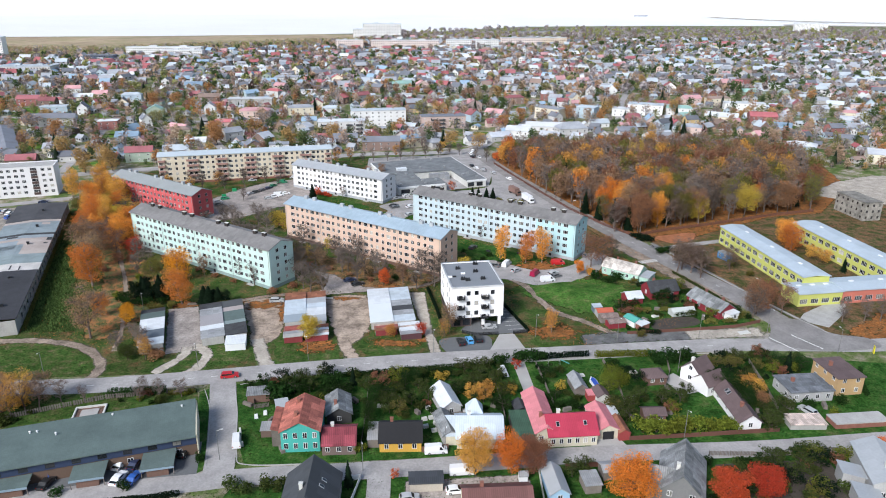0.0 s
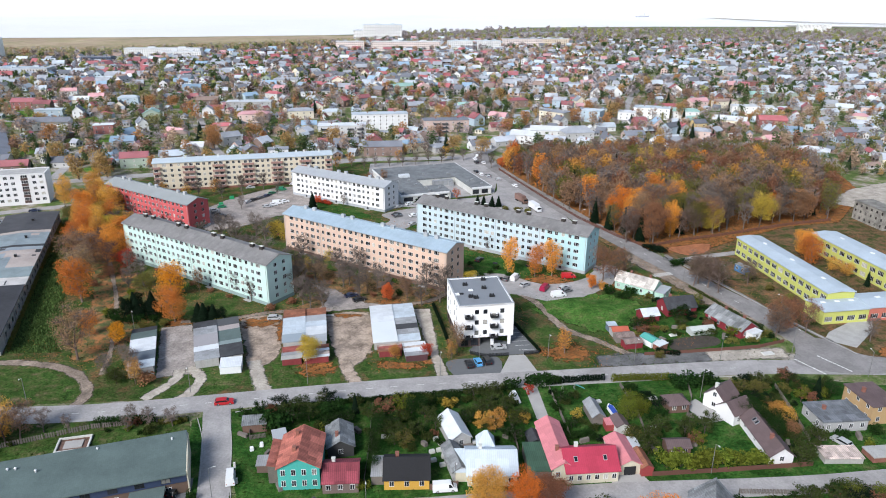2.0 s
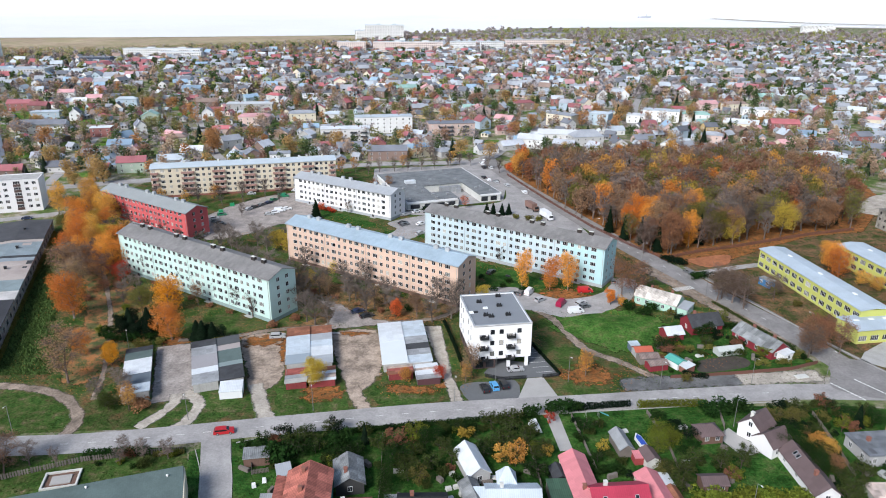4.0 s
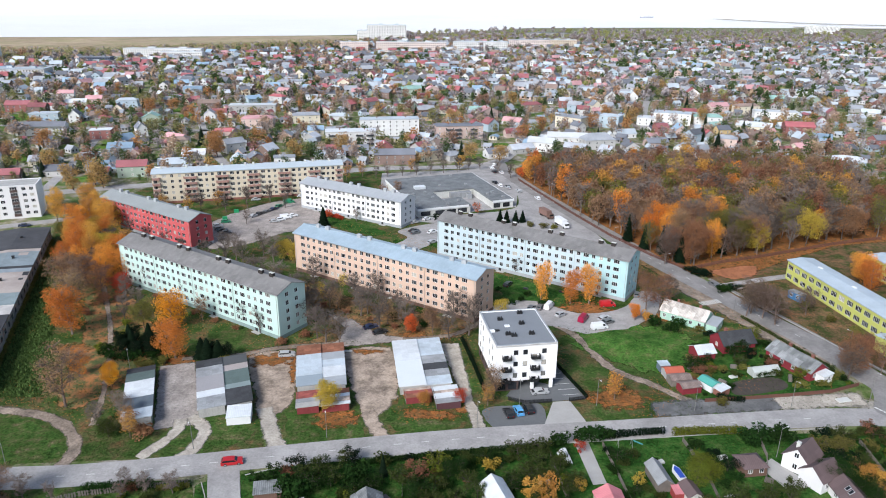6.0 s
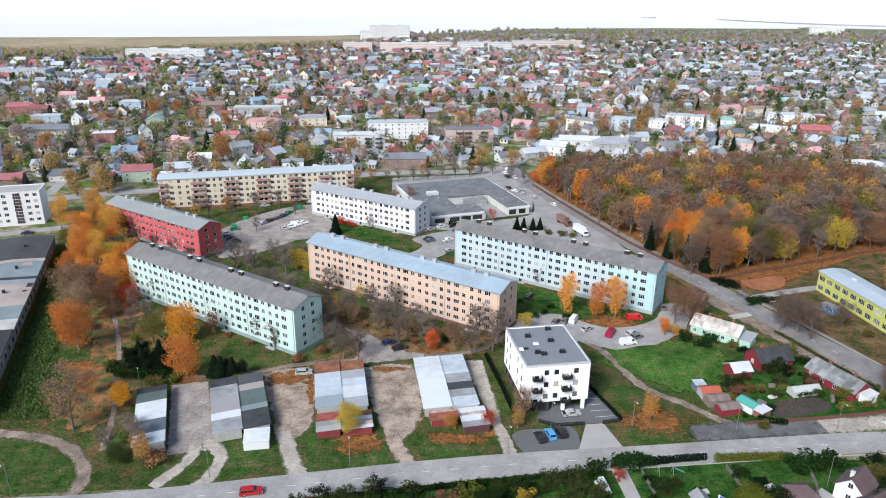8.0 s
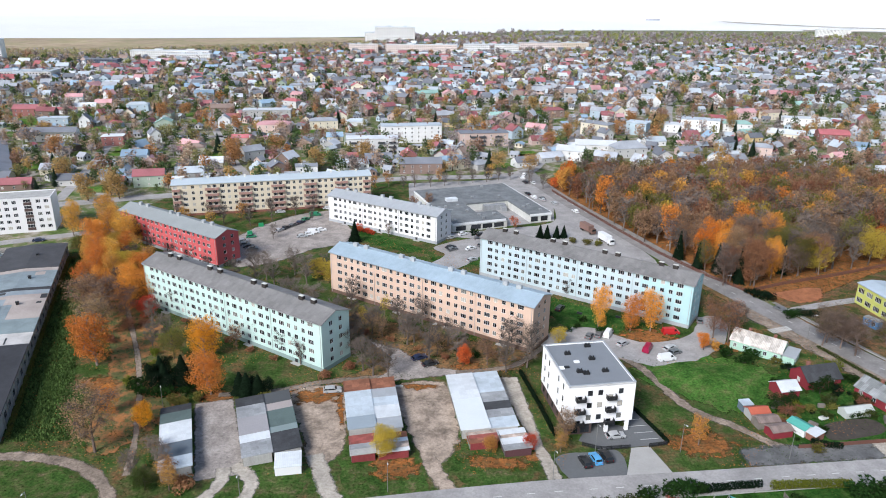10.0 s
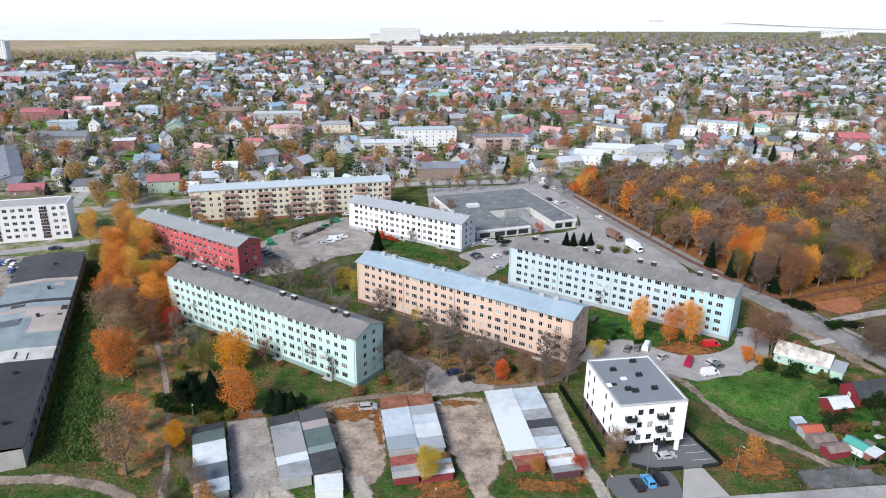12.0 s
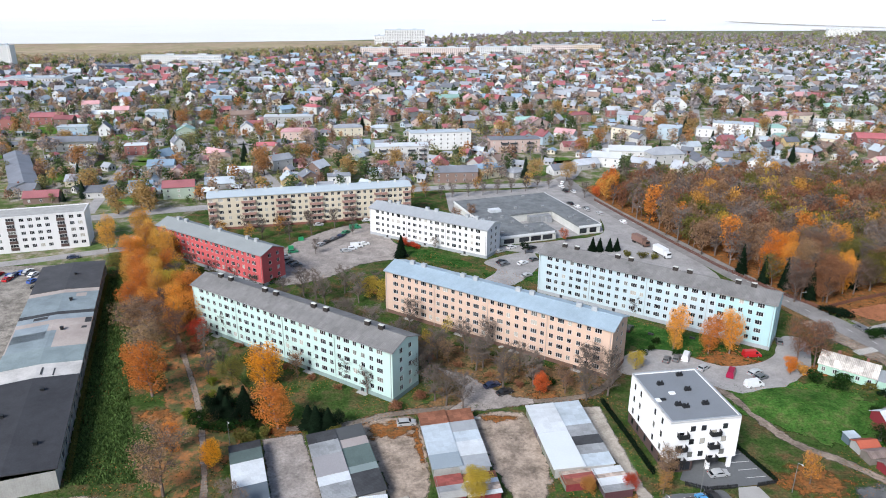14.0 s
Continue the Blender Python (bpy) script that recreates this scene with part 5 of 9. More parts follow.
def workshops():
    """The long low workshop building with patched roofs and a row of windows along the weeds."""
    ob = thing("workshop_building", "long low concrete workshop with patched flat roofs", "workshop", pose(-172.2, 305.8, 0, 0, 0, -69.4))
    L = 128.0
    wb = Mb()
    holes = [(u, u + 2.6, 1.4, 3.2) for u in [3 + 5.2 * k for k in range(23)]]
    holed(wb, lambda u, d, z: (u, -d, z), L, 0, 4.8, holes)
    wb.face(((L, 0, 0), (L, -20, 0), (L, -20, 4.8), (L, 0, 4.8)))
    wb.face(((0, -20, 0), (L, -20, 0), (L, -20, 4.8), (0, -20, 4.8)))
    wb.face(((0, 0, 0), (0, -20, 0), (0, -20, 4.8), (0, 0, 4.8)))
    part("wall", wb, M_CONCRETE, ob)
    for a, b, c, d in holes:
        window(ob, pose(b, 0, c, 0, 0, 180), 2.6, 1.8, 3, False, M_TING)
    u = 0.0
    tan = M("tan_patched_felt", (0.4, 0.345, 0.315), 0.9, vary=0.18, stain=0.12)
    blue = M("blue_grey_sheet", (0.22, 0.265, 0.285), 0.8, vary=0.2, stain=0.15)
    slate = M("slate_blue_sheet", (0.27, 0.315, 0.345), 0.8, vary=0.2, stain=0.12)
    teal = M("teal_grey_sheet", (0.22, 0.27, 0.28), 0.8, vary=0.2, stain=0.15)
    for length, m, dz in ((26, M("charcoal_roof_felt", (0.065, 0.066, 0.072), 0.9, vary=0.2, stain=0.15), 0.3), (3, tan, 0.12), (15.6, blue, 0.14), (2, M_FELT, 0.3), (3.6, slate, 0.16), (19, tan, 0.14), (9.8, teal, 0.2), (8, M("whitewashed_felt", (0.52, 0.5, 0.48), 0.9, vary=0.15, stain=0.2), 0.1), (41, M("new_black_felt", (0.045, 0.046, 0.052), 0.85, vary=0.2, stain=0.15), 0.4)):
        rb = Mb()
        rb.slab([(u, 0.45, 4.95 + dz), (u + length, 0.45, 4.95 + dz), (u + length, -10, 5.6 + dz), (u, -10, 5.6 + dz)], 0.25)
        rb.slab([(u, -10, 5.6 + dz), (u + length, -10, 5.6 + dz), (u + length, -20.4, 4.95 + dz), (u, -20.4, 4.95 + dz)], 0.25)
        part("roof_section", rb, m, ob)
        u += length
    vb = Mb()
    vb.box(-0.4, -0.4, -0.3, 0.4, 0.4, 0.8).box(-0.5, -0.5, 0.8, 0.5, 0.5, 0.92)
    vm = vb.data("roof_vent", M_BLACK)
    for u, v in ((13, -8), (36, -7), (58, -7), (94, -7), (104, -14), (118, -5)):
        part("roof_vent", vm, None, ob, at=pose(u, v, 5.6))
    for u0, u1, v0, v1, m in ((53, 63, -20, -11, slate), (58, 69.2, -20, -8.5, blue), (50.5, 54, -1.5, 0.3, M_FELT), (56.5, 58, -2, -0.6, M_FELT), (47, 49, -16, -12, M_FELT), (30, 33, -6, -3, tan), (81, 85, -9, -8.5, M_FELT), (82, 86, -6, -5.6, M_FELT)):
        z0, z1 = (5.6 + (0.65 * (v + 10) / 10.4 if v < -10 else -0.65 * (v + 10) / 10.45) for v in (v0, v1))
        pb = Mb()
        if v0 < -10 < v1:
            pb.slab([(u0, v0, z0 + 0.17), (u1, v0, z0 + 0.17), (u1, -10, 5.77), (u0, -10, 5.77)], 0.02)
            pb.slab([(u0, -10, 5.77), (u1, -10, 5.77), (u1, v1, z1 + 0.17), (u0, v1, z1 + 0.17)], 0.02)
        else:
            pb.slab([(u0, v0, z0 + 0.17), (u1, v0, z0 + 0.17), (u1, v1, z1 + 0.17), (u0, v1, z1 + 0.17)], 0.02)
        part("roof_patch", pb, m, ob)
    qb = Mb()
    qb.box(-0.25, 0, 0, 0.25, 0.3, 4.9)
    pilaster = qb.data("pilaster", M_CONCRETE)
    for k in range(24):
        part("pilaster", pilaster, None, ob, at=pose(1.6 + 5.2 * k, 0.0, 0))



workshops()


def shop():
    """The flat-roofed shop round a service court."""
    ob = thing("shop_building", "low flat-roofed shop with white fascias and service court", "shop", pose(-22.6, 338.6, 0, 0, 0, 20.0))
    W, D, h = 49.0, 56.0, 4.0
    wb = Mb()
    roofs = ((0, 0, 26, 13), (0, 13, 16, 27), (0, 27, W, D), (38, 2, W, 27))
    for a in roofs:
        wb.box(a[0] + 0.2, a[1] + 0.2, 0, a[2] - 0.2, a[3] - 0.2, h - 0.6)
    part("wall", wb, M_OFFWHITE, ob)
    m = M("grey_bitumen_roof", (0.17, 0.18, 0.185), 0.85, vary=0.2, big=0.2, stain=0.25)
    for a in roofs:
        rb = Mb()
        rb.box(a[0], a[1], h - 0.6, a[2], a[3], h)
        part("roof", rb, m, ob)
    fb = Mb()
    for a in ((0, -0.12, 25.1, 0), (37.9, 1.88, W + 0.12, 2.0), (W, 2.0, W + 0.12, D), (-0.12, -0.12, 0, D)):
        fb.box(a[0], a[1], h - 0.9, a[2], a[3], h + 0.15)
    part("fascia", fb, M_WHITE, ob)
    for u in (1.5, 8.5, 14.0, 19.5):
        window(ob, pose(u, 0.18, 0.6), 4.6, 2.0, 3, True, M_BLACK)
    for u in (38.6, 43.5):
        window(ob, pose(u, 2.18, 0.5), 3.4, 2.2, 2, True, M_BLACK)
    for v in (5.0, 12.0, 20.0):
        window(ob, pose(W - 0.18, v, 0.6, 0, 0, 90), 4.0, 1.6, 3, True, M_BLACK)
    hb = Mb()
    hb.box(0, 0, 0, 5.5, 3.4, 1.3)
    part("roof_hall", hb, M_TINW, ob, at=pose(9, 32, h))
    h2 = Mb()
    h2.box(0, 0, 0, 11, 2.8, 2.9).box(8, -2.4, 0, 10.5, 0, 2.2)
    part("plant_room", h2, M_TING, ob, "grey plant room in the service court", at=pose(25, 23.9, 0))
    rng = random.Random(5)
    vb = Mb()
    vb.box(-0.6, -0.6, -0.1, 0.6, 0.6, 0.8)
    vm = vb.data("roof_vent", M_TING)
    for k in range(14):
        a = roofs[k % 4]
        part("roof_vent", vm, None, ob, at=pose(rng.uniform(a[0] + 2, a[2] - 2), rng.uniform(a[1] + 2, a[3] - 2), h))


shop()


def school_wing(label, x, y, rz, L, D, H, wall, number, storeys=2, end=None):
    ob = thing("school_wing", label, "school", pose(x, y, 0, 0, 0, rz), "school wings")
    holes = []
    for s in range(storeys):
        for k in range(number):
            u = L * (k + 0.5) / number - 1.35
            holes.append((u, u + 2.7, 0.9 + 3.3 * s, 2.6 + 3.3 * s))
    mb = Mb()
    holed(mb, lambda u, d, z: (u, d, z), L, 0, H, holes)
    part("wall", mb, wall, ob)
    eb = Mb()
    eb.face(((L, 0, 0), (L, D, 0), (L, D, H), (L, 0, H)))
    eb.face(((L, D, 0), (0, D, 0), (0, D, H), (L, D, H)))
    eb.face(((0, D, 0), (0, 0, 0), (0, 0, H), (0, D, H)))
    part("end_wall", eb, end or wall, ob)
    rb = Mb()
    rb.slab([(-0.3, -0.4, H + 0.15), (L + 0.3, -0.4, H + 0.15), (L + 0.3, D / 2, H + 0.75), (-0.3, D / 2, H + 0.75)], 0.3)
    rb.slab([(-0.3, D / 2, H + 0.75), (L + 0.3, D / 2, H + 0.75), (L + 0.3, D + 0.4, H + 0.15), (-0.3, D + 0.4, H + 0.15)], 0.3)
    rf = part("roof", rb, M("pale_blue_roof_sheet", (0.4, 0.465, 0.52), 0.55, vary=0.12, stain=0.06), ob)
    for a, b, c, d in holes:
        window(ob, pose(a, 0, c), 2.7, 1.7, 4, False)
    vb = Mb()
    vb.box(-0.8, -0.5, 0, 0.8, 0.5, 0.4, taper=0.1)
    vm = vb.data("skylight", M_WHITE)
    for k in range(3):
        part("skylight", vm, None, rf, at=pose(L * (k + 0.6) / 3.2, D * 0.55, H + 0.6))


school_wing("lime-yellow two-storey school wing with pale blue roof", 114.2, 271.2, -81.6, 54.5, 9.6, 7.2, M_LIME, 14)
school_wing("lime-yellow school wing beyond the courtyard", 146.6, 277.0, -81.0, 52.0, 10.5, 7.2, M_LIME, 13)
school_wing("low yellow school entrance wing with pale roof", 117.2, 209.0, 9.5, 16.0, 9.0, 4.6, M_LIME, 4, 1)
school_wing("low salmon-red school wing with pale roof", 133.2, 211.7, 9.5, 36.0, 10.0, 4.8, M_SALMON, 9, 1)
house("kiosk", "small blue container kiosk by the school", "kiosk", 109.5, 252.6, -65, 5.0, 2.5, 2.5, 0, M("blue_steel", (0.05, 0.15, 0.3), 0.5), M_TING, "flat", [(0, 2, 1)], 0, 0.05)


def terrace_row():
    """The terraced row with a wide felt roof and a navy window band over its car court."""
    ob = thing("terraced_row", "long terraced row with grey-green roof and navy band", "terraced houses", pose(-54.4, 129.6, 0, 0, 0, 198.4))
    # local x runs to the west along the front, local y to the south
    L, D, h = 72.0, 13.6, 5.0
    wb = Mb()
    wb.box(0, -D, 0, L, 0, h - 0.1)
    part("wall", wb, M("brown_ochre_brick", (0.12, 0.08, 0.06), 0.9), ob)
    eb = Mb()
    eb.box(-0.25, -D - 0.2, 0, 0, 0.3, h + 0.5)
    part("fire_wall", eb, M_CREAMW, ob)
    bb = Mb()
    bb.box(0.1, 0.01, 2.9, L, 0.16, h - 0.3)
    part("window_band", bb, M_NAVY, ob)
    rb = Mb()
    rb.slab([(0, 0.7, h + 0.1), (L, 0.7, h + 0.1), (L, -D - 0.4, h + 0.9), (0, -D - 0.4, h + 0.9)], 0.3)
    rf = part("roof", rb, M_FELTG, ob)
    for k in range(14):
        window(ob, pose(3.2 + 5.0 * k + 1.8, 0.17, 3.3, 0, 0, 180), 1.8, 1.1, 2, True, M_BLACK)
        if k % 2 == 0:
            window(ob, pose(3.2 + 5.0 * k + 1.2, 0.02, 0.9, 0, 0, 180), 1.2, 1.2, 2, True, M_WHITE)
    cb = Mb()
    cb.tube((0, 0, -0.2), (0, 0, 0.6), 0.17, 0.17, 7).tube((0, 0, 0.55), (0, 0, 0.75), 0.28, 0.12, 7)
    cm = cb.data("vent_pipe", M_WHITE)
    for u, v in ((3, -11.5), (18, -12.6), (29, -8.5), (33, -10.5), (34.5, -10.7), (45, -7), (57, -9)):
        part("vent_pipe", cm, None, rf, at=pose(u, v, h + 0.6))


terrace_row()
for k, (x, y) in enumerate(((-61.2, 125.0), (-74.4, 121.4), (-88.5, 118.0), (-102, 113.5))):
    cp = thing("carport", "open carport with grey-green roof and pale blue fascia", "carport", pose(x, y, 0, 0, 0, 14), "carports")
    b = Mb()
    b.slab([(-3.4, -3.6, 2.45), (3.4, -3.6, 2.45), (3.4, 3.6, 2.75), (-3.4, 3.6, 2.75)], 0.2)
    part("roof", b, M_FELTG, cp)
    b = Mb()
    b.box(-3.4, -3.66, 1.9, 3.4, -3.6, 2.4)
    part("fascia", b, M("pale_blue_fascia", (0.2, 0.27, 0.33), 0.7), cp)
    b = Mb()
    b.box(-2.2, -3.2, 0, 2.2, 3.3, 2.25)
    part("store_wall", b, M_BROWNP, cp)
    for sx in (-3.2, 3.2):
        for sy in (-3.3, 3.3):
            b = Mb()
            b.box(sx - 0.07, sy - 0.07, 0, sx + 0.07, sy + 0.07, 2.3)
            part("post", b, M_WOOD, cp)

house("house", "teal two-storey timber house with rusty red roof", "house", -32.0, 136.2, 94, 11.4, 8.6, 5.6, 2.3, M_TEALWALL, M("patched_rust_red_roof", (0.36, 0.12, 0.09), 0.75, sheets=0.35, vary=0.3, big=0.5, streak=0.15), "gable", [(3, 4, 2), (2, 3, 2)], 2, 0.4, ww=0.95, wh=1.5, storey=2.7)
house("house_wing", "weathered grey wing of the teal house", "house", -37.5, 137.0, 94, 9.0, 2.6, 4.0, 0.8, M_WOOD, MATS["patched_rust_red_roof"], "mono", [], 0, 0.2)
house("house", "low brown house with faded maroon sheet roof", "house", -23.2, 133.4, 4, 7.4, 7.8, 2.6, 2.0, M("grey_brown_boards", (0.16, 0.12, 0.11), 0.9), M("faded_maroon_sheet", (0.22, 0.045, 0.06), 0.7, sheets=0.3, vary=0.25, streak=0.2), "gable", [(0, 3, 1)], 1, 0.25)
house("barn", "dark timber barn with mossy slate roof", "barn", -25.2, 145.4, 100, 8.2, 5.8, 2.8, 1.7, M("tarred_boards", (0.045, 0.045, 0.045), 0.9), M_SLATE2, "gable", [(3, 1, 1)], 1, 0.4)
house("shed", "small white plank shed behind the house", "shed", -39.2, 146.4, 20, 3.0, 3.6, 2.2, 0.5, M_OFFWHITE, M_GREYTIN, "mono", [], 0, 0.15)
house("shed", "small dark timber shed on the lawn", "shed", -40.8, 137.2, 4, 2.3, 2.8, 2.0, 0.5, M("brown_boards", (0.13, 0.09, 0.075), 0.9), M_TING, "mono", [], 0, 0.2)
house("pigeon_shed", "weathered shed with wire enclosure near the corner", "shed", -46.4, 152.0, 10, 5.4, 3.4, 2.3, 0.4, M_BROWNP, M_SLATE2, "mono", [], 0, 0.2)
house("house", "ochre-yellow timber house with black roof", "house", -9.4, 134.8, 2, 9.4, 8.2, 2.7, 2.4, M_OCHRE, M("tarred_black_roof", (0.018, 0.018, 0.02), 0.8, vary=0.25), "gable", [(0, 3, 1)], 1, 0.35, ww=1.0, wh=1.3)
house("shed", "grey lean-to beside the yellow house", "shed", -15.6, 135.2, 2, 2.6, 6.0, 2.3, 0.6, M_WOOD, M_TING, "mono", [], 0, 0.15)
house("house", "cream house with broad white metal roof", "house", 8.6, 136.8, 1, 10.4, 9.6, 3.0, 2.6, M_CREAMW, M("bluish_white_roof", (0.5, 0.565, 0.62), 0.5, sheets=0.08, vary=0.1, stain=0.06), "gable", [(0, 4, 1), (1, 2, 1)], 1, 0.4)
house("house_turret", "white-roofed dormer tower behind the house", "house", 7.7, 142.6, 1, 3.6, 3.6, 3.6, 3.0, M_CREAMW, MATS["bluish_white_roof"], "hip", [], 0, 0.3)
house("house_wing", "small white-roofed wing of the cream house", "house", 2.2, 136.6, 1, 2.6, 6.6, 2.6, 1.0, M_CREAMW, MATS["bluish_white_roof"], "mono", [], 0, 0.2)
house("outbuilding", "long outbuilding with white metal roof", "outbuilding", 0.9, 149.6, 108, 9.6, 4.8, 2.6, 1.7, M_GREYWALL, M_TINW, "gable", [(3, 1, 1)], 0, 0.3)
house("outbuilding", "long grey-roofed outbuilding beside the garden", "outbuilding", 0.9, 138.6, 105, 9.4, 3.6, 2.3, 1.2, M_GREYWALL, M_SLATE2, "gable", [(3, 1, 1)], 0, 0.3)
house("house", "cream house with crimson tile roof and skylights", "house", 29.6, 137.6, 5.5, 11.2, 8.8, 3.1, 2.8, M_CREAMW, M_CRIMSON, "gable", [(0, 6, 1), (1, 2, 1)], 1, 0.4, skylights=((-3.3, -0.5), (3.1, -0.5)), ww=0.95, wh=1.3)
house("house_wing", "long house wing with faded pink roof", "house", 23.4, 142.6, 95, 17.0, 5.4, 3.0, 1.6, M_CREAMW, M_PINKROOF, "gable", [(3, 2, 1)], 1, 0.3)
house("carport", "flat dark green canopy beside the house", "carport", 18.9, 138.8, 3, 5.0, 10.0, 2.4, 0, M_WOOD, M_GREENROOF, "flat", [], 0, 0.1)
house("shed", "black-roofed garden shed by the canopy", "shed", 19.2, 146.6, 100, 4.2, 3.2, 2.0, 0.9, M_BLACK, M_FELT, "gable", [], 0, 0.2)
house("garage", "garage with faded pink gable roof", "garage", 38.0, 141.0, 97, 10.0, 4.8, 2.6, 1.3, M_CREAMW, M_PINKROOF, "gable", [], 0, 0.3)
# No door here: a black plate gives the shade inside the open garage.
gd = Mb()
gd.box(-1.3, -0.05, 0.05, 1.3, 0.05, 2.2)
solid("garage_door", gd, M_BLACK, "black plate for the shaded open doorway under the pink gable", "garage door", pose(38.6, 135.92, 0, 0, 0, 7))
house("shed", "rusty red barrel-roofed tin shed", "shed", 41.9, 138.8, 97, 6.6, 2.6, 2.1, 0.8, M("red_tin", (0.28, 0.05, 0.05), 0.7), M_RUST, "gable", [], 0, 0.1)
house("shed", "shed with pale tin roof behind the garage", "shed", 41.0, 144.4, 97, 4.0, 3.0, 2.1, 0.6, M_GREYWALL, M_TINW, "mono", [], 0, 0.1)
house("shed", "grey gabled garden shed with open front", "shed", 35.2, 157.8, 98, 6.8, 3.0, 2.3, 1.1, M_WOOD, M_TING, "gable", [], 0, 0.3)
house("shed", "small red shed in the garden", "shed", 37.8, 153.0, 6, 2.0, 2.4, 1.9, 0.3, MATS["red_tin"], M_PINKROOF, "mono", [], 0, 0.1)
house("shed", "brown-roofed garden shed with pale doors", "shed", 40.3, 152.8, 100, 4.4, 3.2, 2.1, 0.9, M_OFFWHITE, M_BROWNROOF, "gable", [], 0, 0.2)
house("gazebo", "dark hip-roofed garden pavilion", "pavilion", 56.4, 162.0, 8, 5.2, 4.6, 2.3, 1.7, M_BROWNP, M_BROWNROOF, "hip", [(0, 2, 1)], 0, 0.4)
house("shed", "low brown-roofed garden shed on the lawn", "shed", 51.3, 144.5, 3, 5.2, 3.6, 2.1, 0.9, M_BROWNP, M_BROWNROOF, "gable", [(0, 2, 1)], 0, 0.3)
house("house", "white house with dark brown cross-gabled roof", "house", 68.2, 163.4, 40, 6.4, 5.6, 3.4, 2.6, M_WHITEREND, M_BROWNROOF, "gable", [(0, 2, 1), (3, 1, 2)], 1, 0.35)
house("house_wing", "white gabled wing with dark brown roof", "house", 69.6, 158.0, 28, 6.4, 5.4, 3.0, 2.2, M_WHITEREND, M_BROWNROOF, "gable", [(0, 2, 1), (1, 1, 2)], 0, 0.3)
house("outbuilding", "long white outbuilding with dark brown roof", "outbuilding", 72.8, 147.4, 92, 15.2, 5.2, 2.4, 2.0, M_WHITEREND, M_BROWNROOF, "gable", [(3, 1, 1), (2, 3, 1)], 1, 0.4, skylights=((3.0, 0.4), (4.2, 0.4)))
house("house", "low grey-white house with flat grey roof", "house", 93.4, 156.4, 6, 11.4, 8.2, 2.9, 0.3, M_GREYWALL, M("dark_patched_felt", (0.14, 0.15, 0.165), 0.9, sheets=0.25, vary=0.3, big=0.5), "flat", [(0, 4, 1), (3, 2, 1)], 1, 0.3)
house("house", "two-storey apricot house with brown low roof", "house", 104.3, 160.6, 8, 7.4, 10.2, 5.0, 0.6, M_ORANGEW, M_BROWNROOF, "flat", [(0, 2, 2), (3, 3, 2)], 1, 0.3)
house("garage", "low garage with patched white and rusty roof", "garage", 87.2, 142.3, 1, 8.6, 4.2, 1.5, 0.3, M_CONCRETE, M("patched_white_rust_roof", (0.55, 0.45, 0.4), 0.8, sheets=0.4, vary=0.4, big=0.5), "mono", [], 0, 0.2)
house("garage", "low concrete garages with grey flat roof", "garage", 100.4, 143.2, 6, 13.4, 4.0, 1.3, 0.2, M_BRICK, M_CONCRETE, "flat", [], 0, 0.1)
house("house", "grey two-storey house with steep slate roof", "house", 49.4, 117.6, 70, 12.6, 8.6, 4.8, 4.2, M("dark_grey_boards", (0.15, 0.15, 0.155), 0.85, streak=0.1), M_SLATE2, "gable", [(3, 2, 2), (0, 3, 1)], 1, 0.4)
house("house_wing", "slate-roofed cross wing of the grey house", "house", 45.8, 116.4, 160, 7.0, 5.4, 4.4, 3.0, MATS["dark_grey_boards"], M_SLATE2, "gable", [(1, 1, 2)], 0, 0.3)
house("house", "house with several white painted roofs", "house", 93.5, 122.0, 78, 14.0, 8.0, 4.2, 2.0, M_GREYWALL, M_GREYTIN, "gable", [(3, 2, 1), (0, 2, 1)], 1, 0.4)
house("house_wing", "white-roofed porch wing of the house", "house", 86.6, 121.5, 78, 4.0, 4.4, 3.0, 0.8, M_GREYWALL, M_GREYTIN, "mono", [], 0, 0.3)
house("house_wing", "white-roofed lower wing of the house", "house", 86.2, 114.6, 78, 4.6, 4.8, 2.8, 0.8, M_GREYWALL, M_GREYTIN, "mono", [], 0, 0.3)
house("house", "dark steep-gabled house with black tile roof", "house", -25.8, 111.8, 92, 12.0, 10.6, 4.2, 4.4, M_GREYWALL, M_DKGREY, "gable", [(2, 3, 1)], 1, 0.4, skylights=((1.0, -0.5), (-1.0, -0.45)))
house("house", "house with dark red-brown tile roof", "house", 11.0, 112.0, 4, 13.4, 9.0, 3.0, 2.8, M_CREAMW, M("red_brown_tiles", (0.15, 0.07, 0.065), 0.8, sheets=0.15), "gable", [(0, 3, 1), (2, 3, 1)], 1, 0.4)
house("carport", "dark flat-roofed carport by the street", "carport", -3.2, 119.2, 4, 6.8, 3.4, 2.2, 0, M("pale_plank_wall", (0.42, 0.38, 0.32), 0.85), M_DKGREY, "flat", [], 0, 0.3)
house("shed", "pale blue metal-roofed garden shed", "shed", 23.6, 118.4, 96, 8.4, 4.0, 2.4, 1.4, M_LBLUE, M_GREYTIN, "gable", [(3, 1, 1)], 0, 0.25)
house("shed", "grey flat shed behind the hedge", "shed", 31.2, 119.4, 8, 3.4, 4.2, 2.2, 0.4, M_WOOD, M_TING, "mono", [], 0, 0.2)
house("shed", "dark timber shed beside the fence", "shed", 36.6, 123.4, 8, 5.0, 3.4, 2.2, 0.6, M_WOOD, M_TING, "gable", [], 0, 0.2)
house("shed", "little white playhouse in the yard", "playhouse", 17.3, 121.6, 4, 1.8, 1.6, 1.5, 0.7, M_WHITE, M_TING, "gable", [], 0, 0.15)
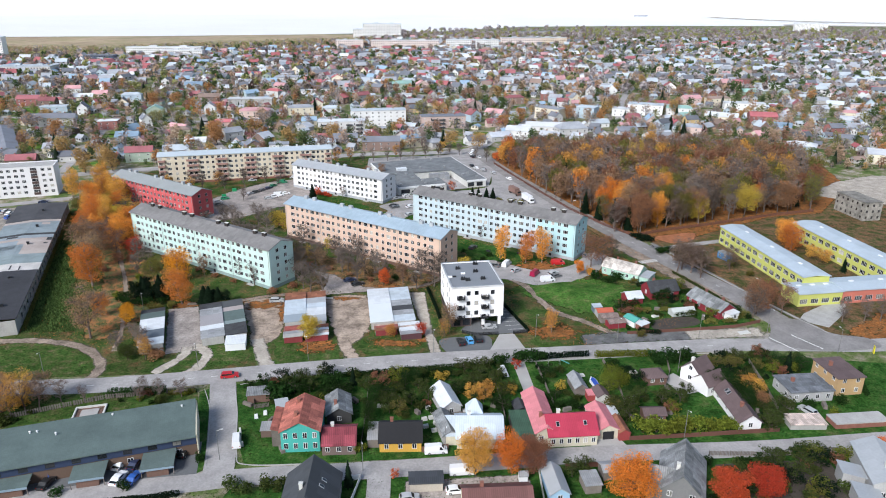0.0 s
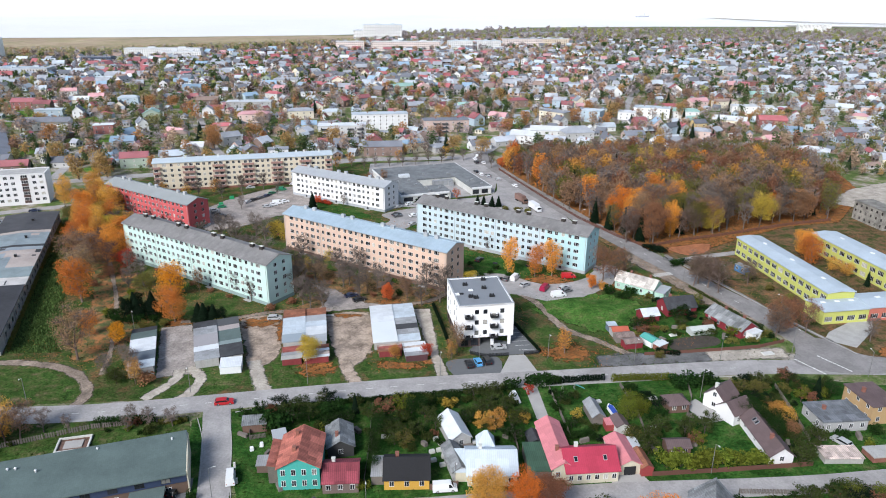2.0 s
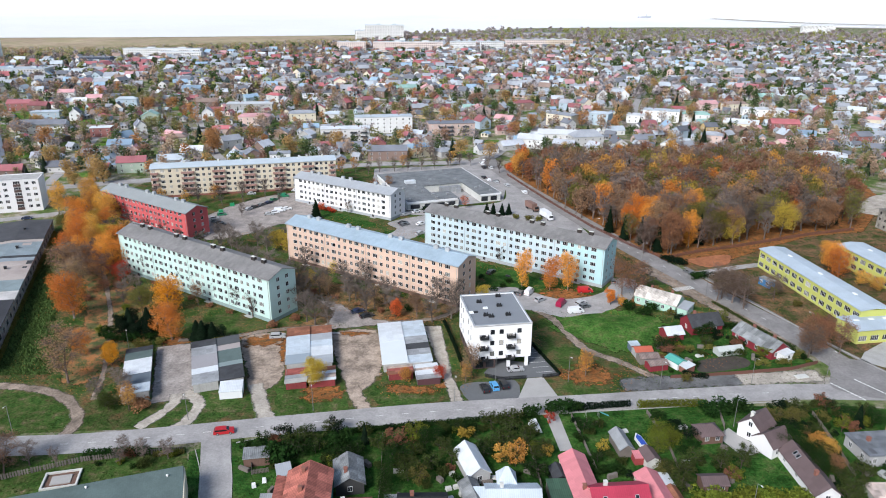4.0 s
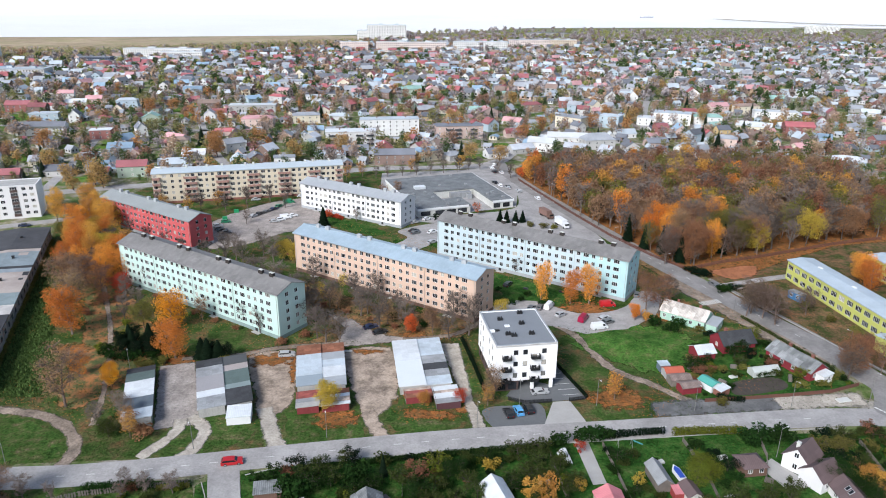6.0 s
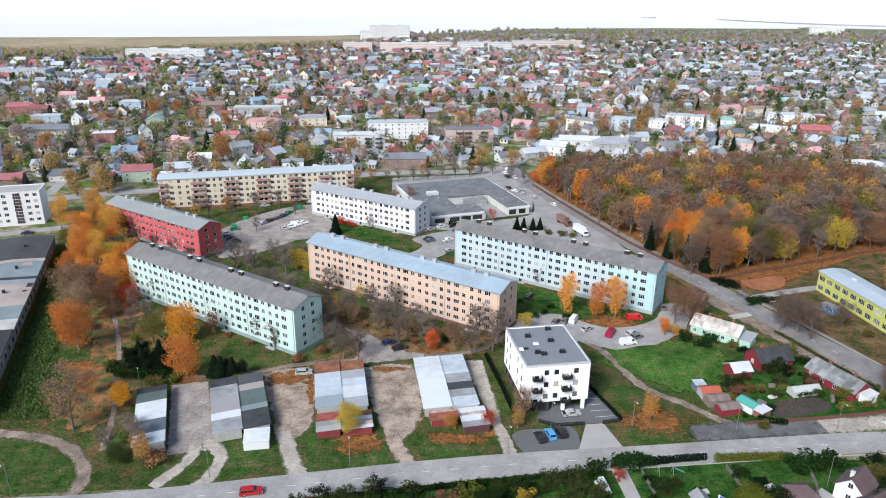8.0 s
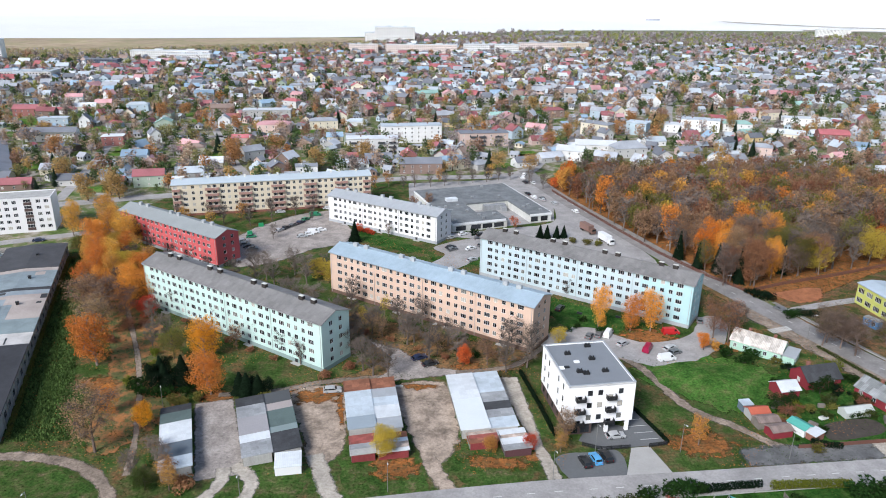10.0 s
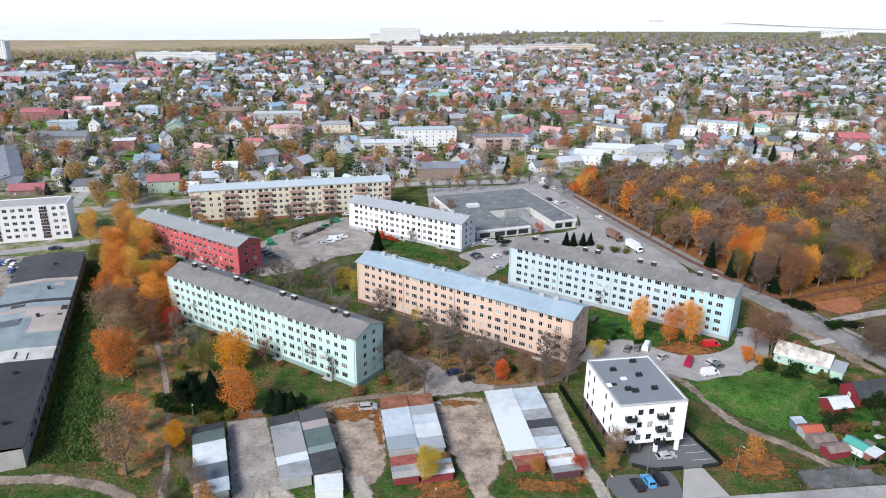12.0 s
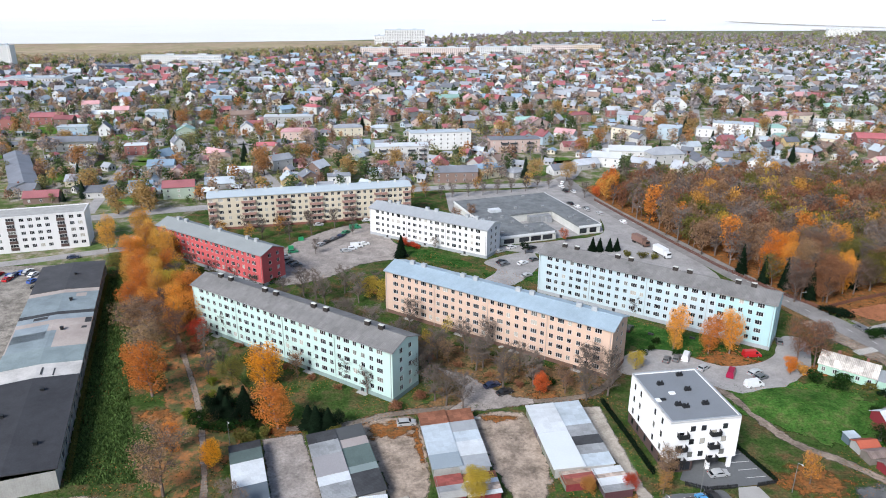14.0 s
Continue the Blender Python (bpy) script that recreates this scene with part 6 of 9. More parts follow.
# the cottages by the diagonal street
house("house", "mint-green timber house with patched white roof", "house", 66.2, 235.6, -38.8, 14.0, 7.2, 3.0, 2.4, M_MINTW, M("patched_white_slate", (0.5, 0.46, 0.42), 0.85, sheets=0.25, vary=0.35, big=0.6, stain=0.3), "gable", [(0, 5, 1), (1, 2, 1)], 2, 0.35)
house("house_porch", "mint-green porch with tin roof", "porch", 73.2, 230.0, -38.8, 3.2, 6.0, 2.4, 0.5, M_MINTW, M_GREYTIN, "mono", [(1, 2, 1)], 0, 0.2)
house("house", "crimson timber house with black roof", "house", 74.3, 218.4, 12.6, 10.2, 7.0, 2.7, 2.6, M_REDBOARD, M_FELT, "gable", [(0, 2, 1), (3, 1, 1)], 1, 0.35)
house("house", "dark red timber house with grey slate roof", "house", 87.6, 207.0, -65.4, 14.6, 6.6, 2.7, 2.3, M_REDBOARD, M_SLATE2, "gable", [(0, 4, 1), (1, 2, 1)], 2, 0.35)
house("house_porch", "white glazed porch of the red house", "porch", 91.6, 199.4, -65.4, 2.6, 3.4, 2.4, 0.5, M_WHITE, M_TINW, "mono", [(1, 1, 1)], 0, 0.2)
house("shed", "dark red shed with bright white roof", "shed", 63.4, 212.6, 12, 5.4, 5.0, 2.2, 1.5, M_REDBOARD, M_TINW, "gable", [], 0, 0.3)
house("shed", "shed with orange-red tile roof", "shed", 51.6, 201.5, 8, 5.0, 3.2, 1.9, 0.8, M_GREYWALL, M("orange_red_tiles", (0.4, 0.1, 0.06), 0.75), "gable", [], 0, 0.2)
house("shed", "brown plank shed with rusty roof", "shed", 52.2, 197.8, 8, 5.6, 3.2, 1.9, 0.6, M_WOOD, M("rust_grey_roof", (0.25, 0.19, 0.17), 0.85, sheets=0.3, vary=0.3, big=0.6), "gable", [], 0, 0.2)
house("shed", "dark red shed with grey roof", "shed", 53.6, 194.0, 12, 5.4, 3.2, 1.9, 0.6, M_REDBOARD, M("rust_grey_roof", (0.25, 0.19, 0.17)), "gable", [], 0, 0.2)
house("shed", "shed with teal and white roof halves", "shed", 59.4, 195.6, -60, 4.6, 3.4, 2.0, 0.7, M_WHITE, M("teal_sheet", (0.08, 0.33, 0.28), 0.7), "gable", [], 0, 0.2)
house("shed", "low white-roofed annex beside the shed", "shed", 61.6, 192.6, -60, 2.4, 3.4, 1.8, 0.4, M_BRICK, M_TINW, "mono", [], 0, 0.15)
house("greenhouse", "pale translucent garden greenhouse", "greenhouse", 77.0, 203.0, 12, 8.0, 3.0, 1.5, 0.9, M("frosted_film", (0.45, 0.48, 0.46), 0.35), M("frosted_film", (0.45, 0.48, 0.46)), "gable", [], 0, 0.05)
house("shed", "dark blue box shed by the path", "shed", 50.0, 204.6, 8, 2.8, 2.4, 2.1, 0.2, M("slate_blue_boards", (0.12, 0.16, 0.2), 0.7), M_TINB, "mono", [], 0, 0.1)
house("apartment_building", "derelict grey three-storey block with stained walls", "apartment building", 193.3, 311.3, -81, 19.0, 9.0, 8.4, 0, M("stained_grey_render", (0.27, 0.255, 0.23), 0.9, vary=0.3, big=0.4, streak=0.25, stain=0.4), M("mossy_concrete_roof", (0.2, 0.19, 0.17), 0.9, vary=0.3, stain=0.4), "flat", [(0, 6, 3), (1, 3, 3)], 0, 0.15, frame_mat=M_WOOD)


# paved sitting place behind the terraced row
pt = thing("patio", "square grey patio with white rim behind the terraced row", "patio", pose(-86.2, 145.2, 0, 0, 0, 14))
pb = Mb()
pb.box(-3.2, -2.4, 0, 3.2, 2.4, 0.1)
part("paving", pb, M_BROWNP, pt)
for x0, y0, x1, y1 in ((-3.6, -2.8, 3.6, -2.4), (-3.6, 2.4, 3.6, 2.8), (-3.6, -2.4, -3.2, 2.4), (3.2, -2.4, 3.6, 2.4)):
    pb = Mb()
    pb.box(x0, y0, 0, x1, y1, 0.5)
    part("border", pb, M_OFFWHITE, pt)
pb = Mb()
pb.box(-2.0, -1.4, 0.1, 2.0, 1.4, 0.3)
part("slab", pb, M_PAVE, pt, "pale paved middle")
# fences
def fence(label, pts, h, material, gap=0.0, post_step=2.5):
    ob = thing("fence", label, "fence")
    for a, b in zip(pts, pts[1:]):
        a, b = Vector((*a, 0)), Vector((*b, 0))
        d = b - a
        n = max(1, round(d.length / post_step))
        ang = math.degrees(math.atan2(d.y, d.x))
        s = d.length / n
        pb, qb = Mb(), Mb()
        pb.box(-0.06, -0.06, 0, 0.06, 0.06, h + 0.08)
        if gap:
            for k in range(max(2, int(s / gap))):
                x = 0.08 + k * gap
                qb.box(x, -0.02, 0.08, x + gap * 0.6, 0.02, h)
            qb.box(0.06, 0.02, h * 0.3, s - 0.06, 0.06, h * 0.3 + 0.08).box(0.06, 0.02, h * 0.75, s - 0.06, 0.06, h * 0.75 + 0.08)
        else:
            qb.box(0.06, -0.03, 0.05, s - 0.06, 0.03, h)
        pm, qm = pb.data("post", material), qb.data("fence_panel", material)
        for k in range(n):
            m = pose(a.x + d.x * k / n, a.y + d.y * k / n, 0, 0, 0, ang)
            part("post", pm, None, ob, at=m)
            panel = part("fence_panel", qm, None, ob, at=m)
            if gap:
                tagged(panel, kind="stuff")


GARDEN_FENCES = [[(-49, 157), (-46.5, 147.5), (-43, 148.5)], [(-19.5, 161.5), (-18.6, 146), (-18.4, 131)], [(13.5, 166), (14.8, 152), (15.4, 143)], [(26, 170), (27.2, 158), (28, 149)], [(45, 172), (46.4, 160), (46, 150)], [(63, 172), (62, 166), (58, 157)], [(86, 172), (85, 160), (83.5, 148)], [(60, 130.2), (74, 130), (90, 132)]]
M_BROWNFENCE = M("brown_fence_boards", (0.13, 0.06, 0.045), 0.9)
for line in GARDEN_FENCES:
    fence("dark weathered board fence between garden plots", line, 1.3, M_WOOD, 0.3)
fence("low reddish-brown board fence round the cottage gardens", [(56, 188.6), (66, 189.8), (78, 191.4), (91, 193.6), (100, 197.2)], 1.1, M_BROWNFENCE)
fence("dark board fence along the street", [(-4.4, 130.6), (1.6, 131.8)], 1.6, M_BROWNP)
fence("dark board fence by the cream house", [(13.8, 132.4), (21.6, 133.4)], 1.5, M_BROWNP)
fence("brown board fence along the street gardens", [(43.5, 135.6), (60, 137.2), (80, 139.4)], 1.2, M_BROWNFENCE)
fence("wire and post fence behind the terraced row", [(-108, 141), (-96, 146.5), (-85, 151.4), (-63.5, 155.6)], 1.4, M_WOOD, 0.5)
fence("dark metal railing at the parking court", [(6.0, 188.6), (10, 186.9), (17, 187.8)], 1.2, M_BLACK, 0.25)
fence("dark metal railing beside the court gate", [(21.4, 188.3), (26, 189.4)], 1.2, M_BLACK, 0.25)
fence("reddish fence along the park edge", [(30, 407), (38, 381), (49.5, 345.5), (60, 315.5), (71, 292.5), (80.5, 278), (86.9, 281), (96, 285.4), (116.8, 293.1), (150.8, 307.4), (175.5, 315.3)], 1.4, M_BROWNFENCE, 0.35, 6.0)
fence("white post fence at the southern garden", [(-19.5, 120.8), (-17.2, 121.4), (-18.6, 112)], 1.3, M_WHITE)
fence("pale board fence beside the white shed", [(21.0, 124.8), (20.8, 110)], 1.5, M_OFFWHITE)
fence("brown fence south of the street", [(27, 125.4), (44, 127)], 1.3, M_BROWNFENCE)


# ---- trees, shrubs, hedges ----
def leaf_cloud(mb, centre, radii, number, size, rng, flat=0.0):
    """Small leaf sprays scattered through an ellipsoid, thicker towards its skin."""
    for _ in range(number):
        while True:
            p = Vector((rng.uniform(-1, 1), rng.uniform(-1, 1), rng.uniform(-1, 1)))
            if p.length < 1:
                break
        p = p.normalized() * (p.length ** 0.6)
        c = Vector(centre) + Vector((p.x * radii[0], p.y * radii[1], p.z * radii[2]))
        n = Vector((rng.gauss(0, 1), rng.gauss(0, 1), rng.gauss(0, 1) + flat)).normalized()
        u = n.orthogonal().normalized()
        u.rotate(Matrix.Rotation(rng.uniform(0, 6.28), 3, n))
        w = n.cross(u)
        s = size * rng.uniform(0.6, 1.3)
        mb.face((c - u * s * 0.55 - w * s * 0.3, c + w * s * 0.55, c + u * s * 0.65 - w * s * 0.2))


def skeleton(rng, H, spread, limbs, sub, twigs, twig_len, start=0.22, up=0.75, r=0.22):
    """Trunk and limbs in one mesh, and the places where the leaves hang."""
    tb, ends = Mb(), []
    p, d = Vector((0, 0, -0.15)), Vector((rng.uniform(-0.04, 0.04), rng.uniform(-0.04, 0.04), 1))
    line = [p.copy()]
    for k in range(6):
        d = (d + Vector((rng.uniform(-0.09, 0.09), rng.uniform(-0.09, 0.09), 0))).normalized()
        p = p + d * H * 0.155
        line.append(p.copy())
    for k in range(6):
        tb.tube(line[k], line[k + 1], r * (1 - k / 6.3) + 0.02, r * (1 - (k + 1) / 6.3) + 0.02, 6)
    for i in range(limbs):
        f = start + (0.93 - start) * (i + rng.random() * 0.7) / limbs
        k = min(5, int(f * 6))
        a = line[k].lerp(line[k + 1], f * 6 - k)
        az = i * 2.4 + rng.uniform(-0.5, 0.5)
        reach = spread * (0.55 + 0.55 * math.sin(math.pi * min(1, (f - start * 0.5) / 0.95))) * rng.uniform(0.8, 1.15)
        tip = a + Vector((math.cos(az) * reach, math.sin(az) * reach, reach * up * rng.uniform(0.6, 1.2)))
        mid = a.lerp(tip, 0.5) + Vector((0, 0, reach * 0.1))
        rr = r * (1 - f) * 0.55 + 0.03
        tb.tube(a, mid, rr, rr * 0.65, 4)
        tb.tube(mid, tip, rr * 0.65, 0.012, 4)
        ends += [tip, mid.lerp(tip, 0.5)]
        for j in range(sub):
            s = a.lerp(tip, rng.uniform(0.35, 0.95))
            e = s + Vector((rng.gauss(0, 1), rng.gauss(0, 1), rng.uniform(0, 1.3))).normalized() * reach * rng.uniform(0.3, 0.55)
            tb.tube(s, e, rr * 0.55 + 0.02, 0.02, 3)
            ends.append(e)
            for q in range(twigs):
                b = s.lerp(e, rng.uniform(0.2, 1))
                g = b + Vector((rng.gauss(0, 1), rng.gauss(0, 1), rng.uniform(-0.2, 1.2))).normalized() * twig_len * rng.uniform(0.5, 1.2)
                tb.tube(b, g, 0.045, 0.008, 3)
    ends.append(line[-1])
    return tb, ends


def sprays(mb, centre, reach, number, rng, width=0.045):
    """Fine twigs fanning out round a limb's end."""
    for _ in range(number):
        d = Vector((rng.gauss(0, 1), rng.gauss(0, 1), rng.gauss(0.5, 0.8))).normalized()
        a = Vector(centre) + d * rng.uniform(-0.3, 0.3)
        b = a + d * reach * rng.uniform(0.5, 1.0)
        w = d.orthogonal().normalized() * width
        mb.face((a - w, a + w, b))


SHAPES = {}


def tree_shape(kind, seed):
    if (kind, seed) in SHAPES:
        return SHAPES[kind, seed]
    rng = random.Random(f"{kind}{seed}")
    cb, full = Mb(), kind
    far = kind.endswith("_far")
    kind = kind.removesuffix("_far")
    if kind == "birch":
        tb, ends = skeleton(rng, 10, 2.0, 14, 2, 2, 0.8, 0.16, 1.0, 0.16)
        for e in ends:
            leaf_cloud(cb, (e.x, e.y, e.z - 0.25), (1.25, 1.25, 1.5), int((25 if far else 120)), 0.41 if far else 0.19, rng)
    elif kind == "maple":
        tb, ends = skeleton(rng, 9, 3.2, 15, 2, 1, 0.8, 0.22, 0.55, 0.2)
        for e in ends:
            leaf_cloud(cb, e, (1.6, 1.6, 1.3), 23 if far else 105, 0.46 if far else 0.22, rng)
    elif kind == "dense":
        tb, ends = skeleton(rng, 9, 3.0, 16, 2, 1, 0.8, 0.2, 0.6, 0.2)
        for e in ends:
            leaf_cloud(cb, e, (1.5, 1.5, 1.25), 190, 0.2, rng)
    elif kind == "sparse":
        tb, ends = skeleton(rng, 10, 2.3, 14, 2 if far else 3, 0 if far else 3, 1.0, 0.22, 1.15, 0.17)
        for e in ends:
            leaf_cloud(cb, e, (1.1, 1.1, 1.15), 10 if far else 52, 0.46 if far else 0.17, rng)
            sprays(tb, e, 1.3, 5, rng)
    elif kind == "bare":
        tb, ends = skeleton(rng, 10, 2.2, 16, 3 if far else 4, 0 if far else 3, 1.2, 0.2, 1.25, 0.23)
        for e in ends:
            sprays(tb, e, 1.6, 11 if far else 10, rng, 0.045 if far else 0.03)
        for e in ends[::3]:
            leaf_cloud(cb, e, (1.0, 1.0, 0.9), 5, 0.45 if far else 0.16, rng)
    elif kind == "tuft":
        tb = Mb().tube((0, 0, 0), (0, 0, 5.5), 0.22, 0.1, 3)
        for k in range(9):
            a, q = k * 2.4, (0.3 + 0.7 * rng.random()) * (2.3 - 0.12 * k)
            leaf_cloud(cb, (math.cos(a) * q, math.sin(a) * q, 2.6 + 6.0 * k / 9), (1.6, 1.6, 1.5), 24, 0.88, rng)
    elif kind == "fuzz":
        tb = Mb().tube((0, 0, 0), (0, 0, 6.5), 0.24, 0.06, 3)
        for k in range(8):
            a, q, z = k * 2.4, rng.uniform(1.2, 2.3), 2.8 + 4.6 * k / 8
            e = Vector((math.cos(a) * q, math.sin(a) * q, z + 1.5))
            tb.tube((0, 0, z * 0.8), e, 0.12, 0.03, 3)
            for _ in range(15):
                d = Vector((rng.gauss(0, 1), rng.gauss(0, 1), rng.gauss(0.6, 0.8))).normalized()
                s = e.lerp(Vector((0, 0, z)), rng.uniform(-0.1, 0.5))
                w = d.orthogonal().normalized() * 0.13
                tb.face((s - w, s + w, s + d * rng.uniform(1.2, 2.6)))
            leaf_cloud(cb, e, (1.4, 1.4, 1.2), 5, 0.8, rng)
    elif kind == "spruce":
        tb = Mb().tube((0, 0, -0.1), (0, 0, 9.4), 0.16, 0.02, 6)
        for k in range(26):
            z = 0.9 + 8.9 * (k / 26) ** 0.92
            reach = 2.3 * (1 - (z - 0.6) / 9.5) + 0.12
            for j in range(11):
                az = j * 0.571 + k * 0.9 + rng.uniform(-0.2, 0.2)
                q = reach * rng.uniform(0.75, 1.12)
                c, s = math.cos(az), math.sin(az)
                w = 0.16 + 0.2 * q
                dz = -0.32 * q
                cb.face(((0, 0, z + 0.12), (c * q * 0.6 - s * w, s * q * 0.6 + c * w, z + dz * 0.5), (c * q, s * q, z + dz), (c * q * 0.6 + s * w, s * q * 0.6 - c * w, z + dz * 0.5)))
    elif kind == "pine":
        tb, ends = skeleton(rng, 9, 2.6, 12, 2, 0, 0, 0.4, 0.35, 0.2)
        for e in ends:
            leaf_cloud(cb, e, (0.95, 0.95, 0.5), 60, 0.32, rng)
    elif kind == "bush":
        tb = Mb()
        for k in range(5):
            tb.tube((0, 0, -0.05), (rng.uniform(-0.7, 0.7), rng.uniform(-0.7, 0.7), 1.3), 0.04, 0.01, 3)
        for k in range(9):
            leaf_cloud(cb, (rng.uniform(-0.75, 0.75), rng.uniform(-0.75, 0.75), rng.uniform(0.55, 1.35)), (0.6, 0.6, 0.5), 55, 0.24, rng)
    elif kind == "fruit":
        tb, ends = skeleton(rng, 4.2, 1.9, 9, 3, 1, 0.6, 0.25, 0.5, 0.12)
        for e in ends:
            leaf_cloud(cb, e, (0.65, 0.65, 0.5), 24, 0.27, rng)
    SHAPES[full, seed] = (tb, cb)
    return SHAPES[full, seed]


TREES = {}
KIND_WORD = {"birch": "birch tree", "maple": "broad maple tree", "dense": "full-crowned maple tree", "sparse": "half-bare tree", "bare": "bare leafless tree", "spruce": "conical spruce", "pine": "pine tree", "bush": "shrub", "fruit": "garden fruit tree"}
KIND_CAT = {"bush": "shrub"}
COLOUR_WORD = {"orange": "orange autumn", "amber": "amber autumn", "gold": "golden-orange", "moss": "moss-green", "yellow": "yellow autumn", "flame": "flame-orange autumn", "rust": "rust-brown", "tan": "tan-brown", "red": "scarlet", "brown": "brown", "olive": "olive-green", "green": "green", "lime": "yellow-green", "needle": "dark green"}
tree_rng = random.Random(21)
RISE = {"birch": 10.6, "maple": 10.0, "dense": 10.0, "sparse": 11.2, "bare": 11.4, "spruce": 9.8, "pine": 9.8, "tuft": 10.2, "fuzz": 10.4, "bush": 1.8, "fruit": 4.6}


def tree(kind, x, y, h, colour, where="on the grass", group="", wide=1.0, seed=None):
    """A tree h metres high; trees of one kind, seed and colour share their meshes."""
    seed = tree_rng.randrange(3) if seed is None else seed
    key = (kind, seed, colour)
    if key not in TREES:
        tb, cb = tree_shape(kind, seed)
        bark = M_BIRCHBARK if kind == "birch" else M_BAREBARK if kind == "bare" else M_TWIG if kind == "sparse" else M_BARK
        TREES[key] = (tb.data("tree", bark), cb.data("crown", LEAF[colour]))
    tm, cm = TREES[key]
    name = "shrub" if kind == "bush" else "tree"
    s = h / RISE[kind]
    ob = new(name, tm)
    ob.matrix_basis = Matrix.Translation((x, y, 0)) @ Matrix.Rotation(tree_rng.uniform(0, 6.28), 4, "Z") @ Matrix.Diagonal((s * wide, s * wide, s, 1))
    tagged(ob, f"{COLOUR_WORD[colour]} {KIND_WORD[kind]} {where}", KIND_CAT.get(kind, "tree"), group)
    part("crown", cm, None, ob)
    return ob


class Wood:
    """Many trees joined into one growth, for woods past counting."""

    def __init__(self, leaves=LEAF):
        self.leaves = leaves
        self.v, self.f, self.m, self.slots, self.n = [], [], [], [], 0

    def slot(self, material):
        if material not in self.slots:
            self.slots.append(material)
        return self.slots.index(material)

    def add(self, kind, colour, x, y, h, wide, rng):
        s, a = h / RISE[kind.removesuffix("_far")], rng.uniform(0, 6.28)
        c, n = math.cos(a), math.sin(a)
        bark = M_BIRCHBARK if kind == "birch" else M_HAZED_TWIG if kind == "fuzz" else M_WOODTWIG if kind.startswith(("bare", "sparse")) else M_BARK
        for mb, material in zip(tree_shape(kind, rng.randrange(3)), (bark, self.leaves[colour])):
            p = np.array(mb.v) * (s * wide, s * wide, s)
            self.v.append(np.stack([x + c * p[:, 0] - n * p[:, 1], y + n * p[:, 0] + c * p[:, 1], p[:, 2]], 1))
            k = self.n
            self.f += [tuple(i + k for i in f) for f in mb.f]
            self.m += [self.slot(material)] * len(mb.f)
            self.n += len(p)

    def plant(self, name, label, category):
        me = bpy.data.meshes.new(name)
        me.from_pydata(np.concatenate(self.v).tolist(), [], self.f)
        for q in self.slots:
            me.materials.append(q)
        me.polygons.foreach_set("material_index", self.m)
        return tagged(new(name, me), label, category, kind="stuff")


def grove(text, where, group=""):
    """kind colour height wide x,y x,y ... a line."""
    for line in text.strip().splitlines():
        kind, colour, h, wide, *spots = line.split()
        for s in spots:
            x, y = map(float, s.split(","))
            tree(kind, x, y, float(h) * tree_rng.uniform(0.93, 1.07), colour, where, group, float(wide))


grove("""
birch amber 16 0.95 -182,329 -163,320 -172,340
birch orange 15.5 0.95 -153,290 -160,304 -147,276
birch amber 14 1.0 -145,287 -152,313 -158,294
birch orange 15.5 1.3 -121.9,222.2
birch orange 15 0.95 -145,266 -137,262
birch orange 14 0.9 -128,256 -131,268
sparse tan 15 1.3 -132,247 -129.5,238 -139,252
sparse rust 13 1.3 -125,249 -134,258
sparse tan 17 1.35 -104.4,184
birch orange 9 1.15 -108.2,198.6
dense gold 7.4 0.78 -96.8,193.2
birch gold 13.5 1.3 -93.4,226.5
birch orange 12 1.4 -85.9,208.3
maple red 8.5 1.0 -119.5,252
maple rust 5 1.1 -122,243
birch amber 14 1.0 -155,316 -166,332 -139,274
birch orange 13 1.0 -147,300 -162,312
maple yellow 11 1.0 -140,284 -150,303
maple orange 12 1.0 -124,264 -131,279
maple lime 9 0.9 -141,296
maple olive 10.5 0.85 -102,226.5
bare rust 12 1.2 -141,290 -152,322 -136,270
maple olive 8 0.9 -160,326 -168,306
sparse amber 12 0.9 -142,299 -134,286
bare brown 10 1.0 -107,236 -116,246 -110,231
bush rust 2.2 1.5 -124,236 -119,246 -127,229 -113,207
bush lime 2.2 1.2 -108.5,228 -106,221 -109.5,213
dense needle 5.2 0.85 -101,209.5 -97,209 -93,209.5 -103.5,214 -99.5,214 -95.5,213.5 -101.5,218.5
spruce needle 7 1.6 -99,211.5 -96,216 -102,216.5
bush green 2.6 1.4 -106,211 -104,208.5 -100,206.5 -96.5,207 -92.5,208 -92,212 -104.5,217 -98,218
spruce needle 6.6 1.9 -76.5,207.8 -78.6,209 -73.6,208.2
dense needle 4.6 0.8 -75,209.6 -71.5,208.8
bush olive 2.2 1.3 -91,203 -94,204 -88,205.5 -72,206.5
maple moss 4.4 1.0 -88,171.5 -89.5,173
sparse amber 6 1.3 -83,171.5 -85,174.5
bush rust 3.2 1.2 -80,172 -84,177
bare rust 7 1.3 -87,178 -90,182 -92.5,176
bush amber 2.6 1.5 -120,158 -116,160 -124,163
sparse amber 11 1.15 -104.1,143.4 -102.3,145.9
sparse tan 10 1.2 -99.7,147.4 -109.0,147.8 -106.8,141.8
bush amber 2.4 1.5 -108,149 -104,147.5
""", "on the grass beside the footpath")
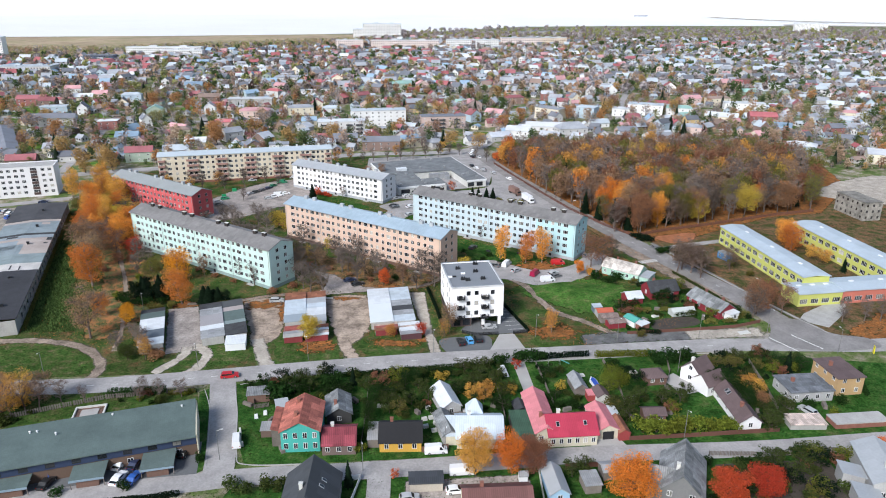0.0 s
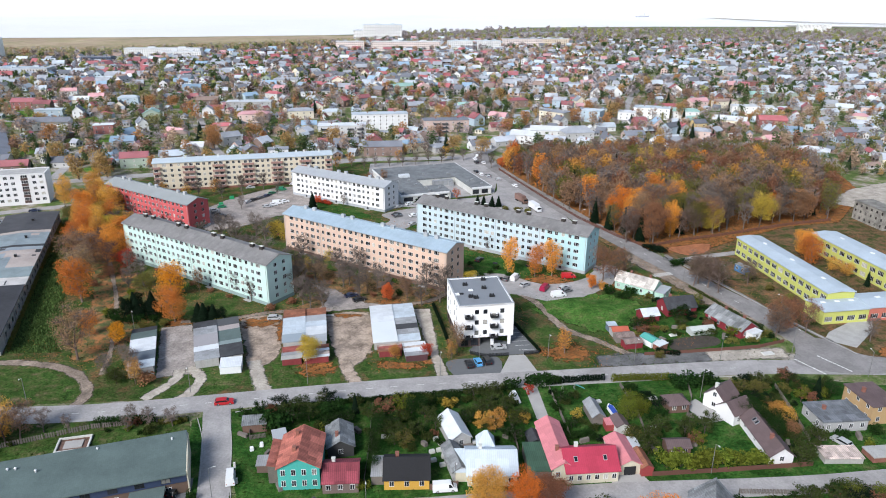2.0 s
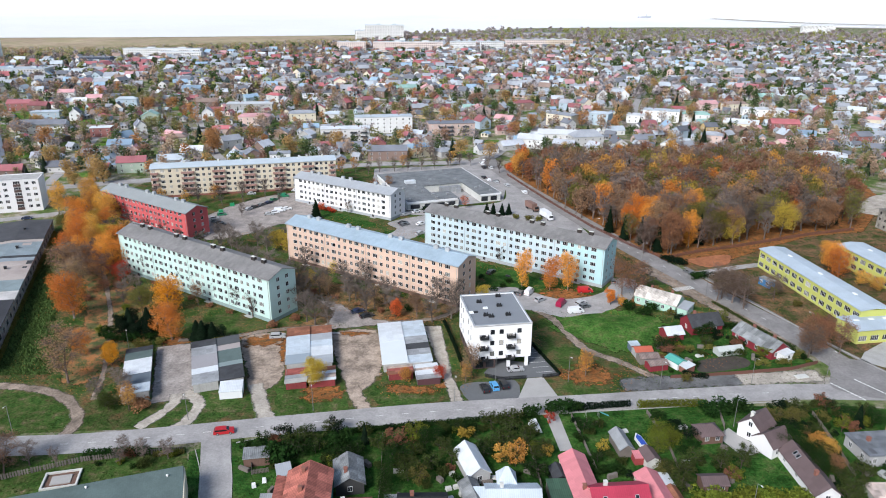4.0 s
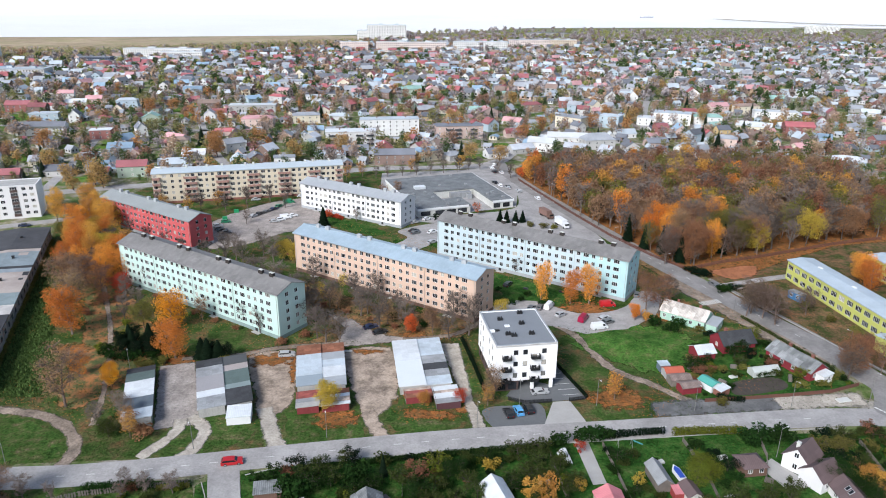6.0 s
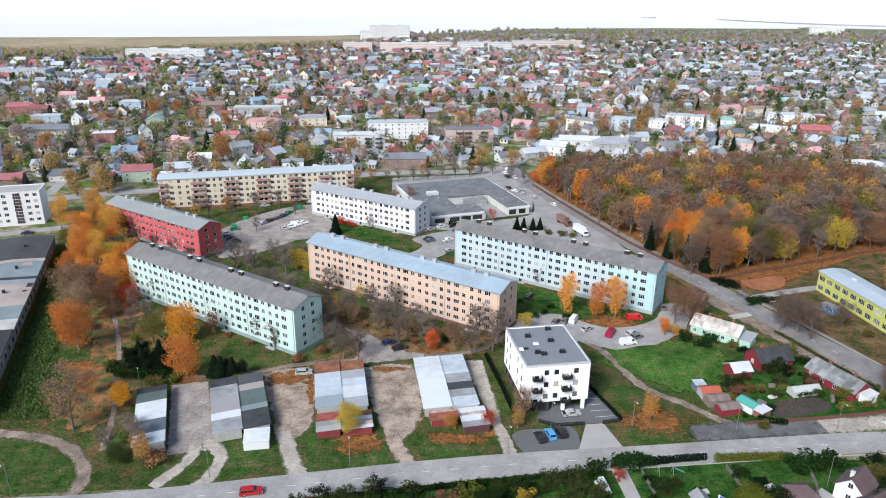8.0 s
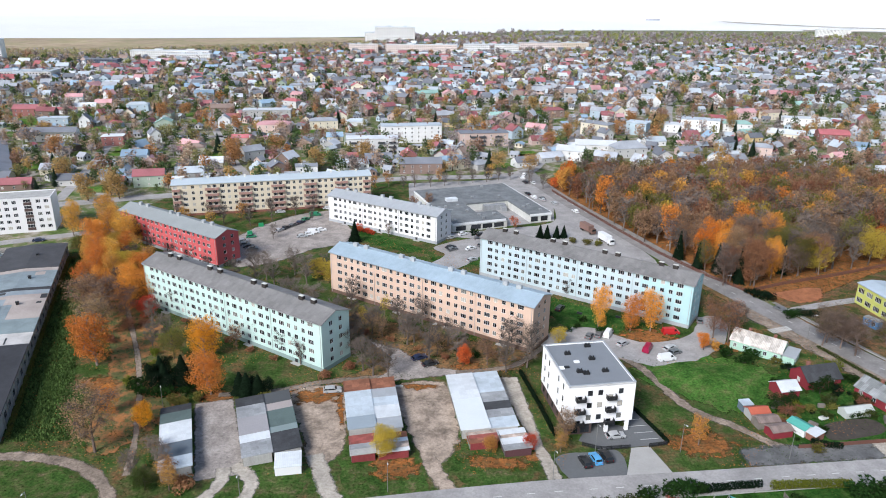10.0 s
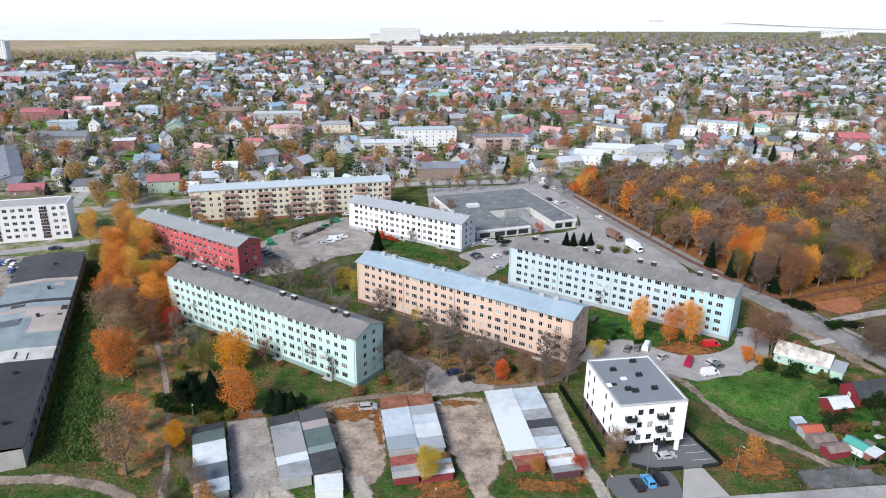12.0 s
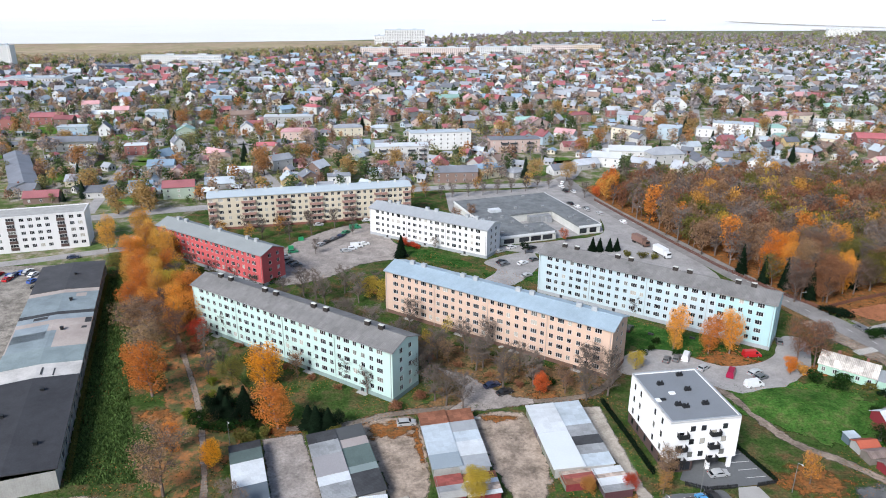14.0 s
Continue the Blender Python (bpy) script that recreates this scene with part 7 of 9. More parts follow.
grove("""
bare brown 11.5 1.1 -45.3,218.6 -48.2,221 -41,217.3 -53.6,229 -51,233 -80.9,289 -86.3,280 -90,284 -100,279 -95,287 -75,281
bare brown 12 1.1 -30.2,227 -8,231 -1,229 -60,246 -68,254 -78,259 -88,262
dense red 7.2 0.7 -20.8,224.3
sparse yellow 7 0.9 -45.3,255.4 -51,249
maple yellow 9 0.8 -71.5,284 -66,280
maple yellow 6.5 0.85 7.9,237.5
bush rust 2.4 1.3 -52,222 -58,217
bare brown 11 1.1 -35,238 -25,236 -40,247 -33,250 -57,263
bush green 1.8 1.2 -22,232 -17,230 -28,235 12,246 15,249 18,253 3,262 8,257 22,246.5 -4,263
birch orange 14.2 0.8 21.9,249.4
birch orange 13.6 0.95 31.5,247.1 37.7,247.2
sparse rust 14.5 1.1 55.6,243 59,240
bare tan 12 1.1 64,246
maple rust 5 1.0 66,239
dense flame 6 0.75 50.2,235.4
bush amber 2.6 1.3 53.5,236
bush green 2.6 1.5 56,232 59,228 63,232 66,236
sparse orange 8 1.1 33.1,189.4
sparse tan 9.5 1.0 2.2,189
sparse amber 6 1.0 0.5,186
maple red 4.6 0.9 -6.3,186.6
maple amber 4.6 0.9 -15.3,185.6
dense yellow 9 0.82 -38.8,183.6
bush olive 1.8 1.4 68,228 74,224 57,200 62,203 66,204 72,205 60,188
bare brown 9 1.0 -112,256 -104,252 -96,246 -88,241 -80,236 -72,229 -66,224
bare tan 11 1.2 -48,243 -37,236.5 -22,228.5 -9,221.5 -56,249 -3,224
sparse tan 9 1.1 -44.6,241 -28,231 -14,225
bare rust 8 1.0 -54,252 -46,246 -38,241 -30,235 -20,230 -14,228
sparse rust 8 1.0 -98,236 -86,232 -92,229
bare brown 9 1.0 -70,290 -62,284 -54,279 -46,274 -38,269 -76,268
bare brown 8 1.0 4,283 12,278 -2,289 16,272
bush rust 1.6 1.3 -107,249 -99,243 -90,237 -82,231 -74,226 -50,243 -42,238 -34,233 -26,228
""", "on the grass between the buildings")
grove("""
bush red 2.2 1.4 -63,338.5 -58,335.5 -60,337
bare tan 7 0.9 -50,333
sparse red 7 1.1 5.1,343.9
maple red 4.5 1.0 -63,336
spruce needle 9 1.5 -63.4,325.4
pine needle 6 1.0 -13.3,329.5
spruce needle 6 1.5 14.4,333 17.4,333.4 21.4,333.2 24.6,334
bush olive 2.2 1.6 28,328 33,326 37,325
bare brown 10 1.0 -112,345 -104,352 -124,346 -95,360 -88,366
sparse rust 8 1.0 -40,368 -34,372
sparse amber 9 1.0 -118,352 -128,340 -140,345
bare brown 9 1.0 -150,312 -140,306 -130,300 -120,293 -112,286
bare rust 8 1.0 -146,352 -134,356 -120,360 -108,366 -98,370
sparse amber 8 1.0 -156,344 -162,350
maple amber 8 1.0 -145,330 -150,322 -140,318 -152,334
bare brown 7 1.0 -98,328 -86,352
bush green 2.2 1.6 -108,298 -112,292 -116,304
""", "in the courtyard between the blocks")
grove("""
bare brown 9 1.0 -48.2,408 -42.4,412 -34,414 -26.4,416 -18.7,419 -11,422 -3.3,425 3.4,429 10,430 19.8,421 26,412
sparse amber 9 1.0 -56,412 -64,404 -2,430 -30,422
maple red 6 0.9 32,413
maple orange 8 1.0 36,420 41,410
sparse brown 12 1.35 87,239.3 89.2,241 91.5,237.5 93.6,233.2
sparse brown 10 1.3 106.8,240.6 98.8,200.4
maple rust 11 1.0 101,203
sparse rust 11 1.0 109.2,203 107,208
bare rust 9 1.0 126.2,198.1 133.4,198.6 138.8,199 146,201
dense rust 19 0.72 84,284.5
dense rust 13 0.8 78,290
sparse brown 13 1.2 74,284 78,288 105.3,293.9 98,291
dense yellow 15 0.75 114,297
maple olive 15 0.75 108,297
spruce needle 12 1.0 70,300 76,296 66,310
bush needle 2.4 1.8 81.2,275.5 83.2,274 85.4,272.5
birch orange 12 1.4 140,266 138,259
maple amber 6 1.0 145.6,248 143,252
spruce needle 6 1.0 149,240
bush olive 2.0 1.6 112,236 116,228 110,246 93,200 96,202 90,197 84,196
bush green 2.4 1.5 86,258 88,260
""", "beside the street")

# the park: a wood of brown, orange and bare trees
PARK = [(33, 413), (40, 388), (51, 348), (61, 319), (72, 295), (82, 282.5), (96, 289), (118, 296), (150, 310), (176, 318), (196, 356), (204, 400), (190, 424), (150, 432), (104, 432), (60, 424), (40, 418)]


def inside(x, y, ring):
    hit = False
    for (x0, y0), (x1, y1) in zip(ring, ring[1:] + ring[:1]):
        if (y0 > y) != (y1 > y) and x < (x1 - x0) * (y - y0) / (y1 - y0) + x0:
            hit = not hit
    return hit


park_rng = random.Random(77)
park = []
for _ in range(16000):
    if len(park) >= 470:
        break
    x, y = park_rng.uniform(30, 210), park_rng.uniform(276, 440)
    if inside(x, y, PARK) and all((x - a) ** 2 + (y - b) ** 2 > 5.0**2 for a, b in park):
        park.append((x, y))
deep_wood = Wood()


def park_tree(kind, x, y, h, colour, wide=1.0):
    """The rows nearest the street stand as single trees, the wood behind them as one growth."""
    if y < 318 or x < 56 and y < 345:
        tree(kind, x, y, h, colour, "in the park wood", "park trees", wide)
    else:
        deep_wood.add(kind if kind == "spruce" else kind + "_far", colour, x, y, h, wide, park_rng)


for x, y in park:
    front = not inside(x - 9, y - 14, PARK)
    patch = noise.noise((x * 0.035, y * 0.035, 3.0))
    q = park_rng.random()
    h = park_rng.uniform(15, 20) if not front else park_rng.uniform(13, 19)
    if y > 395:
        h *= 0.88
    warm = ["orange", "amber", "tan", "orange", "rust", "flame"] if front and patch > -0.2 else ["tan", "rust", "orange", "tan", "amber", "rust"]
    if q < (0.3 if front else 0.17):
        park_tree("birch", x, y, h, park_rng.choice(warm), park_rng.uniform(0.75, 0.95))
    elif q < (0.46 if front else 0.36):
        park_tree("maple", x, y, h * 0.92, park_rng.choice(["yellow", "amber", "olive", "olive"] if patch > 0.1 else ["olive", "tan", "rust", "olive"]), park_rng.uniform(0.6, 0.8))
    elif q < 0.64:
        park_tree("sparse", x, y, h, park_rng.choice(["olive", "rust", "tan", "olive", "tan"]), park_rng.uniform(0.8, 1.0))
    elif q < 0.67:
        park_tree("spruce", x, y, h * 0.85, "needle", 0.8)
    else:
        park_tree("bare", x, y, h, park_rng.choice(["tan", "rust", "brown"]), park_rng.uniform(0.85, 1.05))
deep_wood.plant("park_wood", "brown and orange autumn wood behind the street", "wood")

# gardens south of the main road
grove("""
bush green 4.4 1.0 -28.2,157 -30,156
spruce needle 5.5 0.9 -23.4,159
maple green 5.5 0.8 -7,158 -9.5,157
fruit moss 4.2 1.0 -5.4,155 -3.5,152
maple green 5 0.8 -17,136 -17.5,141 -17.8,145 -16.8,150
fruit amber 4.4 1.0 7.5,152.5 10.5,151 11.3,154.6
fruit yellow 3.2 0.9 17.8,154.4 30.5,156
fruit red 3 0.9 20.4,167.4
bush yellow 3.2 1.0 -0.4,161.6
bush green 3.0 1.3 16.1,170.4 24.4,172.2 27,173 22,172.6
maple lime 6.2 1.0 43,156 46,157.5 44,159
fruit moss 4.5 1.0 44.6,143 47.5,150 50,152 46,147 43,148
maple green 5.5 0.9 74,157 70.5,158 75,153 76,149 73.5,161
maple amber 5 0.9 81.5,155 80,158
maple rust 4.2 1.0 80.7,150.5
fruit moss 4.5 1.1 80.2,144 84,147 79,141 77.5,139.5
spruce needle 6.5 1.2 94.4,167
maple green 5.5 1.0 98.2,167.4 92,168.4
bush lime 3.4 1.4 47.5,138.6 50.5,138.8 53.8,139.2 57.1,139.4
bush lime 2.8 1.4 60.2,140 63.2,140.2 66.2,140.4 68.8,140.6
maple red 4.5 1.0 99.1,131.6
bush green 3.8 1.4 -44.7,152.8 -42,153.4 -41.5,151
fruit moss 4 1.1 -39.9,156.6 -37,157.6 -33.4,156.4
fruit moss 3.8 1.1 -13,150 -10,147 -12.8,146 -12,154 -8,150 -17.7,155 -20,157 4,156 7,158 13,158 15,162 10,162
bush moss 1.8 1.2 -19,150 -16,158 -11,159 4,164 -5,164 -2,166 8,167 31.7,155 29,163 32,166 34,152
bush green 2.0 1.3 27,152 31,150 28.6,149 33,148.6 45,163 48,161 52,158 49,156
fruit moss 4 1.0 57,153 60,151 62,154 55,150
bush green 1.6 1.0 49,166 36,164
bush green 3.2 1.6 61,172 64,173.4 67.5,173
bush lime 2.0 1.2 96,146.4
bush green 2.2 1.2 101,152 92,150 86,150 77,166 80,165
dense amber 11.5 0.85 7.3,122.6
dense flame 9.6 0.85 15,123.4
dense rust 9.6 0.85 19.9,123.7
dense flame 11.5 1.15 38.1,115.5
dense red 9.6 1.05 58.1,114
dense red 9.0 0.95 66.4,114.5
spruce needle 6.8 0.8 -19.4,119
fruit moss 3.8 1.1 28,122.6 31,124
bush moss 2.2 1.4 -37,118.2 -40.5,117 -44,118.6 -33.4,118.4
fruit red 2.6 0.8 -10,121.6
fruit moss 4 1.2 70,124 73,127 76,122 79,126 68,120 82,129
bush green 3 1.2 80,129.4 84.5,128
bush moss 2.2 1.3 62,124 65,126 71,118 76,116 85,119
bush amber 1.8 1.3 79,114 83,112 88,110
bush lime 2.2 1.2 -18.8,131 -92,112
bush green 1.8 1.2 -53.6,127 -79,116 -66,118
""", "in a garden by the street")


BARE = [
    [(19, 172), (24, 172), (25.5, 156), (20.5, 156)],
    [(33, 132), (35, 138), (42, 138), (44, 133)],
    [(-1.5, 175), (27, 178), (27.5, 190), (18, 218), (13, 217), (4, 191)],
    [(-80, 163), (-64, 164), (-66, 182), (-80, 180)],
    [(-58, 186), (-50, 166), (-42, 168), (-48, 184)],
    [(-32, 186), (-27, 170), (-18, 171), (-24, 186)],
    [(111, 199), (118, 206), (137, 216), (132, 204), (120, 192)],
    [(-135, 184), (-106, 182), (-96, 174), (-91, 160), (-96, 160), (-100, 172), (-110, 178), (-135, 179)],
    [(-330, 128), (-116, 151.6), (-72, 156.6), (0, 169), (60, 175.8), (110, 178), (260, 196), (260, 204), (110, 187), (60, 183.8), (0, 177), (-72, 164.6), (-116, 159.6), (-330, 136)],
    [(-61, 160), (-57, 146), (-53, 130), (-51, 121), (-45, 121), (-46, 130), (-50.5, 146), (-54, 160)],
    [(-150, 96), (-52, 116.5), (-12, 121.6), (33, 127.2), (103, 133.4), (160, 140), (160, 146), (103, 139.4), (33, 133.2), (-12, 127.6), (-52, 122.8), (-150, 103)],
    [(104, 184), (94, 220), (75, 265), (52, 322), (62, 322), (86, 265), (105, 220), (114, 196), (116, 184)],
    [(-108, 124), (-55, 134), (-52.5, 122.5), (-75, 117), (-106, 109)],
    [(-89, 204), (-79.5, 206.5), (-70, 182), (-68, 177), (-79, 174)],
    [(-66, 209), (-52, 212), (-48.5, 190), (-50, 182), (-55, 178), (-58, 186)],
    [(-39, 214), (-24.5, 214), (-22, 194), (-24, 184), (-29, 180), (-34, 190)],
    [(-12, 219), (-5.8, 219), (0, 176.5), (-3.8, 176)],
    [(3, 236), (8, 247), (20, 249), (48, 244), (60, 256), (58, 240), (44, 228), (22, 231)],
    [(-240, 200), (-240, 320), (-185, 320), (-172, 306), (-127, 182), (-160, 182)],
    [(-140, 340), (-110, 290), (-60, 330), (-10, 330), (0, 300), (60, 300), (60, 400), (-140, 400)],
]
# the gardens' thick undergrowth
GARDEN = [(-53, 157.5), (-28, 163.5), (20, 169.5), (45, 173), (62, 173.5), (62, 158), (62, 142), (44, 137), (24, 151), (14, 144), (2, 155), (-4, 142), (-19, 142), (-20, 151), (-40, 149), (-46, 148)]
SOUTH = [(40, 125), (56, 128), (90, 132), (88, 110), (56, 108)]
SIDE = [(74, 174), (84, 176), (100, 174), (99, 168), (86, 162), (80, 146), (78, 141), (74, 158)]
VERGE = [(-112, 152), (-64, 155), (-64, 151), (-88, 146), (-112, 138)]
TERRACE = [(56, 190), (98, 196), (96, 206), (84, 224), (70, 226), (60, 214), (56, 204)]
under = Wood()
under_rng = random.Random(31)
for ring, number, kinds in ((GARDEN, 190, "bush bush fruit fruit bush"), (SOUTH, 60, "bush fruit fruit"), (SIDE, 90, "bush bush fruit"), (VERGE, 26, "bush bush bare"), (TERRACE, 120, "bush bush bush fruit")):
    xs, ys = [p[0] for p in ring], [p[1] for p in ring]
    done = 0
    while done < number:
        x, y = under_rng.uniform(min(xs), max(xs)), under_rng.uniform(min(ys), max(ys))
        if not inside(x, y, ring) or (18 < x < 26 and y > 150):
            number -= 0.2
            continue
        done += 1
        if any((x - p) ** 2 + (y - q) ** 2 < (r + 0.4) ** 2 for p, q, r in NEAR):
            continue
        if 66 < x < 82 and 191 < y < 201 or 27 < x < 62 and y < 176 and ring is GARDEN and under_rng.random() < 0.7:
            continue
        kind = under_rng.choice(kinds.split())
        h = {"bush": under_rng.uniform(0.9, 2.4), "fruit": under_rng.uniform(2.6, 4.4), "bare": under_rng.uniform(5, 7)}[kind]
        under.add(kind, under_rng.choice(["green", "moss", "green", "green", "needle", "moss", "olive", "rust", "needle", "lime", "green", "moss", "green"]), x, y, h, under_rng.uniform(0.9, 1.4), under_rng)
under.plant("garden_undergrowth", "mixed green and autumn shrubs filling the gardens", "shrubs")

def hedge(label, pts, h, width, colour, density=42):
    """A clipped hedge: stems inside, leaf sprays outside."""
    rng = random.Random(int(pts[0][0] * 10))
    cb, tb = Mb(), Mb()
    for a, b in zip(pts, pts[1:]):
        a, b = Vector((*a, 0)), Vector((*b, 0))
        n = max(1, int((b - a).length / 0.7))
        for k in range(n):
            p = a.lerp(b, (k + 0.5) / n)
            tb.tube(p, p + Vector((rng.uniform(-0.1, 0.1), 0, h * 0.8)), 0.04, 0.01, 3)
            hh = h * rng.uniform(0.88, 1.1)
            leaf_cloud(cb, (p.x, p.y, hh / 2), (width * 0.62, width * 0.62, hh * 0.55), int(density * 3), 0.27, rng)
    ob = solid("hedge", tb, M_BARK, label, "hedge")
    part("foliage", cb, LEAF[colour], ob)


hedge("dark green thuja hedge beside the gravel drive", [(-5.2, 221), (-2.2, 206), (0.2, 192)], 1.5, 0.8, "needle")
hedge("low dark hedge along the parking court", [(17.6, 217), (22, 203), (26.3, 190)], 1.0, 0.7, "needle")
hedge("tall dark thuja hedge along the road", [(26.5, 172.6), (34, 174), (41.5, 175)], 2.0, 1.1, "needle", 60)
hedge("yellow-green hedge along the road", [(43.5, 174.4), (52, 175), (61, 175.4)], 2.2, 1.3, "lime", 60)
hedge("ragged green hedge behind the roadside verge", [(-40, 160), (-27, 162.8), (-12, 165.4), (4, 168), (17, 170)], 1.5, 1.0, "green", 40)
hedge("dark hedge behind the terraced row", [(-84.5, 152.4), (-78, 153.4), (-71, 154.2)], 2.4, 1.5, "green", 70)
hedge("dark hedge beside the terrace gardens", [(-70, 153.4), (-63.5, 154.6)], 1.4, 0.8, "olive", 40)
hedge("clipped dark hedge south of the lane", [(-74, 112.4), (-60, 114.6), (-54, 116)], 1.2, 1.2, "needle", 50)
hedge("dark hedge by the white garden house", [(72, 166), (77, 164), (79, 160)], 1.8, 1.2, "green", 50)
hedge("dark hedge between the cottages and the street", [(97, 206), (91, 222), (85, 238)], 1.0, 1.0, "moss", 24)
hedge("dark thuja hedge beside the street corner", [(89, 260.6), (92.5, 259.4), (96, 258.4)], 2.4, 1.8, "needle", 60)
hedge("trimmed hedge beside the apricot house", [(109.5, 155), (112, 163), (115, 168)], 1.5, 1.0, "green", 50)
hedge("dark bushes behind the cottage fence", [(66, 188.8), (60, 190), (62, 192.5)], 1.6, 1.2, "needle", 50)
hedge("brambles along the workshop wall", [(-126.4, 188), (-140, 223), (-155.4, 263), (-170, 302)], 1.7, 1.0, "olive", 16)
hedge("shrubbery beside the cottage", [(70, 222), (77, 222.6), (80, 218)], 1.6, 1.4, "green", 44)

# rank weeds: thousands of stems in one growth
weed_rng = random.Random(9)
wb = Mb()
WEEDS = [(-127, 187), (-141, 223), (-156, 262), (-171, 303), (-161, 300), (-145, 258), (-128, 222), (-111, 188)]
for _ in range(80000):
    x, y = weed_rng.uniform(-172, -110), weed_rng.uniform(186, 303)
    if inside(x, y, WEEDS):
        s, a = weed_rng.uniform(0.2, 0.55) * (1.0 + 1.3 * max(0.0, noise.noise((x * 0.35, y * 0.35, 2.0)) + 0.1)), weed_rng.uniform(0, 3.14)
        dx, dy = math.cos(a) * s * 0.5, math.sin(a) * s * 0.5
        wb.face(((x - dx, y - dy, 0.05), (x + dx, y + dy, 0.05), (x + weed_rng.uniform(-0.4, 0.4), y + weed_rng.uniform(-0.4, 0.4), 0.05 + s * 1.1)))
solid("weed_growth", wb, leafmat("weed_leaves", (0.105, 0.185, 0.055), island=0.6), "rank green weeds along the workshop wall", "weeds", kind="stuff")

# tufts and fallen leaves that roughen the turf
turf_rng = random.Random(15)
tb, lb = Mb(), Mb()
for _ in range(90000):
    y = turf_rng.uniform(112, 300)
    x = turf_rng.uniform(-0.62 * y - 20, 0.5 * y + 30)
    if noise.noise((x * 0.06, y * 0.06, 0)) < -0.12 or any(inside(x, y, r) for r in BARE):
        continue
    s, a = turf_rng.uniform(0.1, 0.26), turf_rng.uniform(0, 3.14)
    dx, dy = math.cos(a) * s, math.sin(a) * s
    tb.face(((x - dx, y - dy, 0.03), (x + dx, y + dy, 0.03), (x + turf_rng.uniform(-0.2, 0.2), y + turf_rng.uniform(-0.2, 0.2), 0.05 + s)))
for _ in range(52000):
    y = turf_rng.uniform(177, 330)
    x = turf_rng.uniform(-0.55 * y - 20, 0.42 * y + 10)
    if noise.noise((x * 0.045, y * 0.045, 7.0)) < 0.02 or any(inside(x, y, r) for r in BARE):
        continue
    s, a = turf_rng.uniform(0.06, 0.17), turf_rng.uniform(0, 6.28)
    dx, dy = math.cos(a) * s, math.sin(a) * s
    z = 0.1 + turf_rng.uniform(0, 0.02)
    lb.face(((x - dx, y - dy, z), (x + dy, y - dx, z), (x + dx, y + dy, z + 0.02), (x - dy, y + dx, z)))
solid("grass_tufts", tb, leafmat("tuft_green", (0.05, 0.085, 0.02), island=0.6), "uneven tufts of rough grass", "grass", kind="stuff")
solid("fallen_leaves", lb, leafmat("fallen_leaf_orange", (0.4, 0.17, 0.055)), "fallen orange leaves strewn over grass and paths", "leaves", kind="stuff")


# ---- vehicles, lamps, small things ----
def car_paint(name, col):
    m = mat("car_paint_" + name, col, 0.3, 0.03, bump=0, spec=0.5)
    return m


PAINT = {"white": (0.7, 0.71, 0.72), "silver": (0.38, 0.39, 0.4), "grey": (0.12, 0.125, 0.13), "black": (0.018, 0.019, 0.021), "red": (0.42, 0.015, 0.02), "blue": (0.03, 0.1, 0.35), "sky": (0.08, 0.32, 0.6), "green": (0.02, 0.2, 0.1), "maroon": (0.28, 0.01, 0.05), "navy": (0.02, 0.03, 0.07)}
M_TYRE = mat("tyre_rubber", (0.02, 0.02, 0.02), 0.9, 0.1, bump=0.05)
M_LAMP = mat("headlamp_glass", (0.6, 0.62, 0.62), 0.15, 0.02, bump=0, spec=0.6)
M_REARLAMP = mat("rear_lamp_red", (0.35, 0.01, 0.01), 0.2, 0.02, bump=0)
# side outlines (x forward, z), half-width factor
PROFILES = {
    "hatch": (4.2, 1.76, [(-2.1, 0.45), (-2.05, 0.85), (-1.95, 0.95), (-1.55, 1.42), (-0.2, 1.47), (0.35, 1.4), (1.05, 0.98), (1.95, 0.82), (2.1, 0.5)], (3, 6)),
    "sedan": (4.6, 1.8, [(-2.3, 0.45), (-2.28, 0.88), (-1.55, 0.97), (-0.95, 1.4), (0.1, 1.43), (0.5, 1.36), (1.15, 0.97), (2.15, 0.82), (2.3, 0.5)], (2, 6)),
    "estate": (4.7, 1.8, [(-2.35, 0.45), (-2.32, 0.95), (-2.2, 1.05), (-1.85, 1.48), (0.1, 1.5), (0.55, 1.42), (1.2, 1.0), (2.2, 0.85), (2.35, 0.5)], (3, 6)),
    "van": (5.2, 1.95, [(-2.6, 0.45), (-2.6, 1.0), (-2.58, 1.1), (-2.5, 2.05), (1.0, 2.1), (1.3, 2.0), (1.85, 1.2), (2.5, 0.98), (2.6, 0.5)], (3, 6)),
}
CARS = {}


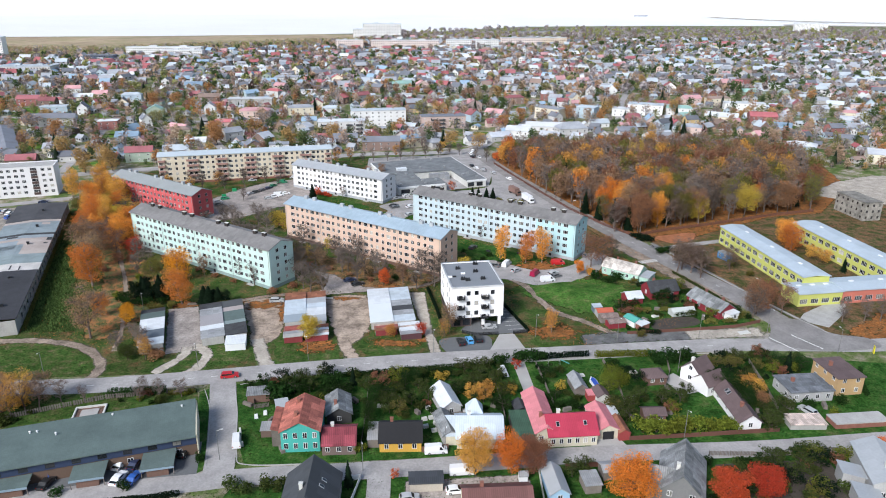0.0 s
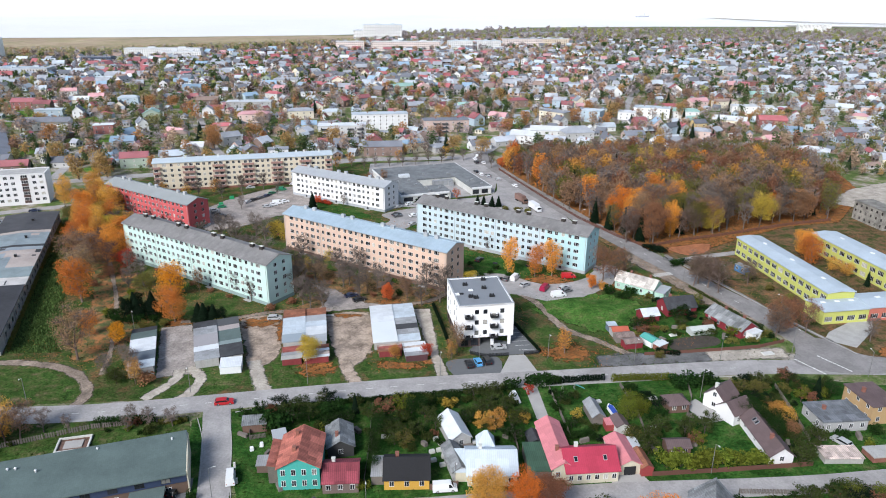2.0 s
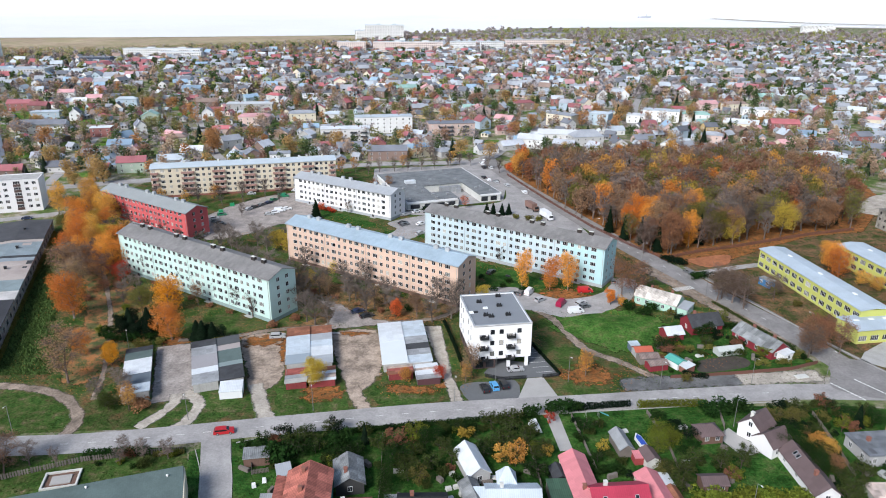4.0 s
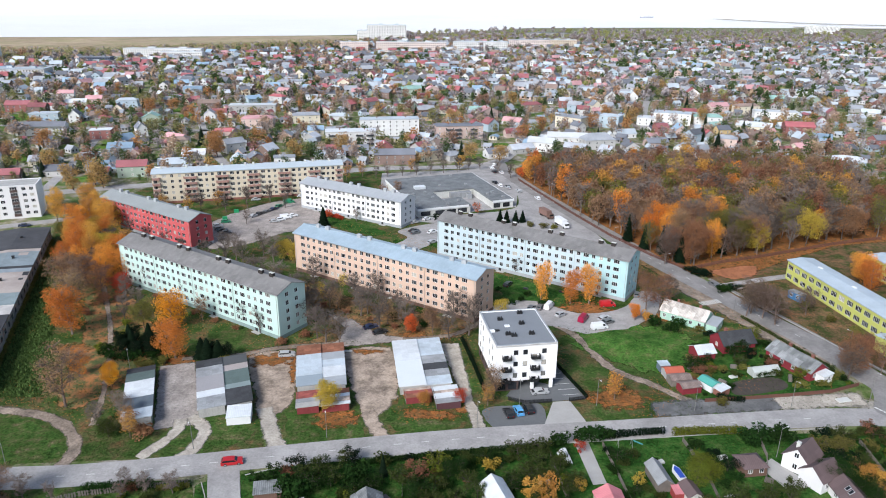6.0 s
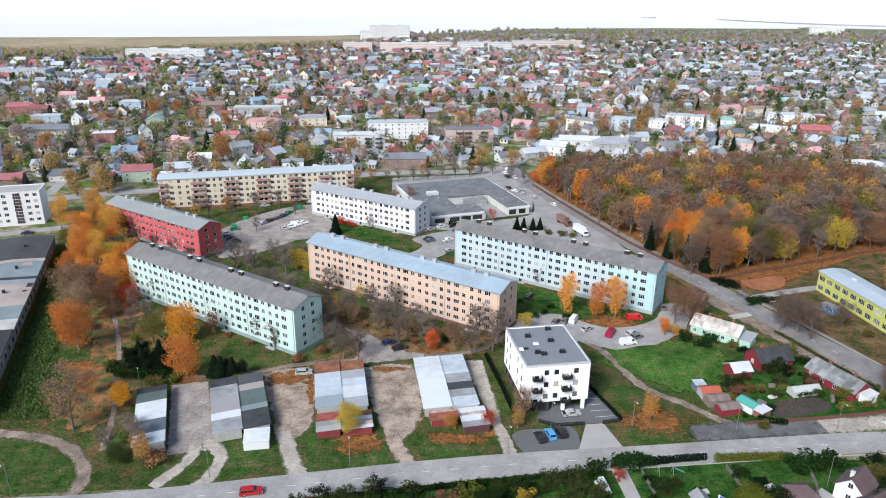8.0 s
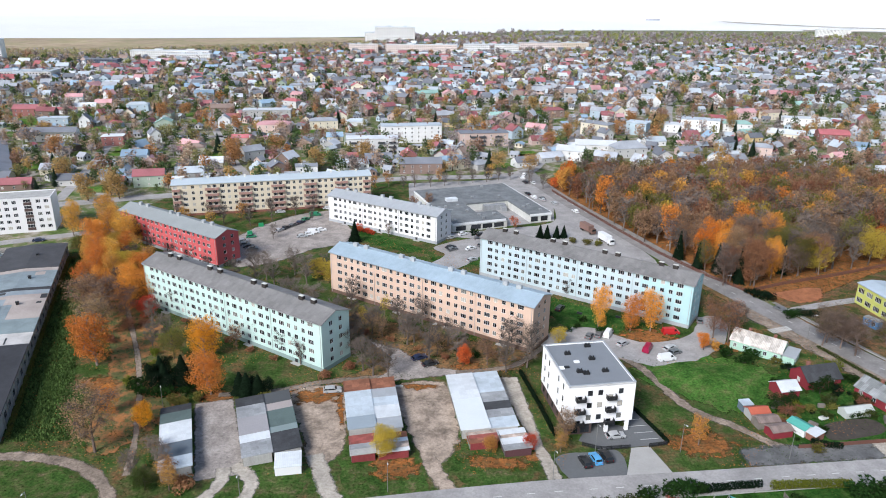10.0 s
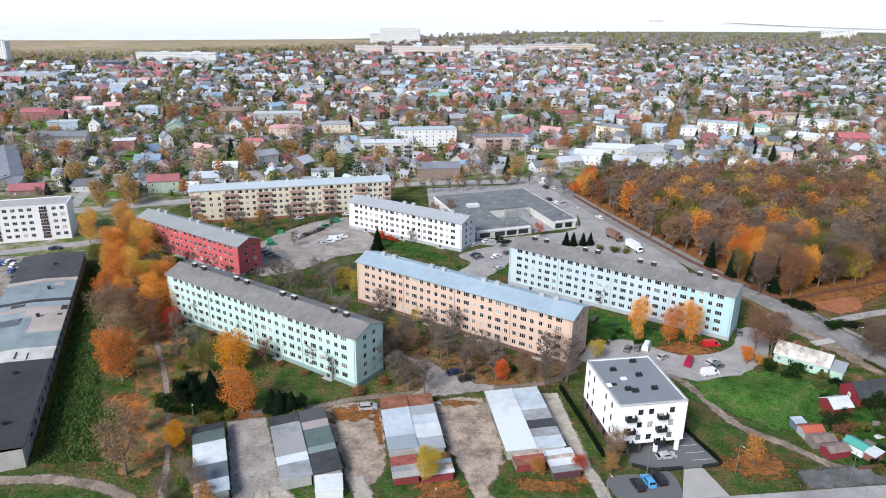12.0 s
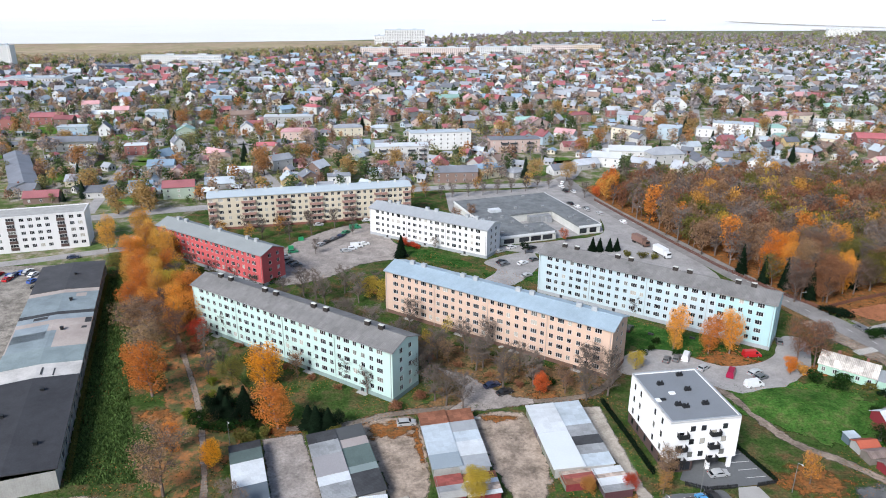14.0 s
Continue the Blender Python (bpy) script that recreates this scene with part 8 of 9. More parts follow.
def car_proto(kind, colour):
    length, width, line, (g0, g1) = PROFILES[kind]
    ob = thing(kind if kind == "van" else "car", {"hatch": f"{colour} hatchback parked on the asphalt", "sedan": f"{colour} saloon car parked on the asphalt", "estate": f"{colour} estate car parked on the asphalt", "van": f"{colour} panel van parked on the asphalt"}[kind], "van" if kind == "van" else "car")
    hw = width / 2
    belt = 0.93 if kind != "van" else 1.2
    body, glass = Mb(), Mb()
    n = len(line)

    def half(z):
        return hw if z <= belt else hw - (z - belt) * 0.28

    for i in range(n - 1):
        (x0, z0), (x1, z1) = line[i], line[i + 1]
        body.face(((x0, -half(z0), z0), (x1, -half(z1), z1), (x1, half(z1), z1), (x0, half(z0), z0)))
    for s in (-1, 1):
        body.face([(x, s * half(z), z) for x, z in line] + [(line[-1][0], s * hw, 0.25), (line[0][0], s * hw, 0.25)])
    for x in (line[0][0], line[-1][0]):
        z = line[0][1] if x < 0 else line[-1][1]
        body.face(((x, -hw, 0.25), (x, hw, 0.25), (x, hw, z), (x, -hw, z)))
    body.face([(line[0][0], -hw, 0.25), (line[0][0], hw, 0.25), (line[-1][0], hw, 0.25), (line[-1][0], -hw, 0.25)])
    body.weld()
    part("body", body, car_paint(colour, PAINT[colour]), ob)
    top = [p for p in line if p[1] > belt + 0.05]
    zt = max(p[1] for p in top) - 0.12
    if kind == "van":
        sides = [(0.75, belt + 0.05), (1.6, belt + 0.05), (1.2, zt - 0.1), (0.75, zt - 0.1)]
    else:
        sides = [(top[0][0] + 0.05, belt + 0.08), (line[g1][0] - 0.18, belt + 0.06), (line[g1 - 1][0] - 0.12, zt), (top[0][0] + 0.35, zt)]
    for s in (-1, 1):
        g = Mb()
        g.face([(x, s * (half(z) + 0.012), z) for x, z in sides])
        part("side_window", g, CAR_GLASS, ob)
    for i in (g1 - 1,) + (() if kind == "van" else (g0 - 1,)):
        (x0, z0), (x1, z1) = line[i], line[i + 1]
        a, b = Vector((x0, 0, z0)), Vector((x1, 0, z1))
        nrm = Vector((-(z1 - z0), 0, x1 - x0)).normalized() * 0.012
        p, q = a.lerp(b, 0.1) + nrm, a.lerp(b, 0.92) + nrm
        g = Mb()
        g.face(((p.x, -half(p.z) * 0.88, p.z), (q.x, -half(q.z) * 0.88, q.z), (q.x, half(q.z) * 0.88, q.z), (p.x, half(p.z) * 0.88, p.z)))
        part("windscreen" if i == g1 - 1 else "rear_window", g, CAR_GLASS, ob)
    wb = Mb().tube((0, -0.1, 0), (0, 0.1, 0), 0.33, 0.33, 12, cap=True)
    wb.tube((0, -0.11, 0), (0, 0.11, 0), 0.2, 0.2, 8, m=1, cap=True)
    wm = wb.data("wheel", [M_TYRE, M_STEEL])
    for x in (-length * 0.3, length * 0.31):
        for s in (-1, 1):
            part("wheel", wm, None, ob, at=pose(x, s * (hw - 0.09), 0.33))
    for s in (-1, 1):
        h, r = Mb(), Mb()
        h.box(line[-1][0] - 0.12, s * hw * 0.72 - 0.17, 0.6, line[-1][0] + 0.015, s * hw * 0.72 + 0.17, 0.74)
        r.box(line[0][0] - 0.015, s * hw * 0.78 - 0.12, 0.7, line[0][0] + 0.1, s * hw * 0.78 + 0.12, 0.86)
        part("headlight", h, M_LAMP, ob)
        part("rear_light", r, M_REARLAMP, ob)
    return ob


def car(kind, colour, x, y, rz, group="parked cars", label="", z=0.09):
    m = pose(x, y, z, 0, 0, rz)
    if (kind, colour) in CARS:
        ob = copy_thing(CARS[kind, colour], m)
    else:
        ob = CARS[kind, colour] = car_proto(kind, colour)
        ob.matrix_basis = m
    tagged(ob, label, "", group)
    return ob


def cars(text, rz=0.0):
    for item in text.split():
        kind, colour, spot = item.split(":")
        v = [float(c) for c in spot.split(",")]
        car(kind, colour, v[0], v[1], v[2] if len(v) > 2 else rz)


car("estate", "red", -56.8, 162.4, 12, "", "red estate car driving on the main road")
car("estate", "silver", -55.0, 210.2, 8, "", "silver estate car by the garages")
car("hatch", "black", 5.4, 182.0, 103)
car("hatch", "sky", 8.0, 183.2, 103)
car("estate", "black", 10.5, 184.2, 103)
car("sedan", "silver", 14.4, 192.0, 10, "", "silver saloon under the new building")
cars("sedan:navy:-33.1,228,28 sedan:black:-29.9,224.6,28 hatch:grey:18,242.6,62 hatch:grey:21,243.2,62 van:white:24,244,62 hatch:silver:27,238,40 van:maroon:33.6,235,60 van:white:37.5,229.2,15 hatch:grey:41,233,30 sedan:silver:40.4,235.6,30 van:red:43.6,245.6,5 hatch:grey:55.4,254.2,75 estate:black:12,262,60")
cars("hatch:green:-107.4,329,20 van:green:-86,360,20 sedan:silver:-103,364,15 sedan:white:-82,371,15 sedan:maroon:-70,289,-33")
cars("hatch:green:-89.2,353.4,60 sedan:navy:-90.7,348.7,60 sedan:grey:-93.1,344.9,60 hatch:black:-95.3,341.2,60 sedan:silver:-97.5,337.6,60")
cars("van:white:-82.4,335.9,15 sedan:silver:-86.2,330.4,15 sedan:white:-79.7,338.8,15 hatch:white:-83.9,333.1,15")
cars("hatch:grey:-107.4,319.4,20 sedan:black:-105.3,317.0,20 hatch:silver:-109.1,323.2,20 sedan:grey:-103.2,314.6,20")
cars("sedan:white:-176.5,344.0,20 sedan:silver:-174.3,339.0,20 hatch:grey:-172.0,334.1,20")
cars("hatch:blue:-203.2,304.9,85 sedan:navy:-204.3,303.3,85 hatch:red:-204.8,298.4,85 sedan:silver:-204.7,301.1,85 sedan:white:-201.7,306.1,85")
cars("sedan:silver:-23.5,331.1,35 hatch:white:-18.4,335.8,35 sedan:black:-23.7,319.1,35 sedan:grey:-23.0,316.7,35 sedan:black:-10.3,335.3,35 sedan:white:-15.6,318.0,35 hatch:grey:-10.8,321.8,35 sedan:silver:-15.4,305.4,35")
cars("sedan:black:16.6,400.4,108 sedan:white:19.0,394.6,108 sedan:silver:22.8,390.0,108 sedan:white:17.0,432.7,108 sedan:black:17.7,423.6,108")
cars("sedan:white:19,441,70 sedan:grey:18.6,426,105 hatch:white:21.8,422.5,105 sedan:black:23,392,108 sedan:silver:28,384,108 sedan:grey:85.4,263.6,110 sedan:white:36,371,108")
cars("hatch:blue:-205.8,302,80 sedan:silver:-201.6,305,80 sedan:white:-198,303,80 hatch:black:-192.8,301.5,10 hatch:blue:-195,297,80 sedan:black:-190,291.6,15 sedan:navy:-192.4,321.2,20 hatch:red:-211,303,80 sedan:grey:-208,294,80 hatch:grey:-156,318,40 hatch:white:-158,321,40 hatch:silver:-160,324,40 hatch:black:-155,314.6,40")
cars("sedan:white:-69.8,125.3,80 sedan:white:-68.2,120.5,80 sedan:navy:-66.6,125.4,80 sedan:blue:-65.0,120.5,80 sedan:black:-82.5,118.9,80 van:blue:-83.1,122.8,80 hatch:black:-57.3,129.3,80")
cars("van:white:-46.9,133.6,104 van:white:-1.3,130.6,6 van:white:4.3,123.4,5 hatch:silver:-6.5,115,8 hatch:white:3,117.4,8 estate:red:81.4,130.4,6 hatch:grey:38.6,138.6,97 estate:silver:90.5,147.5,118 sedan:white:74.1,235.9,30")


def lorry(x, y, rz, label, cab, box):
    ob = thing("lorry", label, "lorry", pose(x, y, 0.1, 0, 0, rz))
    c, b, w = Mb(), Mb(), Mb()
    c.box(2.6, -1.15, 0.5, 4.6, 1.15, 2.6, taper=0.12)
    b.box(-4.6, -1.25, 0.9, 2.4, 1.25, 3.5)
    part("cab", c, cab, ob)
    part("cargo_box", b, box, ob)
    w.box(4.4, -0.95, 1.6, 4.56, 0.95, 2.4)
    part("windscreen", w, CAR_GLASS, ob)
    wm = Mb().tube((0, -0.15, 0), (0, 0.15, 0), 0.5, 0.5, 12, cap=True).data("wheel", M_TYRE)
    for px in (-3.4, -2.2, 3.5):
        for s in (-1, 1):
            part("wheel", wm, None, ob, at=pose(px, s * 1.05, 0.5))


lorry(41.5, 328.5, -70, "white box lorry parked beside the street", M_WHITE, M_WHITE)
lorry(36.4, 342, -66, "brown box lorry parked beside the street", M_BROWNP, mat("brown_tarpaulin", (0.2, 0.12, 0.1), 0.8))
bt = thing("boat", "small white boat with blue cover", "boat", pose(40.2, 160.0, 0, 0, 0, 100))
b = Mb()
b.slab([(-2.2, -0.8, 0.9), (1.2, -0.85, 0.9), (2.5, 0, 1.0), (1.2, 0.85, 0.9), (-2.2, 0.8, 0.9)], 0.75)
part("hull", b, M_WHITE, bt)
b = Mb()
b.slab([(-2.0, -0.6, 1.05), (1.0, -0.65, 1.05), (1.9, 0, 1.1), (1.0, 0.65, 1.05), (-2.0, 0.6, 1.05)], 0.12)
part("cover", b, mat("blue_tarpaulin", (0.03, 0.08, 0.4), 0.6), bt)

pp, aa, hh = Mb(), Mb(), Mb()
pp.tube((0, 0, 0), (0, 0, 7.6), 0.08, 0.05, 6)
aa.tube((0, 0, 7.5), (1.1, 0, 7.9), 0.035, 0.03, 5)
hh.box(1.0, -0.1, 7.84, 1.5, 0.1, 7.95)
M_LAMPHEAD = mat("lamp_head_grey", (0.6, 0.6, 0.6), 0.5, 0.05)
pm, am, hm = pp.data("pole", M("dull_grey_pole", (0.17, 0.17, 0.165), 0.8)), aa.data("arm", M_STEEL), hh.data("lamp_head", M_LAMPHEAD)
for x, y, rz in ((52, 184.6, -80), (77, 186.6, -80), (99.5, 191, -80), (114, 177.6, 100), (8.5, 186.2, -80), (-2.5, 176.6, -80), (-37.6, 172, -80), (-67, 167.4, -80), (28, 186.6, -80), (97.5, 240, 160), (85, 244, -20), (71, 275, -20), (106, 214, 160), (59, 305, -20), (-49, 127.5, 10), (0.8, 130.2, -80), (56.5, 136.6, -80), (-17, 124.2, -80), (44, 371, 160), (-95, 200, -60), (-106, 161.5, -80), (64.4, 166.5, 10)):
    lp = thing("street_lamp", "grey street lamp on a slender concrete pole", "street lamp", pose(x, y, 0.05, 0, 0, rz), "street lamps")
    part("pole", pm, None, lp)
    part("arm", am, None, lp)
    part("lamp_head", hm, None, lp)

# garden and yard clutter
def clutter(name, label, category, x, y, rz, sx, sy, sz, material, taper=0.0):
    b = Mb()
    b.box(-sx / 2, -sy / 2, 0, sx / 2, sy / 2, sz, taper=taper)
    solid(name, b, material, label, category, pose(x, y, 0.05, 0, 0, rz))


for x, y, rz in ((-43.2, 145.2, 10), (-45, 143.6, 20)):
    clutter("bee_hive", "white wooden hive box on the lawn", "hive", x, y, rz, 0.9, 0.9, 0.9, M_WHITE, 0.08)
for x, y, rz in ((-47.2, 137.6, 4), (-45.3, 132.4, 2)):
    clutter("post_box", "pale post box on the verge", "box", x, y, rz, 0.5, 0.4, 1.3, M_OFFWHITE, 0.04)
for x, y in ((-3.4, 148), (-2.2, 146.4), (-2.6, 143.8), (-1.4, 141.6), (-3.8, 140.2), (-1.8, 138.6), (-4.2, 143.2)):
    clutter("crate", "pale storage crate in the cluttered yard", "crate", x, y, 20, 1.3, 0.9, 0.7, M_OFFWHITE, 0.05)
for x, y, rz in ((-28.6, 250.2, 20), (-26.4, 251.4, 25), (-38, 213, 0)):
    clutter("bench", "low pale concrete bench on the grass", "bench", x, y, rz, 2.4, 0.5, 0.45, M_OFFWHITE, 0.03)
yard_rng = random.Random(41)
for x, y in ((-41, 142), (-33, 147), (-22, 151), (-14, 141), (-6, 146), (4, 145), (13, 149), (31, 147.5), (46, 145), (56, 147), (59, 158), (78, 147), (87, 149), (96, 150), (33, 121), (39, 119), (71, 121), (-36, 131), (-48.5, 149), (64, 198), (70, 206), (58, 206), (83, 200), (66, 218)):
    clutter("wood_pile", "stack of split firewood in a garden", "wood pile", x, y, yard_rng.uniform(0, 180), yard_rng.uniform(1.4, 2.8), yard_rng.uniform(0.7, 1.1), yard_rng.uniform(0.6, 1.1), M_WOOD, 0.06)
for x, y in ((-37, 143), (-15, 149), (6, 147), (11, 157), (34, 145), (49, 153), (52, 166), (76, 144), (90, 145), (37, 164), (68, 201), (61, 201)):
    clutter("cold_frame", "pale cold frame under film in a garden", "cold frame", x, y, yard_rng.uniform(0, 30), yard_rng.uniform(1.6, 3.0), 1.2, 0.5, M_OFFWHITE, 0.12)
clutter("polytunnel", "small white garden tunnel under film", "greenhouse", 16.6, 165.4, 100, 4.2, 2.4, 1.7, M_WHITE, 0.7)
for x, y in ((-107, 344), (-109, 333)):
    clutter("waste_container", "green waste container in the courtyard", "container", x, y, 20, 2.2, 1.4, 1.5, mat("green_plastic", (0.02, 0.25, 0.1), 0.5), 0.1)
for x, y in ((24.5, 262), (30, 256.5), (18, 259)):
    clutter("garden_bench", "dark bench on the lawn", "bench", x, y, -33, 1.8, 0.7, 0.6, M_BLACK, 0.1)
clutter("slab_stack", "pale concrete slabs lying by the road", "slab", 92, 190, 15, 3.6, 1.8, 0.3, M_OFFWHITE, 0.05)
clutter("utility_box", "yellow roadside sign board", "sign", 124.5, 178, 70, 1.4, 0.2, 2.2, mat("yellow_board", (0.75, 0.65, 0.03), 0.6), 0.02)
sw = thing("swing_set", "metal garden swing frame with slide", "swing", pose(31, 169.8, 0, 0, 0, 8))
for px in (-1.6, 1.6):
    for s in (-0.7, 0.7):
        part("leg", Mb().tube((px, s, 0), (px, 0, 2.1), 0.05, 0.05, 5), M_STEEL, sw)
part("top_bar", Mb().tube((-1.7, 0, 2.1), (1.7, 0, 2.1), 0.05, 0.05, 5), M_STEEL, sw)
b = Mb()
b.slab([(2.0, -0.3, 1.6), (2.0, 0.3, 1.6), (4.4, 0.3, 0.3), (4.4, -0.3, 0.3)], 0.08)
part("slide", b, mat("teal_plastic", (0.1, 0.4, 0.38), 0.5), sw)


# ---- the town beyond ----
TOWN_WOOD = Wood(HAZED_LEAF)
def cross_street(x):
    """The y of the street that ends the town to the south."""
    return np.interp(x, [-240, -172, -110, -50, 0, 21, 62], [362, 388, 408, 430, 437, 450, 470])


TAKEN = [(-90, 285, 95), (-10, 340, 60), (-150, 330, 60)]
TW = {
    "white": M("town_white_wall", (0.66, 0.66, 0.66), 0.85, rnd=0.16), "cream": M("town_cream_wall", (0.66, 0.6, 0.48), 0.85, rnd=0.15), "ochre": M("town_ochre_wall", (0.5, 0.38, 0.2), 0.85, rnd=0.15),
    "blue": M("town_blue_wall", (0.36, 0.44, 0.5), 0.85, rnd=0.15), "green": M("town_green_wall", (0.3, 0.36, 0.3), 0.85, rnd=0.2), "brown": M("town_brown_boards", (0.2, 0.14, 0.12), 0.9, rnd=0.25), "grey": M("town_grey_wall", (0.44, 0.435, 0.43), 0.85, rnd=0.2), "pink": M("town_pink_wall", (0.54, 0.41, 0.37), 0.85, rnd=0.12), "red": M("town_red_boards", (0.28, 0.12, 0.11), 0.85, rnd=0.2),
}
# Roof greys lean blue: the tint of distance haze is put into the colour.
TR = {
    "grey": M("town_grey_roof", (0.33, 0.35, 0.385), 0.8, vary=0.25, rnd=0.3), "dark": M("town_dark_roof", (0.15, 0.16, 0.185), 0.8, vary=0.25, rnd=0.3), "red": M("town_red_roof", (0.38, 0.12, 0.13), 0.7, vary=0.25, rnd=0.25), "maroon": M("town_maroon_roof", (0.27, 0.1, 0.11), 0.75, vary=0.25, rnd=0.25), "pink": M("town_pink_roof", (0.5, 0.28, 0.29), 0.75, vary=0.25, rnd=0.2),
    "white": M("town_pale_roof", (0.55, 0.575, 0.6), 0.6, vary=0.15, rnd=0.15), "blue": M("town_blue_roof", (0.24, 0.34, 0.44), 0.65, vary=0.2, rnd=0.25), "teal": M("town_teal_roof", (0.27, 0.43, 0.39), 0.7, vary=0.2, rnd=0.2), "brown": M("town_brown_roof", (0.23, 0.17, 0.145), 0.8, vary=0.25, rnd=0.25), "lead": M("town_lead_roof", (0.42, 0.47, 0.515), 0.6, vary=0.2, rnd=0.2),
}
WALLWORD = {"white": "white", "cream": "cream", "ochre": "ochre", "blue": "light blue", "green": "green", "brown": "dark brown", "grey": "grey", "pink": "pink", "red": "red"}
ROOFWORD = {"grey": "grey", "dark": "dark", "red": "bright red", "maroon": "maroon", "pink": "faded pink", "white": "pale metal", "blue": "blue", "teal": "teal", "brown": "brown", "lead": "lead-grey"}


def town(x, y, w, wall, roof, kind="gable", storeys=1, d=8.5, rz=12.0, rise=None, chimneys=1, n=None, name="house"):
    """A town house whose front wall stands at y."""
    h = 0.5 + 2.8 * storeys
    rise = rise if rise is not None else (2.6 if kind == "gable" else 2.0 if kind == "hip" else 0)
    n = n or max(2, int(w / 4.4))
    c, s = math.cos(radians(rz)), math.sin(radians(rz))
    cx, cy = x - s * d / 2, y + c * d / 2
    TAKEN.append((cx, cy, max(w, d) * 0.62))
    word = {1: "single-storey", 2: "two-storey", 3: "three-storey", 4: "four-storey", 5: "five-storey"}.get(storeys, "tall")
    return house(name, f"{WALLWORD[wall]} {word} house with {ROOFWORD[roof]} roof among gardens", "house", cx, cy, rz, w, d, h, rise, TW[wall], TR[roof], kind, [(0, n, storeys), (3 if x > 0 else 1, max(1, int(d / 5)), storeys)], chimneys, 0.35, "town houses", plain=True)


def town_gable(x, y, w, wall, roof, storeys=2, d=9.0, rz=12.0, rise=3.2):
    """A town house that turns its gable to the south; its front stands at y."""
    h = 0.5 + 2.7 * storeys
    c, s = math.cos(radians(rz)), math.sin(radians(rz))
    cx, cy = x - s * d / 2, y + c * d / 2
    TAKEN.append((cx, cy, max(w, d) * 0.62))
    return house("house", f"{WALLWORD[wall]} gabled house with {ROOFWORD[roof]} roof among gardens", "house", cx, cy, rz + 90, d, w, h, rise, TW[wall], TR[roof], "gable", [(3, 2, storeys), (2 if x < 0 else 0, 1, 1)], 1, 0.35, "town houses", plain=True)


def flats(label, x, y, w, d, storeys, wall, roof, rz, balconies=()):
    ob = town(x, y, w, wall, roof, "flat", storeys, d, rz, 0, 2, name="apartment_building")
    ob["label"], ob["category"], ob["group"] = label, "apartment building", "town flats"
    bm = balcony_mesh(4.6, 1.1, 1.0).data("balcony", M_DKGREY)
    for u in balconies:
        for s in range(storeys):
            part("balcony", bm, None, ob, at=pose(u - w / 2, -d / 2 - 0.02, 0.5 + 2.8 * s))
    return ob


town(-263, 408, 13.4, "cream", "dark", "gable", 1, 9, 5)
house("hall", "long hall with dark felt roof behind a villa", "hall", -287, 450, 122.8, 90, 13, 4.5, 2.0, TW["grey"], TR["dark"], "gable", [], 0)
TAKEN += [(-287 - 15 * k, 450 + 23 * k, 14) for k in (-1.6, -0.8, 0, 0.8, 1.6)]
flats("two-storey row with slate roof and white walls", -291.5, 515.6, 32, 10, 2, "white", "dark", 8)
house("roof_loft", "slate mansard loft with dormers", "house", -292, 518, 8, 35, 8, 0.6, 2.6, TW["white"], TR["dark"], "gable", [], 3, z=6.3)
town(-318, 570, 21, "blue", "lead", "flat", 2, 9, 8)
town(-360, 612, 24, "red", "maroon", "gable", 2, 10, 8)
town(-339, 625, 17, "white", "red", "hip", 1)
town(-331, 644, 17.4, "cream", "white")
town(-325, 665, 13.5, "pink", "pink")
town(-284, 639, 17.3, "blue", "lead", "hip", 2)
town(-245, 506, 13.5, "red", "white", "flat", 2)
town(-283, 581, 9.8, "brown", "brown")
town(-208, 452, 14.3, "blue", "blue", "gable", 2, 9, 10)
town_gable(-197, 447, 8.1, "pink", "pink", 1, 8, 10)
town(-181, 406, 15.4, "green", "maroon", "gable", 2, 9, 14)
town(-166, 424, 15, "grey", "lead", "gable", 1, 9, 14)
town(-205, 416, 12, "blue", "blue", "gable", 1, 8, 10)
town(-222, 406, 14.1, "grey", "dark", "gable", 1, 8, 12)
town(-246, 396, 16, "brown", "maroon", "gable", 1, 7, 14)
town_gable(-231, 558, 13.1, "green", "teal")
town(-193, 496, 16.6, "white", "pink", "gable", 1, 9, -30)
town(-162, 448, 13.5, "cream", "white", "gable", 1, 9, 8)
town(-181, 475, 12.7, "cream", "brown", "hip", 2)
town(-165, 520, 17.5, "pink", "red", "hip", 1)
town(-151, 556, 23.4, "pink", "pink", "hip", 2, 12, 6)
town(-142, 469, 12.5, "grey", "grey", "gable", 2, 9, 40)
town_gable(-130, 433, 9.5, "ochre", "lead", 1, 10, 20)
town(-171, 619, 38, "grey", "white", "flat", 2, 12, 6)
town(-210, 629, 18, "brown", "brown", "gable", 2)
town_gable(-192, 574, 8.7, "white", "grey")
town(-252, 712, 17, "blue", "blue", "gable", 2)
town_gable(-379, 589, 12, "red", "red")
flats("white three-storey flats with dark balconies", -73, 495, 33, 11, 3, "white", "white", 7, (2, 9, 20, 27))
flats("white four-storey flats with pale roof", -49, 527, 41, 11, 4, "white", "lead", 10)
flats("brick three-storey flats with dark balconies", 0, 519, 33, 11, 3, "pink", "dark", 8, (7, 13, 24))
town(-80, 450, 19, "white", "lead", "hip", 1, 10, 10)
town(-66, 464, 16, "brown", "dark", "gable", 1, 9, 10)
town_gable(-48, 474, 9, "red", "red", 1)
town(-40, 441, 24, "brown", "dark", "gable", 2, 9, 6)
town(-19, 452, 15, "cream", "blue", "hip", 2, 11, 30)
town(23, 461, 14, "white", "dark", "gable", 1, 8, 25)
town(40, 474, 16, "grey", "grey", "gable", 1, 8, 25)
town(-117, 573, 20.6, "cream", "grey", "hip", 2, 11)
